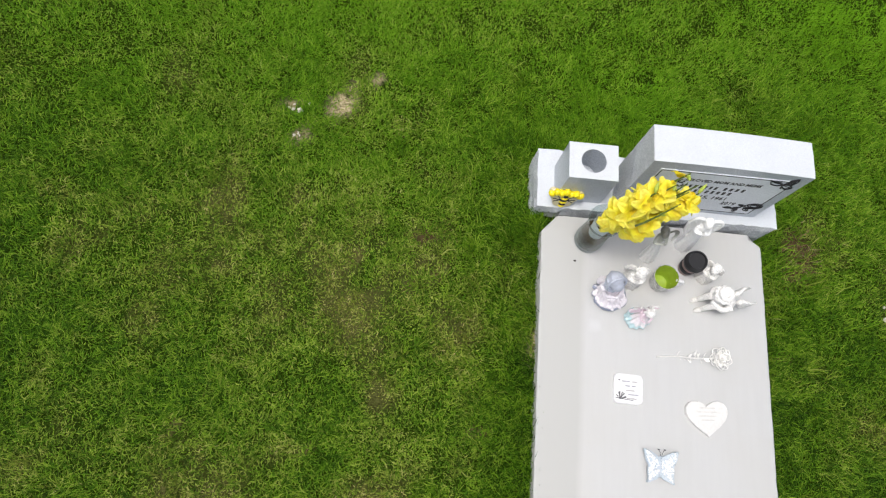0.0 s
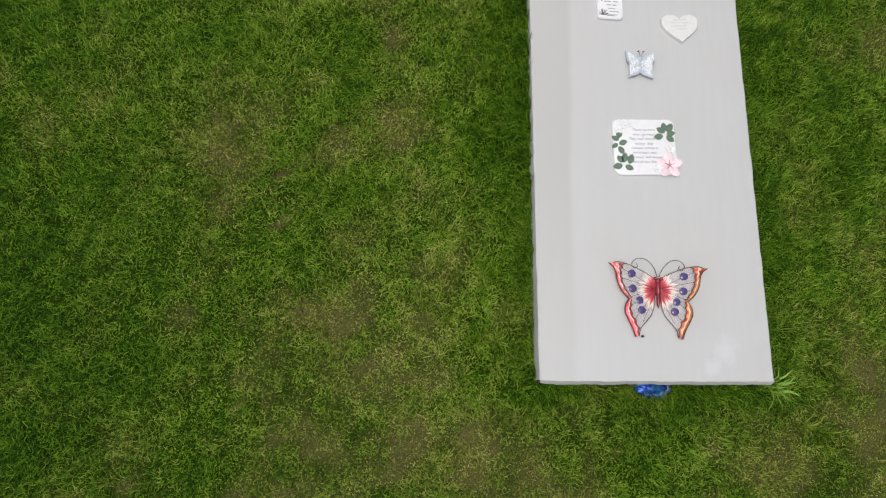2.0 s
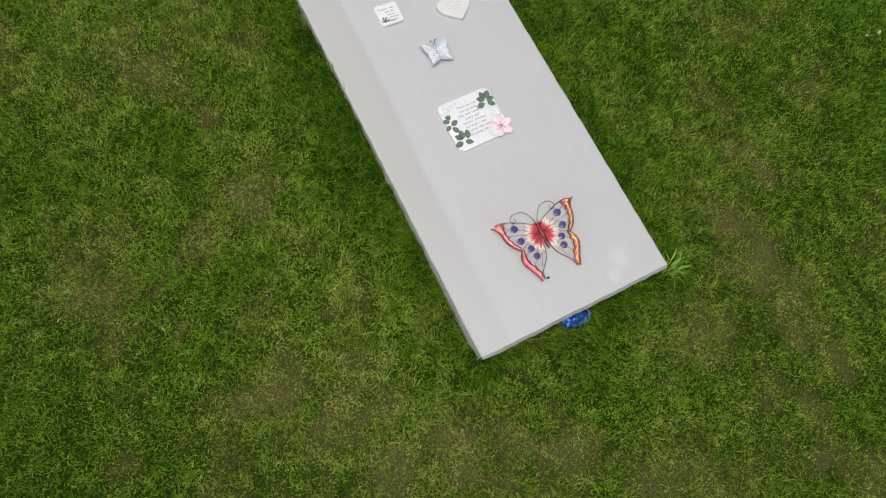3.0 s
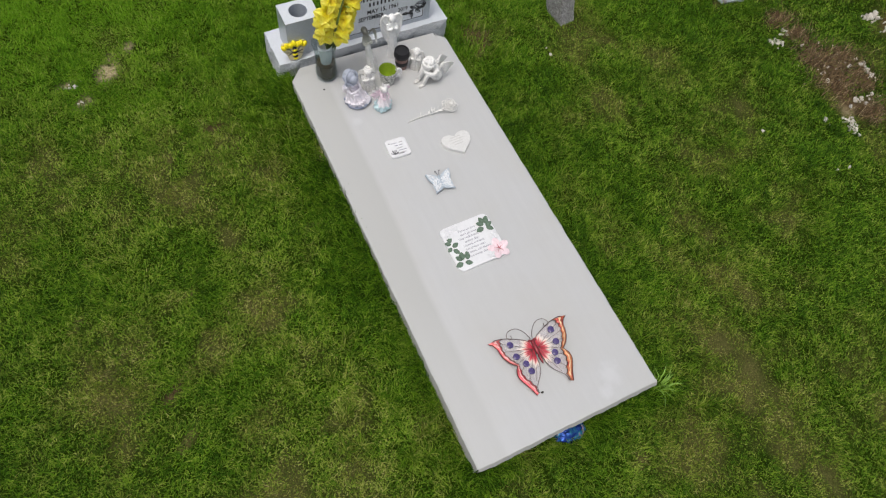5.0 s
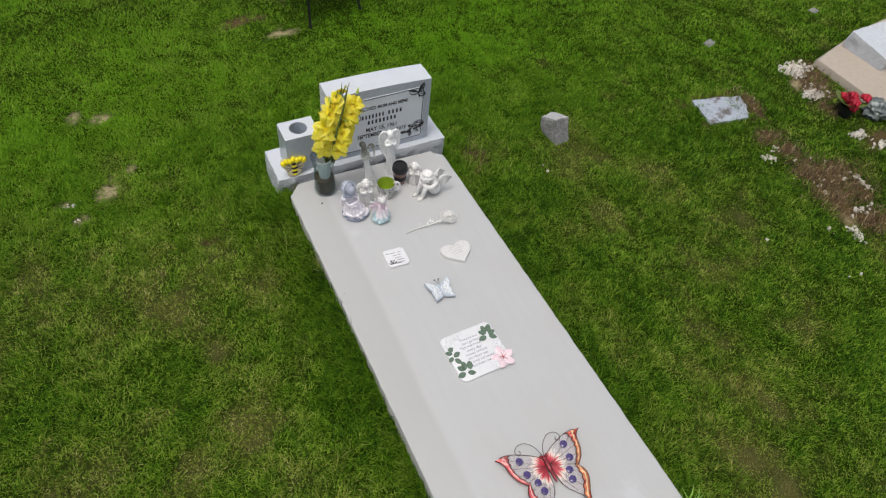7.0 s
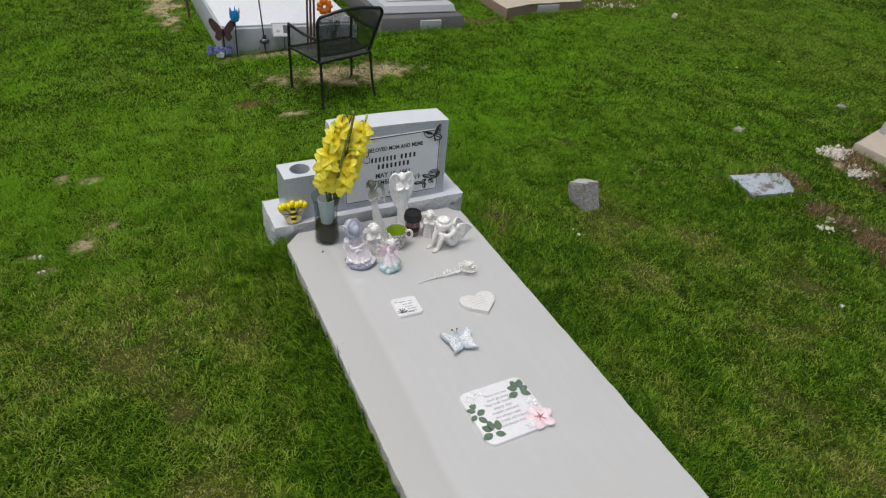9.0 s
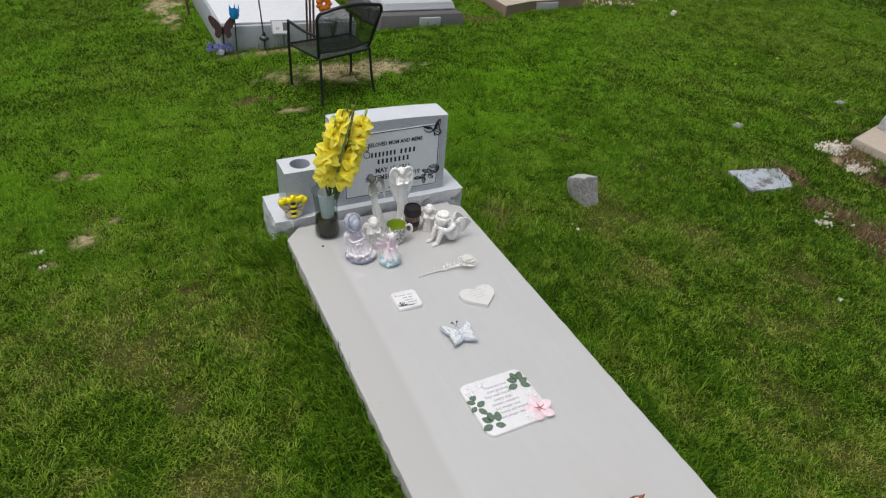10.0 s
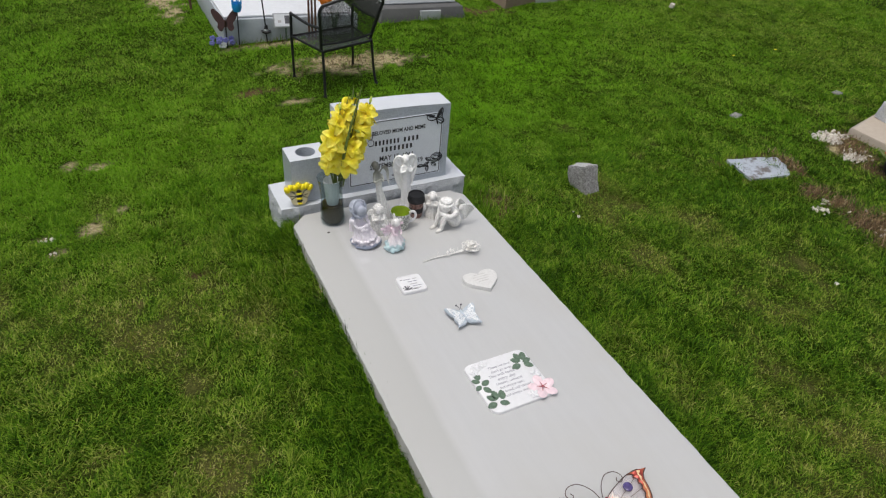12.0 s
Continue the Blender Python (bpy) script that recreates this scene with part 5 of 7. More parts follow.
        bm = bmesh.new()
        blade_leaf(bm, smooth_line([a, b, c], 10), w)
        part("leaf", bm, LEAF_LIGHT, fl)


def build_cups():
    z = 0.1515
    g = thing("coffee_mug", (0.018, 2.174, z), "white mug with dark floral print and lime green inside", "mug", rz=-8, ry=LEAN)
    bm = bmesh.new()
    lathe(bm, [(0, 0), (0.036, 0), (0.040, 0.004), (0.045, 0.03), (0.050, 0.07), (0.0535, 0.100), (0.0525, 0.1025), (0.0505, 0.101)], 40)
    part("body", bm, MUG_PRINT, g)
    bm = bmesh.new()
    lathe(bm, [(0.0505, 0.101), (0.047, 0.07), (0.042, 0.03), (0.034, 0.008), (0, 0.007)], 40)
    part("lining", bm, LIME, g, "lime green glazed lining")
    bm = bmesh.new()
    tube(bm, smooth_line([(0.047, 0, 0.085), (0.070, 0, 0.088), (0.082, 0, 0.066), (0.074, 0, 0.040), (0.044, 0, 0.026)], 6), 0.0065, 10)
    part("handle", bm, PLAQUE_WHITE, g, "white handle")
    c = thing("travel_cup", (0.141, 2.250, z), "black travel cup with a lid and patterned brown sleeve", "cup", ry=LEAN)
    bm = bmesh.new()
    lathe(bm, [(0, 0), (0.030, 0), (0.032, 0.004), (0.041, 0.105), (0, 0.105)], 36)
    part("body", bm, CUP_SLEEVE, c, "brown patterned cup body")
    bm = bmesh.new()
    lathe(bm, [(0.0425, 0.096), (0.046, 0.098), (0.047, 0.112), (0.0445, 0.115), (0.0435, 0.134), (0.041, 0.139), (0.036, 0.139), (0.034, 0.133), (0.0, 0.132)], 36)
    part("lid", bm, BLACK_PLASTIC, c, "glossy black lid")
    bm = bmesh.new()
    lathe(bm, [(0.0345, 0.030), (0.0368, 0.032), (0.0392, 0.062), (0.0378, 0.064)], 36)
    part("sleeve", bm, BLACK_PLASTIC, c, "black rubber sleeve")


def build_bee():
    """Yellow winged ornament on the ledge of the headstone."""
    b = thing("bee_ornament", (-0.433, 2.468, 0.194), "yellow and black striped bee ornament leaning on the granite base", "ornament", rx=-14)
    half = [(0, 0.105), (0.022, 0.112), (0.040, 0.104), (0.052, 0.116), (0.068, 0.108), (0.072, 0.090), (0.066, 0.066), (0.046, 0.050), (0.042, 0.026), (0.030, 0.004), (0, 0.0)]
    out = half + [(-x, y) for x, y in half[-2:0:-1]]
    bm = bmesh.new()
    prism(bm, smooth_line(out, 3, True), -0.006, 0.010, 0.004, 2, pose(0, 0, 0, 90, 0, 0))
    part("wing_plate", bm, BEE_CREAM, b, "cream wing plate")
    for k in range(7):
        x = -0.060 + 0.020 * k
        bm = bmesh.new()
        ell(bm, (x, -0.010, 0.100 + 0.007 * (k % 2) - 0.003 * abs(k - 3)), (0.015, 0.016, 0.020), (20, 12 * (k - 3), 0), 12, 8)
        part("petal", bm, BEE_YELLOW, b, "bright yellow petal")
    for k in range(6):
        bm = bmesh.new()
        ell(bm, (0, -0.012, 0.012 + 0.013 * k), (0.013 + 0.004 * math.sin(k * 0.6), 0.008, 0.0075), u=12, v=8)
        part("body_stripe", bm, BLACK_PLASTIC if k % 2 else BEE_YELLOW, b)
    for s in (-1, 1):
        bm = bmesh.new()
        for w in (0.0, 0.45, 0.8):
            tube(bm, smooth_line([(s * 0.014, -0.011, 0.050), (s * (0.030 + 0.01 * w), -0.011, 0.075 - 0.045 * w), (s * (0.056 - 0.02 * w), -0.011, 0.085 - 0.062 * w)], 5), 0.0018, 6)
        part("wing_vein", bm, BLACK_PLASTIC, b)


PETAL = petal_material()
BUD = plain("green_yellow_bud", (0.42, 0.52, 0.07), 0.5, vary=0.3)
VASE_GLASS = glass_material("vase_glass", (0.80, 0.845, 0.84))
BROWN_WATER = plain("murky_water", (0.060, 0.036, 0.010), 0.10, vary=0.25, scale=20, relief=0)
LINER = plain("pale_blue_plastic", (0.84, 0.88, 0.90), 0.45, vary=0.1)
LIME = plain("lime_glaze", (0.30, 0.42, 0.035), 0.25, vary=0.12, scale=30)
BEE_CREAM = plain("cream_paint", (0.62, 0.55, 0.34), 0.4)
BEE_YELLOW = plain("yellow_paint", (0.92, 0.76, 0.01), 0.35, vary=0.1)


def print_material(name, ground, ink, scale, lo, hi, rough=0.3):
    m, t, b = mat(name, ground, rough)
    v = coords(t)
    w = node(t, "ShaderNodeTexVoronoi", Scale=scale)
    w.feature = "DISTANCE_TO_EDGE"
    t.links.new(v, w.inputs["Vector"])
    n = noise_tex(t, v, scale * 1.6, 4)
    c = mix(t, ramp(t, w.outputs["Distance"], [(lo, (0.85,) * 3), (hi, (0, 0, 0))]), ground, ink)
    c = mix(t, ramp(t, n, [(0.52, (0, 0, 0)), (0.60, (0.6,) * 3)]), c, ink)
    t.links.new(c, b.inputs["Base Color"])
    return m


MUG_PRINT = print_material("floral_print", (0.66, 0.66, 0.62), (0.13, 0.14, 0.13), 62, 0.05, 0.11)
CUP_SLEEVE = print_material("brown_print", (0.11, 0.050, 0.040), (0.42, 0.24, 0.20), 75, 0.03, 0.07)


# ---- flat keepsakes on the slab ----
def rounded(w, h, r, n=5):
    pts = []
    for cx, cy, a in ((w / 2 - r, h / 2 - r, 0), (-w / 2 + r, h / 2 - r, 90), (-w / 2 + r, -h / 2 + r, 180), (w / 2 - r, -h / 2 + r, 270)):
        pts += [(cx + r * math.cos(radians(a + 90 * k / n)), cy + r * math.sin(radians(a + 90 * k / n))) for k in range(n + 1)]
    return pts


def leaf_part(parent, x, y, a, size, z, m, name="leaf"):
    bm = bmesh.new()
    out = smooth_line([(0, 0), (0.24, 0.27), (0.60, 0.31), (1.0, 0), (0.60, -0.31), (0.24, -0.27)], 3, True)
    prism(bm, [(px * size, py * size) for px, py in out], 0, 0.0030, 0.0012, 1)
    tube(bm, [(0.02 * size, 0, 0.0030), (0.9 * size, 0, 0.0034)], 0.0009, 4)
    ob = part(name, bm, m, parent)
    ob.matrix_local = pose(x, y, z, 0, 0, a)
    return ob


def flower_part(parent, x, y, size, z, m, name, centre=None, n=5):
    bm = bmesh.new()
    for k in range(n):
        a = 2 * math.pi * k / n + 0.3
        ell(bm, (0.55 * size * math.cos(a), 0.55 * size * math.sin(a), 0.0025), (0.50 * size, 0.36 * size, 0.0045), (0, -8, math.degrees(a)), 12, 8)
    ob = part(name, bm, m, parent)
    ob.matrix_local = Matrix.Translation((x, y, z))
    if centre:
        bm = bmesh.new()
        for k in range(n):
            a = 2 * math.pi * k / n + 0.3
            tube(bm, [(0, 0, 0.006), (0.42 * size * math.cos(a), 0.42 * size * math.sin(a), 0.0075)], 0.0022, 5, 0.0008)
        c = part("flower_centre", bm, centre, ob)
    return ob


def build_plaque():
    z = 0.1525
    p = thing("memorial_plaque", (0.000, 1.024, z), "white ceramic verse plaque with green leaves and a pink flower", "plaque", rz=1.5)
    bm = bmesh.new()
    out = rounded(0.288, 0.262, 0.030, 6)
    out = [(x + 0.003 * math.sin(25 * y), y + 0.003 * math.sin(23 * x)) for x, y in out]
    prism(bm, out, 0, 0.014, 0.004, 2)
    part("body", bm, PLAQUE_WHITE, p)
    zt = 0.0142
    verse = ["Those we love", "don't go away", "They walk beside us", "every day.", "Unseen, unheard,", "but always near,", "still loved, still missed", "and always dear."]
    for k, line in enumerate(verse):
        lettering("verse", line, 0.0175 if k != 3 else 0.021, pose(-0.002, 0.080 - 0.0215 * k, zt, 0, 0, 0), VERSE_INK, p, shear=0.25, weight=0.0002)
    for x, y, a, s in ((0.098, 0.068, 150, 0.036), (0.100, 0.074, 100, 0.036), (0.108, 0.072, 55, 0.040), (0.106, 0.060, 10, 0.034), (0.104, 0.052, -40, 0.036), (0.088, 0.052, 190, 0.038),
                       (-0.106, -0.074, 130, 0.034), (-0.104, -0.074, 75, 0.040), (-0.110, -0.088, 190, 0.038), (-0.098, -0.090, -25, 0.034), (-0.078, -0.080, 70, 0.040),
                       (-0.118, 0.040, 80, 0.036), (-0.118, 0.030, 150, 0.030), (-0.118, 0.012, 20, 0.034), (-0.120, 0.000, -60, 0.034), (-0.124, 0.012, 210, 0.028)):
        leaf_part(p, x, y, a, s * 1.18, zt, GREEN_LEAF)
    flower_part(p, 0.104, -0.088, 0.060, zt, PINK, "pink_flower", DARK_PINK)
    for x, y, s in ((-0.098, 0.104, 0.022), (-0.060, 0.108, 0.020), (-0.116, 0.080, 0.020), (0.118, -0.012, 0.024), (0.050, -0.104, 0.022)):
        flower_part(p, x, y, s, zt, PLAQUE_WHITE, "white_flower")


def build_tile():
    z = 0.1525
    p = thing("keepsake_tile", (-0.124, 1.711, z), "small square white tile with faint writing and a dark sprig", "plaque", rz=-1.5)
    bm = bmesh.new()
    prism(bm, rounded(0.120, 0.120, 0.016, 5), 0, 0.014, 0.004, 2)
    part("body", bm, PLAQUE_WHITE, p)
    bm = bmesh.new()
    tube(bm, [(x, y, 0.0142) for x, y in rounded(0.112, 0.112, 0.014, 5)], 0.0026, 6, closed=True, flat=0.8)
    part("rim", bm, PLAQUE_WHITE, p, "raised white rim")
    for x, y, w, m in ((-0.012, 0.030, 0.034, VERSE_INK), (0.026, 0.030, 0.022, PALE_INK), (-0.004, 0.012, 0.022, VERSE_INK), (0.022, 0.012, 0.018, VERSE_INK), (-0.040, 0.034, 0.008, INK), (0.008, -0.006, 0.036, PALE_INK), (0.020, -0.022, 0.044, VERSE_INK), (0.014, -0.038, 0.040, PALE_INK)):
        bm = bmesh.new()
        box(bm, (x, y, 0.0143), (w, 0.005, 0.0006))
        part("writing_bar", bm, m, p)
    bm = bmesh.new()
    r = random.Random(3)
    for k in range(11):
        a = r.uniform(0.2, 3.0)
        tube(bm, smooth_line([(-0.034, -0.042, 0.0144), (-0.034 + 0.014 * math.cos(a), -0.042 + 0.018 * math.sin(a), 0.0146), (-0.032 + 0.024 * math.cos(a) , -0.042 + 0.030 * math.sin(a), 0.0144)], 4), 0.0018, 5)
    tube(bm, [(-0.040, -0.040, 0.0144), (0.020, -0.044, 0.0144)], 0.0014, 5)
    part("sprig", bm, INK, p, "dark printed sprig")


def build_heart():
    z = 0.1525
    h = thing("stone_heart", (0.208, 1.622, z), "cream stone heart with faint engraved lines lying on the slab", "keepsake", rz=3)
    pts = []
    for k in range(56):
        t = 2 * math.pi * k / 56
        sx = math.copysign(abs(math.sin(t)) ** 2.3, math.sin(t))
        pts.append((0.090 * sx, 0.0053 * (13 * math.cos(t) - 4.2 * math.cos(2 * t) - 1.7 * math.cos(3 * t) - 0.6 * math.cos(4 * t)) * 0.98 + 0.008))
    bm = bmesh.new()
    prism(bm, pts, 0, 0.019, 0.0025, 1)
    part("body", bm, CREAM, h)
    for y, w in ((0.038, 0.070), (0.022, 0.086), (0.006, 0.076), (-0.010, 0.056)):
        bm = bmesh.new()
        box(bm, (0, y, 0.0192), (w, 0.0045, 0.0005))
        part("writing_bar", bm, CREAM_DARK, h)


CREAM_DARK = plain("cream_stone_worn", (0.575, 0.565, 0.545), 0.7)


def build_small_butterfly():
    z = 0.1525
    b = thing("beaded_butterfly", (0.002, 1.420, z), "small pale blue butterfly ornament covered with beads", "ornament", rz=-2)
    wing_u = [(-0.002, 0.004), (0.004, 0.030), (0.034, 0.048), (0.072, 0.062), (0.071, 0.040), (0.064, 0.014), (0.053, 0.000)]
    wing_l = [(0.053, 0.000), (0.058, -0.018), (0.054, -0.044), (0.060, -0.066), (0.038, -0.058), (0.008, -0.044), (-0.002, -0.010)]
    full = smooth_line(wing_u + wing_l[1:], 3, True)
    r = random.Random(11)
    for s in (-1, 1):
        bm = bmesh.new()
        prism(bm, [(s * x, y) for x, y in full], 0.010, 0.020, 0.003, 1, pose(0, 0, 0, 0, -s * 9, 0))
        w = part("wing", bm, BEADS_BASE, b)
        bm = bmesh.new()
        for k in range(190):
            x, y = r.uniform(0.008, 0.064), r.uniform(-0.056, 0.054)
            lim = 0.016 + 0.052 * (1 - abs(y) / 0.075)
            edge = (0.048 + 0.5 * abs(y)) if abs(y) < 0.022 else 0.054 if y < 0 else 0.064
            if x > edge or (y > 0.004 and y > 0.008 + x * 0.82) or (y < -0.01 and -y > 0.014 + x * 0.85):
                continue
            bmesh.ops.create_icosphere(bm, subdivisions=1, radius=r.uniform(0.0032, 0.0052), matrix=pose(0, 0, 0, 0, -s * 9, 0) @ Matrix.Translation((s * x, y, 0.0205)))
        part("bead_crust", bm, BEADS, w, "silvery blue bead crust")
    bm = bmesh.new()
    for k in range(9):
        ell(bm, (0, 0.034 - 0.009 * k, 0.019), (0.0068 - 0.0003 * k, 0.006, 0.0075), u=10, v=6)
    part("body", bm, BEADS_BASE, b)
    for s in (-1, 1):
        bm = bmesh.new()
        tube(bm, smooth_line([(0.002 * s, 0.036, 0.022), (0.006 * s, 0.052, 0.028), (0.012 * s, 0.062, 0.030)], 5), 0.0012, 6)
        ell(bm, (0.012 * s, 0.062, 0.030), (0.005, 0.003, 0.005), u=8, v=6)
        part("antenna", bm, INK, b, "grey curled antenna")


BEADS_BASE = plain("pale_blue_enamel", (0.46, 0.52, 0.58), 0.35, vary=0.15, scale=120)
BEADS = plain("silvery_bead", (0.88, 0.91, 0.94), 0.22, 0.1, vary=0.25, scale=160)


def build_rose():
    z = 0.153
    s = thing("silver_rose", (0.010, 1.862, z), "silvery artificial rose lying on the slab", "flower", rz=1)
    stem = smooth_line([(-0.008, -0.008, 0.004), (0.08, 0.0, 0.006), (0.16, -0.004, 0.012), (0.235, 0.0, 0.024)], 8)
    bm = bmesh.new()
    tube(bm, stem, 0.0030, 7, 0.0042)
    part("stem", bm, SILVER, s)
    for x, y, a, l in ((0.150, 0.004, 70, 0.026), (0.170, -0.002, 120, 0.022), (0.195, -0.004, -35, 0.024), (0.125, -0.002, 45, 0.022)):
        bm = bmesh.new()
        out = smooth_line([(0, 0), (0.4, 0.26), (1.0, 0), (0.4, -0.26)], 4, True)
        prism(bm, [(px * l, py * l) for px, py in out], 0, 0.0016)
        ob = part("leaf", bm, SILVER, s)
        ob.matrix_local = pose(x, y, 0.016, 18, -22, a)
    r = random.Random(8)
    head = Vector((0.262, 0.0, 0.034))
    for k in range(18):
        ring = 0 if k < 4 else 1 if k < 10 else 2
        a = k * 2.4
        rad, size, tilt = ((0.005, 0.016, 78), (0.015, 0.021, 60), (0.026, 0.024, 34))[ring]
        bm = bmesh.new()
        loop = [(size * math.cos(2 * math.pi * q / 14) * (1 + 0.10 * math.cos(6 * math.pi * q / 14)), 0.85 * size * math.sin(2 * math.pi * q / 14), 7.0 * (0.85 * size) ** 2) for q in range(14)]
        tube(bm, loop, 0.0019, 6, closed=True)
        for q in (1, 5, 9):
            tube(bm, [loop[q], (0, 0, 0.0), loop[(q + 6) % 14]], 0.0012, 5)
        if k % 3 == 0:
            ell(bm, (0, 0, 0.002), (size * 0.6, size * 0.5, 0.0018), u=10, v=6)
        ob = part("petal", bm, SILVER, s)
        ob.matrix_local = Matrix.Translation(head) @ pose(0, 0, 0, r.uniform(-15, 15), 25, math.degrees(a)) @ pose(rad, 0, 0.004 * (2 - ring), 0, -tilt, 0)
    for k in range(9):
        u = 0.35 + 0.06 * k
        p = Vector(stem[min(int(u * (len(stem) - 1)), len(stem) - 1)])
        bm = bmesh.new()
        d = Vector((r.uniform(-0.5, 1), r.choice((-1, 1)) * r.uniform(0.4, 1), r.uniform(0.2, 0.8))).normalized()
        tube(bm, smooth_line([p, p + d * 0.014, p + d * 0.024 + Vector((0.006, 0, 0))], 4), 0.0014, 5)
        part("thorn", bm, SILVER, s)


def build_big_butterfly():
    z = 0.1525
    b = thing("metal_butterfly", (0.013, 0.374, z), "red metal and glass butterfly with blue discs on the slab", "ornament", rz=-2.5)
    upper = [(0.014, 0.049), (0.045, 0.068), (0.083, 0.085), (0.139, 0.105), (0.195, 0.113), (0.226, 0.100), (0.204, 0.084), (0.192, 0.066), (0.182, 0.041), (0.178, 0.012), (0.160, -0.018), (0.131, -0.042)]
    lower = [(0.131, -0.042), (0.150, -0.066), (0.155, -0.100), (0.138, -0.132), (0.118, -0.163), (0.108, -0.196), (0.092, -0.198), (0.086, -0.168), (0.066, -0.144), (0.034, -0.108), (0.020, -0.070), (0.014, -0.010)]
    slim = lambda pts: [(x * 0.93, y) for x, y in pts]
    upper, lower = slim(upper), slim(lower)
    rim_up_out = [(0.236, 0.106), (0.214, 0.090), (0.202, 0.068), (0.197, 0.040), (0.187, 0.010), (0.168, -0.018), (0.138, -0.042)]
    rim_up_in = [(0.150, 0.108), (0.166, 0.090), (0.172, 0.068), (0.171, 0.042), (0.160, 0.012), (0.144, -0.014), (0.124, -0.038)]
    rim_low_out = [(0.138, -0.042), (0.156, -0.068), (0.159, -0.100), (0.142, -0.136), (0.124, -0.168), (0.110, -0.204)]
    rim_low_in = [(0.126, -0.044), (0.126, -0.070), (0.124, -0.100), (0.106, -0.132), (0.092, -0.162), (0.094, -0.196)]
    rim_up_out, rim_up_in, rim_low_out, rim_low_in = slim(rim_up_out), slim(rim_up_in), slim(rim_low_out), slim(rim_low_in)
    for s in (-1, 1):
        out = smooth_line(upper + lower[1:], 3, True)
        bm = bmesh.new()
        prism(bm, [(s * x, y) for x, y in out], 0.010, 0.0125, 0, 1, pose(0, 0, 0, 0, -s * 4, 0))
        w = part("wing", bm, WING_GLASS, b, "clear frosted glass wing")
        tilt = pose(0, 0, 0, 0, -s * 4, 0)
        up = lambda q, h=0.013: tuple(tilt @ Vector((s * q[0], q[1], h)))
        for outer, inner in ((rim_up_out, rim_up_in), (rim_low_out, rim_low_in)):
            oo, ii = smooth_line([(*q, 0) for q in outer], 6), smooth_line([(*q, 0) for q in inner], 6)
            bm = bmesh.new()
            rows = []
            for k, (p, q) in enumerate(zip(oo, ii)):
                q = Vector(q).lerp(Vector(p), 0.22 * abs(math.sin(k * 0.52)))
                p = Vector(p)
                rows.append([bm.verts.new(up((p.x + (q.x - p.x) * f, p.y + (q.y - p.y) * f), 0.012 + h)) for f, h in ((0, -0.004), (0, 0.002), (0.18, 0.0065), (0.5, 0.0085), (0.82, 0.0062), (1, 0.002), (1, -0.004))])
            for a, c in zip(rows, rows[1:]):
                for k in range(6):
                    bm.faces.new((a[k], a[k + 1], c[k + 1], c[k]) if s > 0 else (c[k], c[k + 1], a[k + 1], a[k]))
            bm.faces.new(rows[0])
            bm.faces.new(rows[-1])
            part("wing_border", bm, RED_METAL if s < 0 else RED_METAL_REFLECT, w, "enamelled red border, reflections coloured in on the right wing")
            edge = [Vector(q).lerp(Vector(p), 0.22 * abs(math.sin(k * 0.52))) for k, (p, q) in enumerate(zip(oo, ii))]
            for line in (oo, edge):
                bm = bmesh.new()
                tube(bm, [up((p[0], p[1]), 0.0145) for p in line], 0.0022, 6)
                part("border_wire", bm, WIRE, w)
            # pale strip on the border's crest: pale fill, and highlights put in as colour
            bm = bmesh.new()
            cells = []
            for k, (p, q) in enumerate(zip(oo, edge)):
                p, q = Vector(p), Vector(q)
                f = 0.05 + 0.09 * abs(math.sin(0.45 * k + 0.4)) if 1 < k < len(oo) - 4 else 0.02
                cells.append([bm.verts.new(up(tuple(p.lerp(q, g)[:2]), 0.0202 + h)) for g, h in ((0.52 - f, 0), (0.52, 0.0012), (0.52 + f, 0))])
            for a, c in zip(cells, cells[1:]):
                for k in range(2):
                    bm.faces.new((a[k], a[k + 1], c[k + 1], c[k]))
            part("highlight_inlay", bm, PINK_HIGHLIGHT if s < 0 else GOLD_HIGHLIGHT, w, "pale enamel strip with the border's highlights coloured in")
        bm = bmesh.new()
        tube(bm, smooth_line([up(q) for q in upper[:6]], 5), 0.0017, 6)
        tube(bm, smooth_line([up(q) for q in lower[6:]], 5), 0.0017, 6)
        part("edge_wire", bm, WIRE, w, "thin dark wire round the wing")
        for q in ((0.165, 0.090), (0.176, 0.048), (0.168, 0.005), (0.140, -0.040), (0.140, -0.085), (0.112, -0.140), (0.070, -0.140)):
            bm = bmesh.new()
            tube(bm, smooth_line([up((0.016, 0.010)), up((q[0] * 0.5, q[1] * 0.48 + 0.004)), up(q)], 4), 0.0010, 5)
            part("wing_wire", bm, WIRE, w)
        for k, (x, y, rr) in enumerate(((0.116, 0.066, 0.0170), (0.112, 0.002, 0.0165), (0.082, -0.046, 0.0160), (0.073, -0.088, 0.0165))):
            bm = bmesh.new()
            lathe(bm, [(0, 0), (rr, 0), (rr, 0.004), (rr * 0.8, 0.006), (0, 0.007)], 20)
            g = part("glass_disc", bm, BLUE_GLASS, w, "deep blue glass disc")
            g.matrix_local = tilt @ Matrix.Translation((s * x, y, 0.0128))
            bm = bmesh.new()
            tube(bm, [(rr * 0.98 * math.cos(a), rr * 0.98 * math.sin(a), 0.002) for a in np.linspace(0, 2 * math.pi, 24, False)], 0.0022, 6, closed=True)
            tube(bm, [(rr * (0.15 + 0.028 * q) * math.cos(0.55 * q), rr * (0.15 + 0.028 * q) * math.sin(0.55 * q), 0.0075) for q in range(19)], 0.0011, 5)
            g2 = part("disc_ring", bm, WIRE, w)
            g2.matrix_local = g.matrix_local
    bm = bmesh.new()
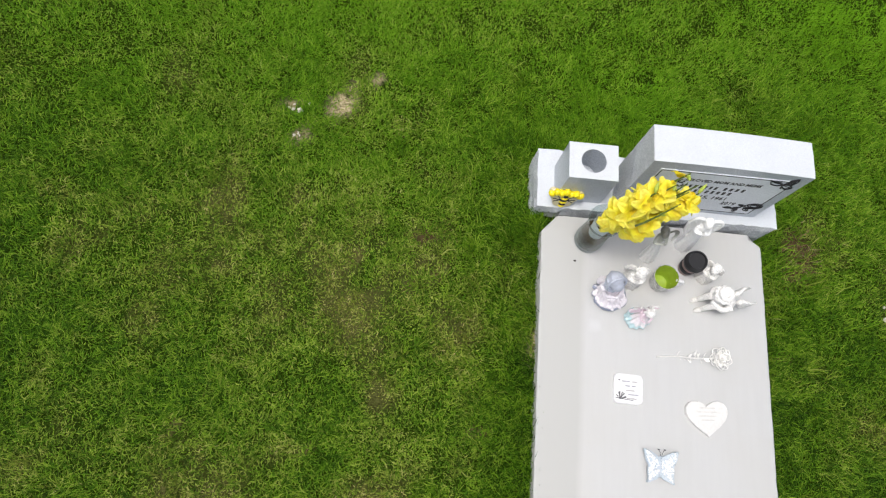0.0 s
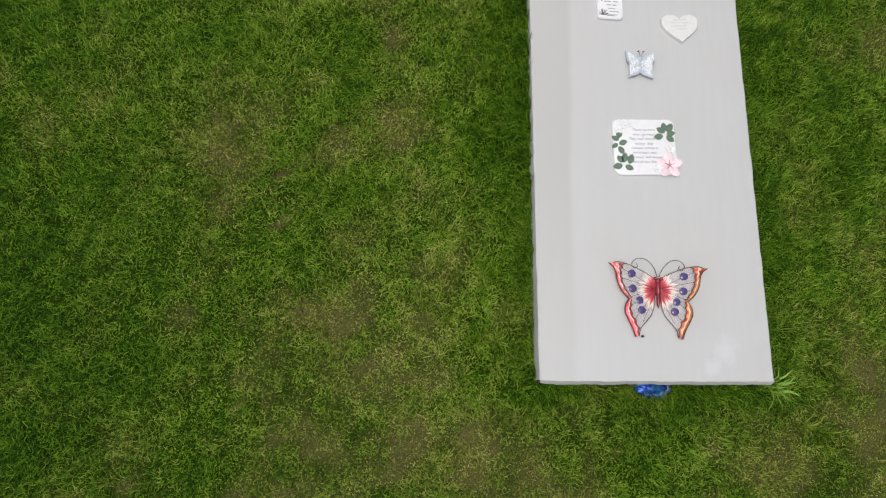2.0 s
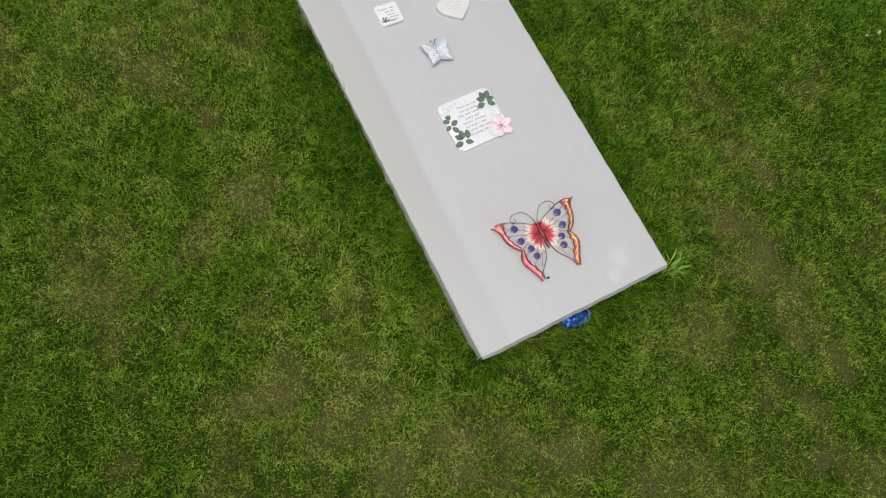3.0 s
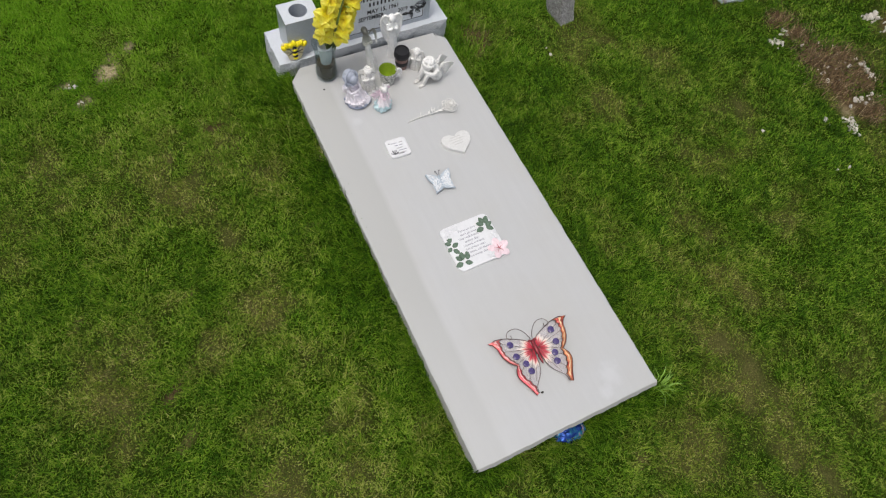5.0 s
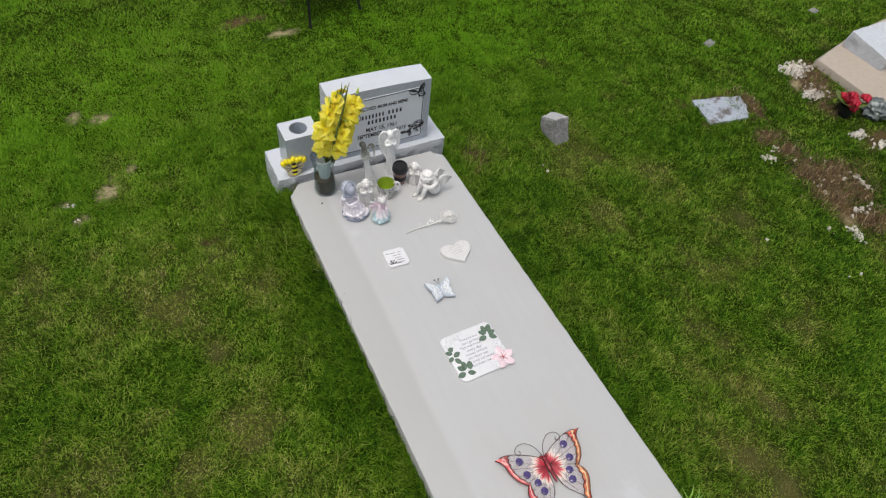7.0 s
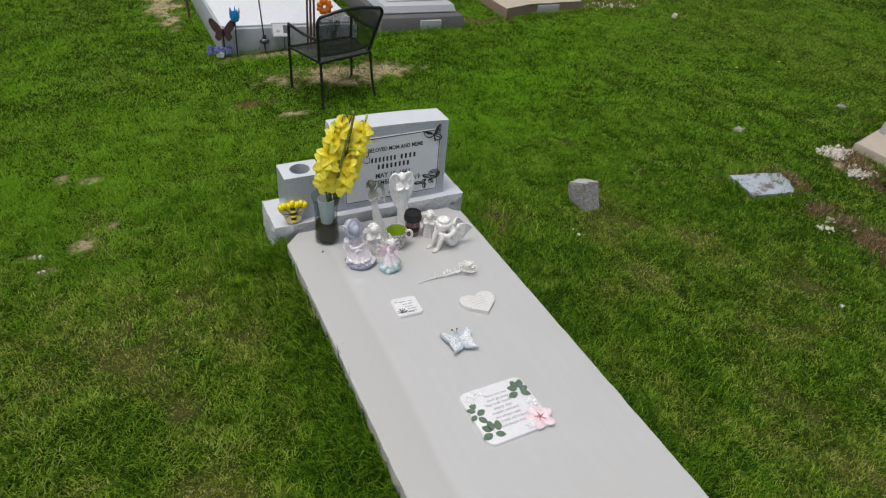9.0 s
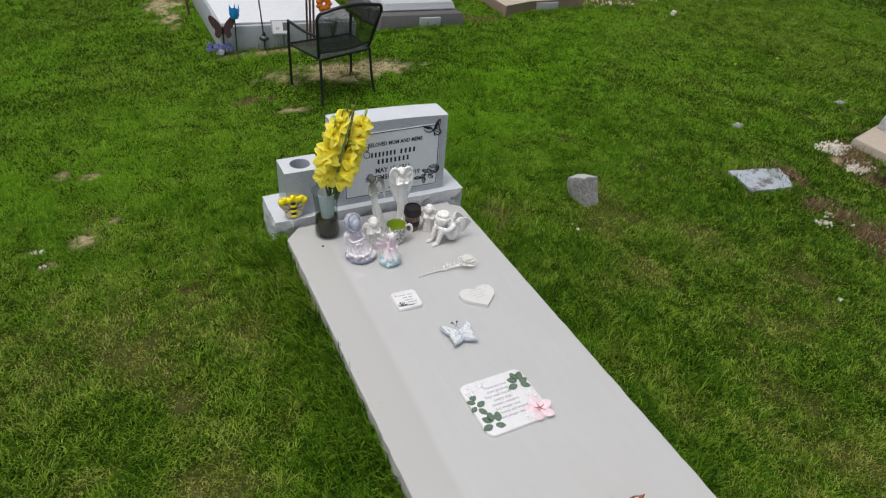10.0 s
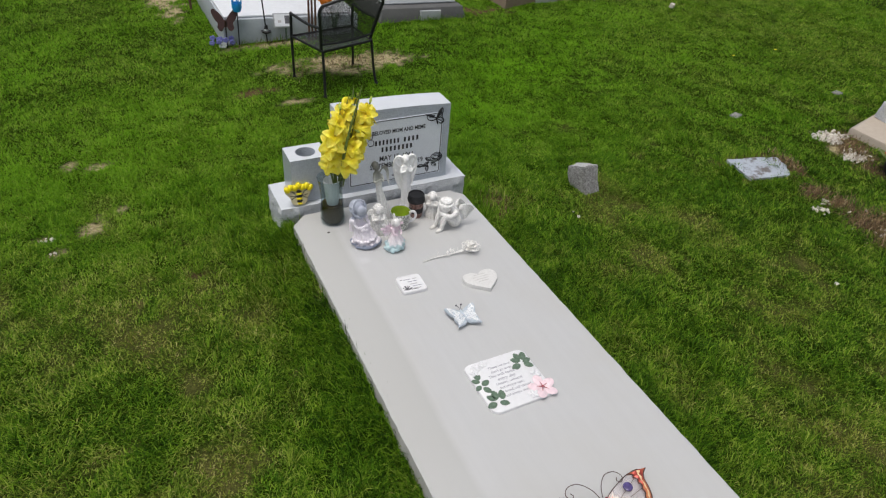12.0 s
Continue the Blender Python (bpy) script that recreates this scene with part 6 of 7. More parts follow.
    ell(bm, (0, 0.040, 0.022), (0.011, 0.014, 0.010))
    ell(bm, (0, 0.008, 0.022), (0.012, 0.034, 0.011))
    ell(bm, (0, -0.040, 0.020), (0.007, 0.036, 0.008))
    for s in (-1, 1):
        ell(bm, (s * 0.014, 0.050, 0.024), (0.008, 0.008, 0.007), u=10, v=8)
    part("body", bm, BODY_RED, b)
    for s in (-1, 1):
        bm = bmesh.new()
        line = [(s * 0.004, 0.056, 0.022), (s * 0.020, 0.095, 0.030), (s * 0.055, 0.128, 0.034), (s * 0.096, 0.130, 0.032), (s * 0.116, 0.108, 0.028), (s * 0.104, 0.090, 0.026), (s * 0.090, 0.098, 0.026), (s * 0.096, 0.110, 0.026)]
        tube(bm, smooth_line(line, 6), 0.0015, 6)
        part("antenna", bm, WIRE, b, "thin curled wire antenna")


def red_metal(name, stops):
    m, t, b = mat(name, (0.5, 0.08, 0.08), 0.30, 0.35)
    v = coords(t)
    a, c = noise_tex(t, v, 16, 3, 0.55), noise_tex(t, v, 55, 4, 0.6)
    col = ramp(t, a, stops)
    col = mix(t, ramp(t, c, [(0.50, (0, 0, 0)), (0.72, (0.45, 0.45, 0.45))]), col, (0.24, 0.035, 0.035))
    t.links.new(col, b.inputs["Base Color"])
    bump(t, b, c, 0.35, 0.004)
    return m


def wing_glass():
    """Clear glass, painted red and cream in streaks next to the body."""
    m, t, b = mat("painted_wing_glass", (0.6, 0.58, 0.58), 0.2)
    sep = t.nodes.new("ShaderNodeSeparateXYZ")
    t.links.new(coords(t), sep.inputs[0])
    side = t.nodes.new("ShaderNodeMath")
    side.operation = "ABSOLUTE"
    t.links.new(sep.outputs[0], side.inputs[0])
    flat = t.nodes.new("ShaderNodeCombineXYZ")
    t.links.new(side.outputs[0], flat.inputs[0])
    t.links.new(sep.outputs[1], flat.inputs[1])
    off = node(t, "ShaderNodeVectorMath")
    off.operation = "SUBTRACT"
    off.inputs[1].default_value = (0.004, 0.002, 0)
    t.links.new(flat.outputs[0], off.inputs[0])
    far = t.nodes.new("ShaderNodeVectorMath")
    far.operation = "LENGTH"
    t.links.new(off.outputs[0], far.inputs[0])
    way = t.nodes.new("ShaderNodeVectorMath")
    way.operation = "NORMALIZE"
    t.links.new(off.outputs[0], way.inputs[0])
    streak = noise_tex(t, way.outputs[0], 7.0, 2, 0.5)
    reach = t.nodes.new("ShaderNodeMath")
    reach.operation = "MULTIPLY_ADD"
    reach.inputs[1].default_value = -0.10
    t.links.new(streak, reach.inputs[0])
    t.links.new(far.outputs["Value"], reach.inputs[2])
    shift = t.nodes.new("ShaderNodeMath")
    shift.inputs[1].default_value = 0.05
    t.links.new(reach.outputs[0], shift.inputs[0])
    r = shift.outputs[0]
    paint = ramp(t, r, [(0.030, (0.50, 0.030, 0.055)), (0.044, (0.64, 0.11, 0.13)), (0.053, (0.80, 0.44, 0.40)), (0.062, (0.88, 0.80, 0.70)), (0.090, (0.80, 0.70, 0.73))])
    t.links.new(paint, b.inputs["Base Color"])
    t.links.new(ramp(t, r, [(0.050, (0.95, 0.95, 0.95)), (0.068, (0.72, 0.72, 0.72)), (0.088, (0.13, 0.13, 0.13))]), b.inputs["Alpha"])
    return m


BODY_RED = plain("dark_red_enamel", (0.26, 0.035, 0.045), 0.3, 0.4, vary=0.4, scale=80)
RED_METAL = red_metal("enamelled_crimson", [(0.28, (0.33, 0.022, 0.040)), (0.46, (0.52, 0.060, 0.080)), (0.62, (0.62, 0.16, 0.15)), (0.80, (0.30, 0.030, 0.040))])
# right wing's border: coppery reflections put into the enamel's colour
RED_METAL_REFLECT = red_metal("enamelled_red_reflecting", [(0.28, (0.26, 0.035, 0.030)), (0.44, (0.46, 0.075, 0.050)), (0.58, (0.62, 0.24, 0.10)), (0.72, (0.50, 0.13, 0.06)), (0.84, (0.14, 0.04, 0.03))])
WIRE = plain("dark_copper_wire", (0.10, 0.06, 0.05), 0.4, 0.6)
WING_GLASS = wing_glass()
BLUE_GLASS = plain("violet_blue_glass", (0.080, 0.060, 0.185), 0.10, vary=0.55, scale=110, relief=0.2)
PINK_HIGHLIGHT = plain("pink_highlight_enamel", (0.80, 0.44, 0.42), 0.2, vary=0.2, scale=90)
GOLD_HIGHLIGHT = plain("cream_highlight_enamel", (0.84, 0.58, 0.34), 0.2, vary=0.25, scale=90)




def build_foil():
    """Crumpled blue ornament half under the foot of the slab."""
    bm = bmesh.new()
    bmesh.ops.create_icosphere(bm, subdivisions=4, radius=1.0)
    for v in bm.verts:
        n = noise.noise(v.co * 2.4) * 0.22 + noise.noise(v.co * 6) * 0.10
        v.co = Vector((v.co.x * 0.082 * (1 + n), v.co.y * 0.046 * (1 + n), v.co.z * 0.032 * (1 + n)))
    ob = part("blue_ornament", bm, BLUE_FOIL)
    ob.matrix_world = pose(0.020, -0.030, gzf(0, -0.05) + 0.034, 8, 4, -6)
    tagged(ob, "crumpled shiny blue and teal ornament tucked under the slab", "ornament")


def blue_foil():
    m, t, b = mat("iridescent_blue_foil", (0.03, 0.08, 0.3), 0.2, 0.6)
    v = coords(t)
    c = ramp(t, noise_tex(t, v, 26, 4), [(0.32, (0.010, 0.015, 0.12)), (0.48, (0.02, 0.07, 0.32)), (0.58, (0.04, 0.26, 0.32)), (0.66, (0.50, 0.22, 0.40)), (0.72, (0.7, 0.75, 0.8))])
    t.links.new(c, b.inputs["Base Color"])
    bump(t, b, noise_tex(t, v, 45, 4), 0.7, 0.006)
    return m


BLUE_FOIL = blue_foil()


# ---- the graves behind and beside ----
def mesh_screen(name):
    """Expanded metal: fine holes through black paint."""
    m, t, b = mat(name, (0.02, 0.02, 0.022), 0.5, 0.2)
    v = coords(t)
    w = node(t, "ShaderNodeTexVoronoi", Scale=330.0)
    w.feature = "DISTANCE_TO_EDGE"
    t.links.new(v, w.inputs["Vector"])
    a = ramp(t, w.outputs["Distance"], [(0.15, (1, 1, 1)), (0.20, (0.0, 0.0, 0.0))])
    t.links.new(a, b.inputs["Alpha"])
    return m


SCREEN = mesh_screen("expanded_metal")
WHITE_TOP = concrete("white_painted_concrete", (0.64, 0.66, 0.69), 0.5)
GREY_FACE = concrete("grey_painted_concrete", (0.38, 0.41, 0.45), 0.6)
DARK_VAULT = concrete("dark_weathered_concrete", (0.10, 0.10, 0.10), 0.85, relief=0.6)
TAN = concrete("tan_concrete", (0.42, 0.362, 0.297), 0.8, relief=0.5)
TAN_DARK = concrete("tan_concrete_stained", (0.22, 0.165, 0.12), 0.9, relief=0.7)
RUST = plain("rusty_brown", (0.11, 0.055, 0.035), 0.7, vary=0.35)
BROWN_WING = plain("dark_brown_metal", (0.045, 0.018, 0.014), 0.45, 0.3, vary=0.4)
TULIP_BLUE = plain("bright_blue_paint", (0.02, 0.32, 0.72), 0.35)
ORANGE = plain("orange_paint", (0.85, 0.21, 0.02), 0.4)
VIOLET = plain("violet_petals", (0.20, 0.20, 0.55), 0.6, vary=0.4)
RED_CLOTH = plain("red_cloth_petals", (0.43, 0.007, 0.030), 0.6, vary=0.35, scale=40)
FOIL = plain("silver_wrapping", (0.20, 0.23, 0.22), 0.4, 0.4, vary=0.35, scale=30, relief=0.5)
WHITE_STONE = plain("white_gravel", (0.60, 0.56, 0.49), 0.8, vary=0.2, scale=50)
PALE_GRANITE = granite("pale_granite", (0.56, 0.60, 0.64), (0.38, 0.40, 0.44), (0.74, 0.77, 0.80), 0.5)
ROUGH_GREY = granite("rough_grey_stone", (0.25, 0.245, 0.24), (0.13, 0.125, 0.12), (0.42, 0.41, 0.40), 0.85, relief=0.9, spread=2.0)


def build_chair():
    c = thing("patio_chair", (0, 0, 0), "black wrought iron patio armchair with mesh seat and barrel back", "chair")
    nl, nr = Vector((0.292, 4.271, 0.0)), Vector((0.758, 4.387, 0.0))
    fl, fr = Vector((0.183, 4.753, 0.0)), Vector((0.716, 4.825, 0.0))
    for p in (nl, nr, fl, fr):
        p.z = gzf(p.x, p.y)
    seat_z, lean = 0.345, Vector((-0.052, 0.0, 0))
    up = lambda p, h, ox=0.0, oy=0.0: (p.x + ox + lean.x * h, p.y + oy + lean.y * h, p.z + h)
    for p, ox, oy, bow in ((nl, 0.012, 0.045, 0.02), (nr, -0.02, 0.045, -0.02), (fl, 0.0, -0.01, 0.0), (fr, 0.0, -0.01, 0.0)):
        bm = bmesh.new()
        tube(bm, smooth_line([up(p, 0.0), up(p, 0.12, ox * 0.55, oy * 0.5), up(p, seat_z + 0.01, ox, oy)], 6), 0.0105, 8)
        part("leg", bm, BLACK_IRON, c)
        bm = bmesh.new()
        lathe(bm, [(0, -0.004), (0.015, -0.004), (0.015, 0.014), (0, 0.016)], 10, Matrix.Translation(p))
        part("foot_cap", bm, BLACK_PLASTIC, c)
    a, b, d, e = (Vector(up(p, seat_z, ox, oy)) for p, ox, oy in ((nl, 0.012, 0.045), (nr, -0.02, 0.045), (fr, 0, -0.01), (fl, 0, -0.01)))
    # seat: mesh in a rod frame, dished a little
    bm = bmesh.new()
    n = 10
    g = [[bm.verts.new(a.lerp(b, i / n).lerp(e.lerp(d, i / n), j / n) + Vector((0, 0, -0.018 * math.sin(math.pi * i / n) * math.sin(math.pi * j / n)))) for j in range(n + 1)] for i in range(n + 1)]
    for i in range(n):
        for j in range(n):
            bm.faces.new((g[i][j], g[i + 1][j], g[i + 1][j + 1], g[i][j + 1]))
    part("seat", bm, SCREEN, c, "black expanded metal seat")
    bm = bmesh.new()
    tube(bm, [a, b, d, e], 0.010, 8, closed=True)
    part("seat_frame", bm, BLACK_IRON, c)
    # barrel back: two posts and a bowed top rail
    back_h = 0.33
    def back(u, h):
        p = a.lerp(b, u)
        bow = math.sin(math.pi * u)
        return p + Vector((0.05 * (u - 0.5) * h / back_h + 0.07 * u * u * h / back_h, -0.035 * h / back_h - 0.055 * bow + 0.035, h + 0.055 * bow * (h / back_h)))
    bm = bmesh.new()
    rail = [back(0, h) for h in np.linspace(0, back_h * 0.9, 6)] + [back(u, back_h) for u in np.linspace(0.05, 0.95, 12)] + [back(1, h) for h in np.linspace(back_h * 0.9, 0, 6)]
    tube(bm, smooth_line(rail, 3), 0.0125, 8)
    part("back_frame", bm, BLACK_IRON, c)
    bm = bmesh.new()
    tube(bm, [back(u, 0.045) for u in np.linspace(0, 1, 12)], 0.0085, 8)
    part("back_rail", bm, BLACK_IRON, c)
    bm = bmesh.new()
    g = [[bm.verts.new(back(i / 14, 0.045 + (back_h - 0.05) * j / 8)) for j in range(9)] for i in range(15)]
    for i in range(14):
        for j in range(8):
            bm.faces.new((g[i][j], g[i + 1][j], g[i + 1][j + 1], g[i][j + 1]))
    part("backrest", bm, SCREEN, c, "black expanded metal back")
    # arms sweep down from the back and over to the front legs
    for u, f, front in ((0.0, e, fl), (1.0, d, fr)):
        s = back(u, back_h * 0.52)
        bm = bmesh.new()
        mid = s.lerp(f + Vector((0, 0, 0.16)), 0.45)
        line = [s, mid + Vector((0, 0, -0.005)), f + Vector((0, -0.05, 0.185)), f + Vector((0, -0.005, 0.165)), f + Vector((0, 0.0, 0.0))]
        tube(bm, smooth_line(line, 7), 0.0115, 8)
        part("arm", bm, BLACK_IRON, c)


def slab_box(name, x0, x1, y0, y1, z0, z1, m, parent, label="", bevel=0.012, slope=0.0):
    bm = bmesh.new()
    box(bm, ((x0 + x1) / 2, (y0 + y1) / 2, (z0 + z1) / 2), (x1 - x0, y1 - y0, z1 - z0), bevel, 2)
    if slope:
        for v in bm.verts:
            if v.co.z > (z0 + z1) / 2:
                cx, cy = (x0 + x1) / 2, (y0 + y1) / 2
                v.co.x += -slope if v.co.x > cx else slope
                v.co.y += -slope if v.co.y > cy else slope
    return part(name, bm, m, parent, label)


def build_white_grave():
    g = thing("white_grave", (0, 0, 0), "raised grave with grey painted sides and a white top", "grave", rz=0)
    slab_box("wall", -0.200, 1.06, 5.650, 8.40, -0.18, 0.130, GREY_FACE, g, "grey painted concrete side", 0.010)
    slab_box("top", -0.185, 1.045, 5.685, 8.36, 0.1305, 0.152, WHITE_TOP, g, "smooth white painted top", 0.010)


def build_vault():
    g = thing("concrete_vault", (0, 0, 0), "low dark concrete vault with a pale grey stepped lid", "grave")
    slab_box("base", 1.345, 2.365, 5.800, 8.50, -0.10, 0.110, DARK_VAULT, g, "dark weathered concrete base", 0.03, 0.045)
    slab_box("lid", 1.44, 2.27, 5.95, 8.35, 0.111, 0.190, GREY_LID, g, "pale grey lid", 0.015, 0.02)
    slab_box("lid_top", 1.54, 2.18, 6.10, 8.25, 0.191, 0.235, WHITE_TOP, g, "white raised lid panel", 0.012, 0.01)
    slab_box("front_plate", 1.80, 2.03, 5.795, 5.83, -0.03, 0.085, GREY_PLATE, g, "light grey plate on the front", 0.004)


GREY_LID = concrete("pale_grey_lid", (0.42, 0.44, 0.47), 0.55)
GREY_PLATE = concrete("light_grey_plate", (0.34, 0.36, 0.37), 0.5)


def build_tan_vault():
    g = thing("tan_vault", (0, 0, 0), "tan concrete grave slab with a stained face", "grave")
    bm = bmesh.new()
    prism(bm, [(2.945, 6.02), (3.35, 6.18), (4.115, 6.20), (4.115, 8.6), (2.90, 8.6)], -0.06, 0.105, 0.012, 2)
    bm.normal_update()
    for f in bm.faces:
        f.material_index = 0 if f.normal.z > 0.5 else 1
    part("slab", bm, [TAN, TAN_DARK], g)
    slab_box("front_plate", 3.45, 3.75, 6.165, 6.19, -0.02, 0.085, GREY_PLATE, g, "grey metal plate", 0.003)


def build_garden_ornaments():
    # dark metal winged garden stake with violet blooms at its foot
    b = thing("butterfly_stake", (-0.185, 5.60, gzf(-0.185, 5.60)), "dark brown metal butterfly on a garden stake", "garden ornament", rz=-8)
    bm = bmesh.new()
    tube(bm, [(0, 0, -0.02), (0, 0, 0.24)], 0.006, 6)
    part("stake", bm, BLACK_IRON, b)
    for s in (-1, 1):
        bm = bmesh.new()
        out = smooth_line([(0.004, 0.015), (0.03, 0.07), (0.09, 0.125), (0.112, 0.10), (0.088, 0.035), (0.064, 0.005), (0.070, -0.035), (0.040, -0.065), (0.006, -0.02)], 4, True)
        prism(bm, [(s * x, y) for x, y in out], -0.002, 0.003, 0, 1, pose(0, 0, 0.22, 66, 0, 0))
        part("wing", bm, BROWN_WING, b)
    bm = bmesh.new()
    ell(bm, (0, -0.004, 0.22), (0.010, 0.010, 0.045))
    part("body", bm, BROWN_WING, b)
    p = thing("violet_flowers", (-0.24, 5.58, gzf(-0.24, 5.58)), "small cluster of violet and white artificial flowers", "flowers")
    r = random.Random(2)
    for k in range(12):
        bm = bmesh.new()
        x, y, z = r.uniform(-0.08, 0.10), r.uniform(-0.04, 0.04), r.uniform(0.04, 0.12)
        for q in range(5):
            a = 2 * math.pi * q / 5
            ell(bm, (x + 0.014 * math.cos(a), y + 0.006, z + 0.014 * math.sin(a)), (0.013, 0.006, 0.011), u=8, v=6)
        part("bloom", bm, VIOLET if k % 3 else WHITE_TOP, p)
    bm = bmesh.new()
    tube(bm, [(0, 0, -0.01), (0.01, 0, 0.08)], 0.004, 6)
    part("stem", bm, LEAF_LIGHT, p)
    # bright blue tulip
    t = thing("tulip_stake", (-0.075, 5.615, gzf(-0.075, 5.615)), "bright blue metal tulip on a stake", "garden ornament")
    bm = bmesh.new()
    tube(bm, [(0, 0, -0.02), (0, 0, 0.31)], 0.005, 6)
    part("stake", bm, BLACK_IRON, t)
    bm = bmesh.new()
    lathe(bm, [(0.0, 0.30), (0.030, 0.31), (0.044, 0.345), (0.040, 0.385), (0.036, 0.385), (0.038, 0.345), (0.0, 0.315)], 18)
    part("cup", bm, TULIP_BLUE, t)
    for k in range(5):
        a = 2 * math.pi * k / 5
        bm = bmesh.new()
        tube(bm, [(0.037 * math.cos(a), 0.037 * math.sin(a), 0.37), (0.042 * math.cos(a), 0.042 * math.sin(a), 0.425)], 0.018, 6, 0.002, flat=0.35)
        part("petal", bm, TULIP_BLUE, t)
    # solar lamp on a tall thin rod
    s = thing("solar_lamp", (0.164, 5.62, gzf(0.164, 5.62)), "thin black rod with a small round solar lamp", "garden lamp")
    bm = bmesh.new()
    tube(bm, [(0.015, 0, -0.02), (0.0, 0, 0.20), (-0.05, 0.0, 0.75)], 0.006, 6)
    part("rod", bm, BLACK_IRON, s)
    bm = bmesh.new()
    lathe(bm, [(0, 0.085), (0.020, 0.088), (0.040, 0.10), (0.044, 0.112), (0.020, 0.125), (0.012, 0.16), (0, 0.165)], 20, Matrix.Translation((0.008, 0, 0)))
    part("lamp_head", bm, BLACK_PLASTIC, s)
    bm = bmesh.new()
    ell(bm, (0.004, -0.010, 0.122), (0.026, 0.020, 0.010), u=14, v=8)
    part("lens", bm, FOIL, s, "silvery lens")
    # little framed plate on a stake
    f = thing("grave_sign", (0.323, 5.61, gzf(0.323, 5.61)), "small white framed sign on a short stake", "sign", rz=-4)
    bm = bmesh.new()
    tube(bm, [(0.03, 0.01, -0.02), (0.03, 0.01, 0.16)], 0.007, 6)
    part("stake", bm, GREEN_LEAF, f)
    bm = bmesh.new()
    box(bm, (0, 0, 0.19), (0.17, 0.014, 0.13), 0.004, 1, pose(0, 0, 0.19, -30, 0, 0) @ pose(0, 0, -0.19))
    part("frame", bm, GREY_PLATE, f, "grey frame")
    bm = bmesh.new()
    box(bm, (0, -0.0085, 0.19), (0.145, 0.004, 0.105), 0, 1, pose(0, 0, 0.19, -30, 0, 0) @ pose(0, 0, -0.19))
    part("face", bm, WHITE_TOP, f, "white face")
    for x, z, w, h in ((0.040, 0.195, 0.045, 0.070), (-0.030, 0.180, 0.030, 0.022)):
        bm = bmesh.new()
        box(bm, (x, -0.012, z), (w, 0.002, h), 0, 1, pose(0, 0, 0.19, -30, 0, 0) @ pose(0, 0, -0.19))
        part("printed_shape", bm, INK if w > 0.04 else PALE_INK, f)
    # rusty chime bars
    c = thing("chime_bars", (0.585, 5.56, gzf(0.585, 5.56)), "rusty brown upright bars beside the chair", "garden ornament")
    for k, x in enumerate((-0.030, 0.0, 0.032)):
        bm = bmesh.new()
        tube(bm, [(x, 0, -0.02), (x - 0.012, 0, 0.80)], 0.010, 8)
        part("bar", bm, RUST, c)
    # orange bloom and leafy stems behind the chair
    o = thing("orange_flower", (0.74, 5.56, gzf(0.74, 5.56)), "orange artificial flower with leafy stems", "flowers")
    bm = bmesh.new()
    for k in range(9):
        a = 2 * math.pi * k / 9
        ell(bm, (-0.03 + 0.045 * math.cos(a), 0.0, 0.385 + 0.045 * math.sin(a)), (0.034, 0.014, 0.024), (0, -math.degrees(a), 0), 10, 6)
    part("bloom", bm, ORANGE, o)
    r = random.Random(6)
    for k in range(16):
        a, h = r.uniform(0, 6.3), r.uniform(0.22, 0.42)
        bm = bmesh.new()
        tube(bm, smooth_line([(0.06, 0, 0), (0.06 + 0.03 * math.cos(a), 0.03 * math.sin(a), h * 0.6), (0.06 + 0.09 * math.cos(a), 0.07 * math.sin(a), h)], 5), 0.010, 5, 0.001, flat=0.25)
        part("leaf", bm, GREEN_LEAF, o)
    # a reddish post by the white grave
    bm = bmesh.new()
    tube(bm, [(-0.295, 6.84, -0.16), (-0.31, 6.84, 0.12)], 0.012, 8)
    tagged(part("garden_stake", bm, RUST), "short reddish brown stake beside the white grave", "stake")


def stone_lump(name, size, m, loc, rot, label, category, seed=0, amp=0.12, cuts=5, group="", top=None):
    bm = bmesh.new()
    bmesh.ops.create_cube(bm, size=1.0)
    bmesh.ops.bevel(bm, geom=bm.edges[:], offset=0.03 if top else 0.08, segments=2, affect="EDGES")
    bmesh.ops.subdivide_edges(bm, edges=bm.edges[:], cuts=cuts, use_grid_fill=True)
    for v in bm.verts:
        p = v.co.copy()
        n = noise.noise(p * 2.2 + Vector((seed, 0, 0))) + 0.5 * noise.noise(p * 6 + Vector((0, seed, 0)))
        v.co = Vector((p.x * size[0], p.y * size[1], p.z * size[2])) * (1 + amp * n)
    if top:
        bm.normal_update()
        for f in bm.faces:
            f.material_index = 1 if f.normal.z > 0.8 else 0
    ob = part(name, bm, [m, top] if top else m, angle=35)
    ob.matrix_world = pose(*loc, *rot)
    return tagged(ob, label, category, group)


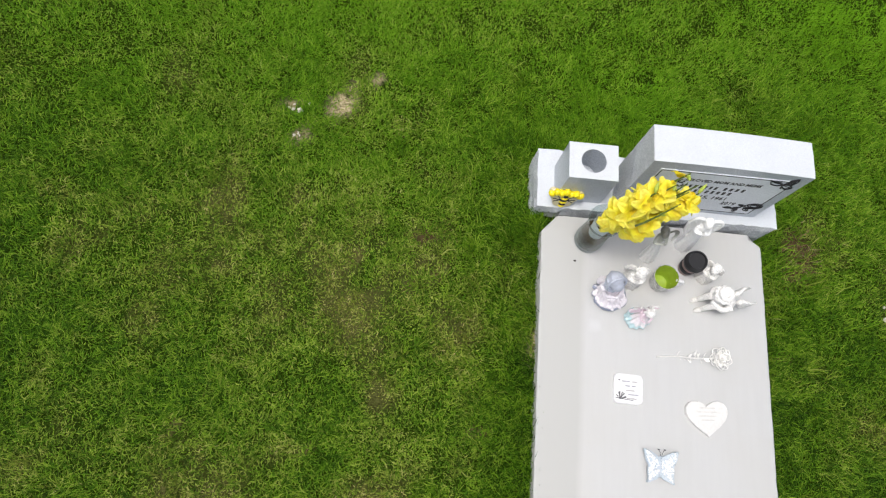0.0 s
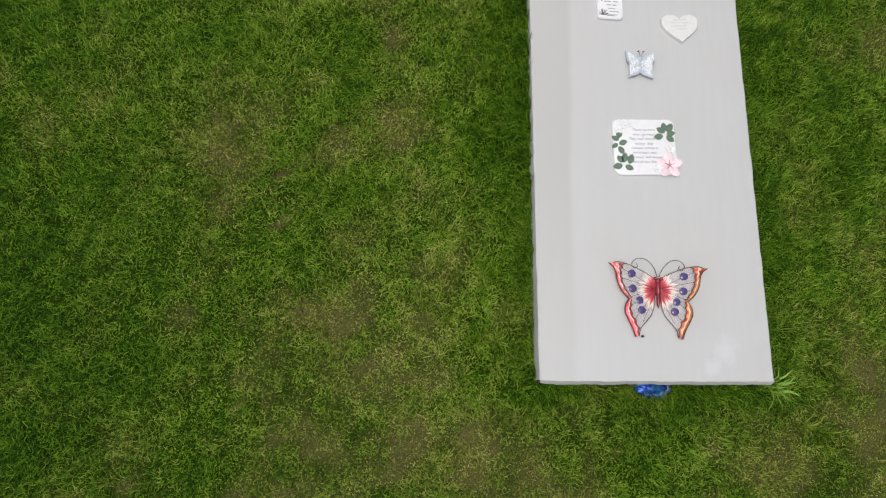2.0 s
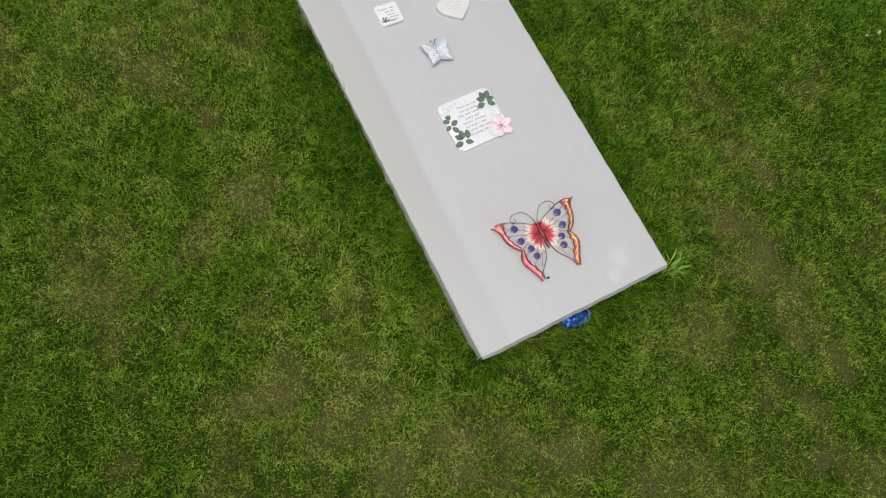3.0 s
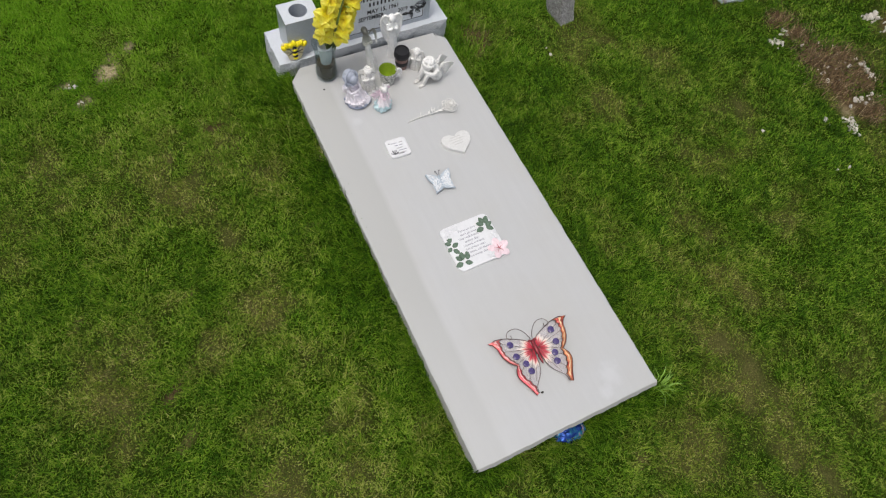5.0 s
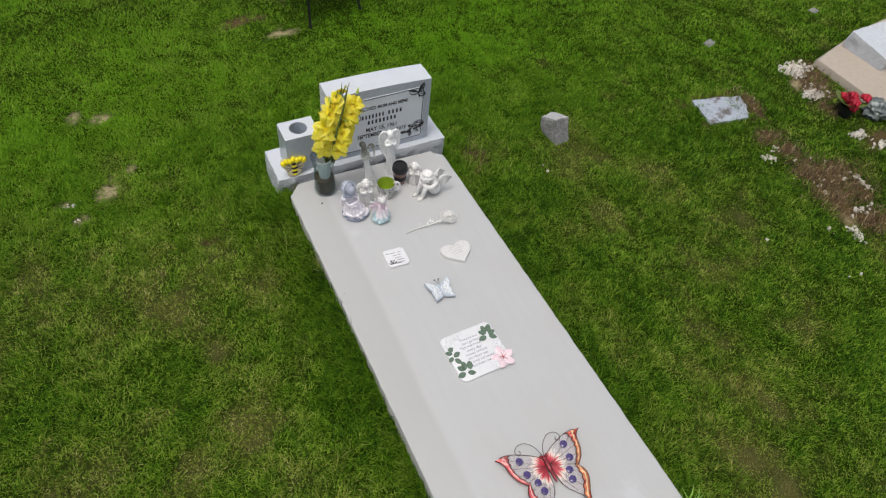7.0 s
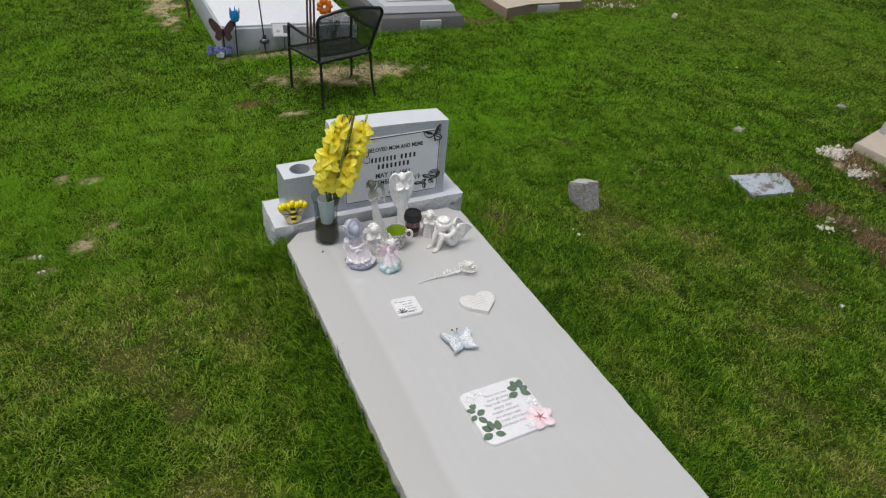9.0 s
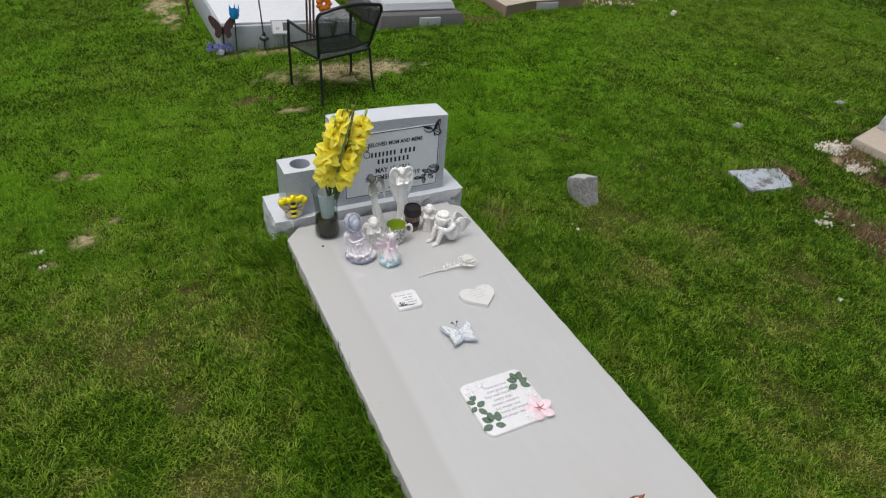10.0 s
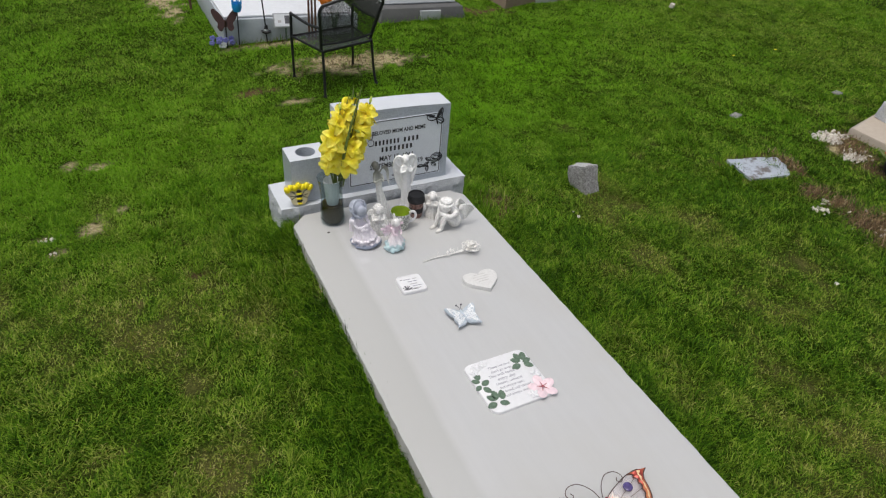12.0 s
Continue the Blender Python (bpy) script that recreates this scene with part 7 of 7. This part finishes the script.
def build_markers():
    stone_lump("corner_marker", (0.120, 0.150, 0.220), ROUGH_GREY, (1.440, 2.452, gzf(1.44, 2.46) + 0.036), (-23, 3, 8), "small rough grey granite corner marker leaning in the grass", "grave marker", 3, 0.085, cuts=8, top=MARKER_TOP)
    g = gzf(2.88, 2.27)
    f = thing("flat_marker", (0, 0, 0), "flat pale grey metal grave marker sunk in the lawn", "grave marker")
    bm = bmesh.new()
    corners = [(2.715, 2.425), (2.90, 2.395), (3.150, 2.345), (3.100, 2.215), (3.020, 2.105), (2.86, 2.120), (2.675, 2.150), (2.695, 2.29)]
    plate = []
    for (xa, ya), (xb, yb) in zip(corners, corners[1:] + corners[:1]):
        plate += [(xa + (xb - xa) * k / 6, ya + (yb - ya) * k / 6) for k in range(6)]
    prism(bm, [(x + 0.022 * noise.noise((x * 23, y * 23, 3)), y + 0.022 * noise.noise((x * 23, y * 23, 8))) for x, y in plate], g - 0.03, g + 0.014, 0.004, 1)
    part("plate", bm, FLAT_GREY, f)
    stone_lump("small_plate", (0.12, 0.07, 0.03), ROUGH_GREY, (3.46, 3.04, gzf(3.46, 3.04) - 0.002), (0, 0, 20), "small grey stone lying in the lawn", "stone", 5, 0.1, 3)
    stone_lump("small_plate", (0.10, 0.07, 0.03), ROUGH_GREY, (4.95, 3.18, gzf(4.95, 3.18) - 0.004), (0, 0, 10), "small grey stone lying in the lawn", "stone", 6, 0.1, 3)
    stone_lump("small_stone", (0.065, 0.05, 0.06), WHITE_STONE, (5.23, 5.80, gzf(5.23, 5.80) + 0.022), (8, 0, 30), "small white stone standing in the lawn", "stone", 8, 0.12, 3)


# the leaning marker's top: light from above put in as paler granite
MARKER_TOP = granite("lit_granite_top", (0.46, 0.46, 0.45), (0.32, 0.32, 0.31), (0.58, 0.58, 0.57), 0.8, relief=0.6)


def zinc():
    """Weathered plate: pale oxide under patches of washed-on soil."""
    m, t, b = mat("weathered_zinc", (0.40, 0.44, 0.50), 0.35, 0.1)
    v = coords(t)
    soil, fine = noise_tex(t, v, 7.5, 5, 0.7), noise_tex(t, v, 60, 4)
    c = ramp(t, fine, [(0.3, (0.34, 0.38, 0.44)), (0.7, (0.47, 0.51, 0.57))])
    c = mix(t, ramp(t, soil, [(0.54, (0, 0, 0)), (0.62, (0.9, 0.9, 0.9))]), c, (0.12, 0.10, 0.085))
    t.links.new(c, b.inputs["Base Color"])
    t.links.new(ramp(t, soil, [(0.52, (0.32, 0.32, 0.32)), (0.62, (0.95, 0.95, 0.95))]), b.inputs["Roughness"])
    bump(t, b, soil, 0.5, 0.02)
    return m


FLAT_GREY = zinc()


def build_tan_grave():
    g = thing("tan_grave", (0, 0, 0), "tan concrete grave border with a pillow marker on it", "grave")
    z = gzf(4.2, 2.2)
    bm = bmesh.new()
    prism(bm, [(4.17, 2.49), (4.20, 1.50), (6.3, 1.50), (6.3, 2.92), (4.95, 2.70)], z - 0.06, z + 0.075, 0.02, 2)
    part("slab", bm, TAN, g)
    m = rough_block(-0.34, 0.34, -0.20, 0.20, -0.05, 0.095, None, 0.012, smooth_faces=("top",))
    ob = part("pillow_marker", m, [PALE_GRANITE, GRANITE_ROCK, GRANITE_ROCK], g, "pale granite pillow marker with rough sides", angle=30)
    ob.matrix_local = pose(4.93, 2.385, z + 0.110, 7, 0, 4)
    # red flowers in a dark pot, with silver wrapping beside
    p = thing("red_flowers", (3.88, 1.90, gzf(3.88, 1.90)), "red artificial flowers with green leaves in a dark pot", "flowers")
    bm = bmesh.new()
    lathe(bm, [(0, 0), (0.055, 0), (0.07, 0.09), (0.062, 0.09), (0.05, 0.02), (0, 0.02)], 20)
    part("pot", bm, BLACK_PLASTIC, p)
    r = random.Random(4)
    for k in range(11):
        a, d = r.uniform(0, 6.3), r.uniform(0.0, 0.13)
        x, y, h = d * math.cos(a) - 0.01, d * math.sin(a), 0.15 + r.uniform(-0.04, 0.05)
        bm = bmesh.new()
        for q in range(9):
            b = q * 2.4
            rr = 0.010 + 0.0028 * q
            ell(bm, (x + rr * math.cos(b), y + rr * math.sin(b), h - 0.002 * q), (0.021, 0.013, 0.018), (20, 30, math.degrees(b)), 8, 6)
        part("bloom", bm, RED_CLOTH, p)
    for k in range(12):
        a = r.uniform(0, 6.3)
        leaf = leaf_part(p, 0.03 * math.cos(a), 0.03 * math.sin(a), math.degrees(a), r.uniform(0.08, 0.13), 0.10, LEAF_LIGHT)
        leaf.matrix_local = pose(0.03 * math.cos(a), 0.03 * math.sin(a), 0.09, 0, -30, math.degrees(a))
    bm = bmesh.new()
    bmesh.ops.create_icosphere(bm, subdivisions=4, radius=1.0)
    for v in bm.verts:
        n = noise.noise(v.co * 2.2) * 0.35 + noise.noise(v.co * 5) * 0.2
        v.co = Vector((v.co.x * 0.11, v.co.y * 0.09, v.co.z * 0.075)) * (1 + n)
    ob = part("foil_wrapping", bm, FOIL)
    ob.matrix_world = pose(4.13, 1.80, gzf(4.13, 1.80) + 0.055, 0, 0, 20)
    tagged(ob, "crumpled silvery wrapping lying by the red flowers", "wrapping")


def build_gravel():
    """White chips strewn over the bare earth."""
    r = random.Random(9)
    bm = bmesh.new()
    for cx, cy, rx, ry, n in ((3.94, 2.50, 0.080, 0.045, 230), (3.90, 2.42, 0.05, 0.04, 60), (3.80, 2.16, 0.060, 0.035, 80), (3.92, 2.20, 0.10, 0.07, 20), (3.78, 1.65, 0.055, 0.035, 36), (3.92, 1.50, 0.085, 0.030, 46), (2.83, 1.69, 0.035, 0.025, 18), (2.96, 1.74, 0.04, 0.02, 6), (3.34, 1.24, 0.022, 0.065, 26), (2.87, 0.92, 0.035, 0.050, 22),
                              (2.71, 0.99, 0.012, 0.012, 3), (3.12, 1.06, 0.08, 0.02, 14), (3.06, 1.40, 0.2, 0.2, 12), (4.6, 6.3, 0.6, 0.12, 40), (2.22, 1.09, 0.01, 0.01, 1), (2.50, 0.66, 0.01, 0.01, 1), (2.60, 0.65, 0.01, 0.01, 1), (1.19, 2.17, 0.01, 0.05, 2), (-1.64, 2.92, 0.03, 0.02, 4), (-1.62, 2.78, 0.03, 0.015, 3)):
        for k in range(int(n * 1.5)):
            x, y, s = r.gauss(cx, rx * 0.75), r.gauss(cy, ry * 0.75), r.choice((0.005, 0.008, 0.010, 0.014)) * r.uniform(0.8, 1.2)
            m = pose(x, y, gzf(x, y) + s * 0.3 + 0.006, r.uniform(0, 360), r.uniform(0, 360), r.uniform(0, 360)) @ Matrix.Diagonal((s * r.uniform(0.8, 1.4), s, s * r.uniform(0.5, 0.8), 1))
            chip = bmesh.ops.create_icosphere(bm, subdivisions=1, radius=1.0, matrix=m)
            for q in chip["verts"]:
                q.co += Vector((r.uniform(-s, s), r.uniform(-s, s), r.uniform(-s, s) * 0.6)) * 0.45
    tagged(part("white_gravel", bm, WHITE_STONE, angle=20), "scattered white gravel on bare soil", "gravel", kind="stuff")


def build_dandelions():
    for x, y in ((4.54, 4.13), (5.20, 4.17)):
        ob = thing("dandelion", (x, y, gzf(x, y)), "small yellow dandelion flowering in the lawn", "flower", "dandelions in the lawn")
        bm = bmesh.new()
        tube(bm, [(0, 0, 0), (0.004, 0, 0.05)], 0.0018, 6)
        part("stalk", bm, LIME_BLADE, ob)
        bm = bmesh.new()
        for k in range(24):
            a, tier = k * 2.4, 0.45 + 0.55 * (k % 3) / 2
            tube(bm, [(0.004, 0, 0.049), (0.004 + 0.013 * tier * math.cos(a), 0.013 * tier * math.sin(a), 0.058 - 0.004 * tier)], 0.003, 5, 0.0015, flat=0.4)
        part("flower_head", bm, BEE_YELLOW, ob)


def build_dry_grass():
    """Dry stalks and dead leaves on the earth patches."""
    xs, ys = [], []
    for cx, cy, rx, ry, n in ((3.02, 1.88, 0.13, 0.07, 240), (3.05, 1.71, 0.11, 0.09, 260), (3.02, 1.50, 0.12, 0.12, 380), (3.10, 1.38, 0.16, 0.15, 560), (3.25, 1.40, 0.14, 0.12, 320), (3.05, 1.22, 0.14, 0.13, 420), (3.24, 1.20, 0.12, 0.10, 260), (3.10, 0.95, 0.15, 0.09, 360), (2.90, 1.30, 0.12, 0.18, 160), (0.785, 2.42, 0.08, 0.10, 150),
                              (4.02, 2.38, 0.18, 0.2, 340), (3.90, 2.20, 0.16, 0.16, 300), (3.82, 1.98, 0.14, 0.1, 160), (3.16, 2.26, 0.07, 0.13, 260), (0.66, 4.91, 0.46, 0.18, 380), (0.15, 5.57, 0.4, 0.05, 110)):
        xs.append(rng.normal(cx, rx * 0.6, n))
        ys.append(rng.normal(cy, ry * 0.6, n))
    x, y = np.concatenate(xs), np.concatenate(ys)
    n = len(x)
    ob = blades(n, x, y, rng.uniform(0.03, 0.08, n), rng.uniform(0.002, 0.0045, n), rng.uniform(0.5, 1.45, n), rng.uniform(0, 6.3, n), "dry_grass", "dead brown grass and stalks on bare soil", sink=-0.004)
    ob.data.materials.clear()
    ob.data.materials.append(STRAW)


def straw():
    m, t, b = mat("dead_grass", (0.2, 0.14, 0.08), 0.8)
    rnd = t.nodes.new("ShaderNodeNewGeometry").outputs["Random Per Island"]
    t.links.new(ramp(t, rnd, [(0.0, (0.045, 0.024, 0.010)), (0.45, (0.125, 0.075, 0.030)), (0.85, (0.23, 0.155, 0.068)), (1.0, (0.44, 0.36, 0.22))]), b.inputs["Base Color"])
    return m


STRAW = straw()
GRASS_DENSITY = 14500

build_ground()
build_slab()
build_headstone()
build_figures()
build_vase()
build_cups()
build_bee()
build_plaque()
build_tile()
build_heart()
build_small_butterfly()
build_rose()
build_big_butterfly()
build_foil()
build_chair()
build_white_grave()
build_vault()
build_tan_vault()
build_garden_ornaments()
build_markers()
build_tan_grave()
build_gravel()
build_dandelions()
build_dry_grass()
build_edge_grass()
build_grass()
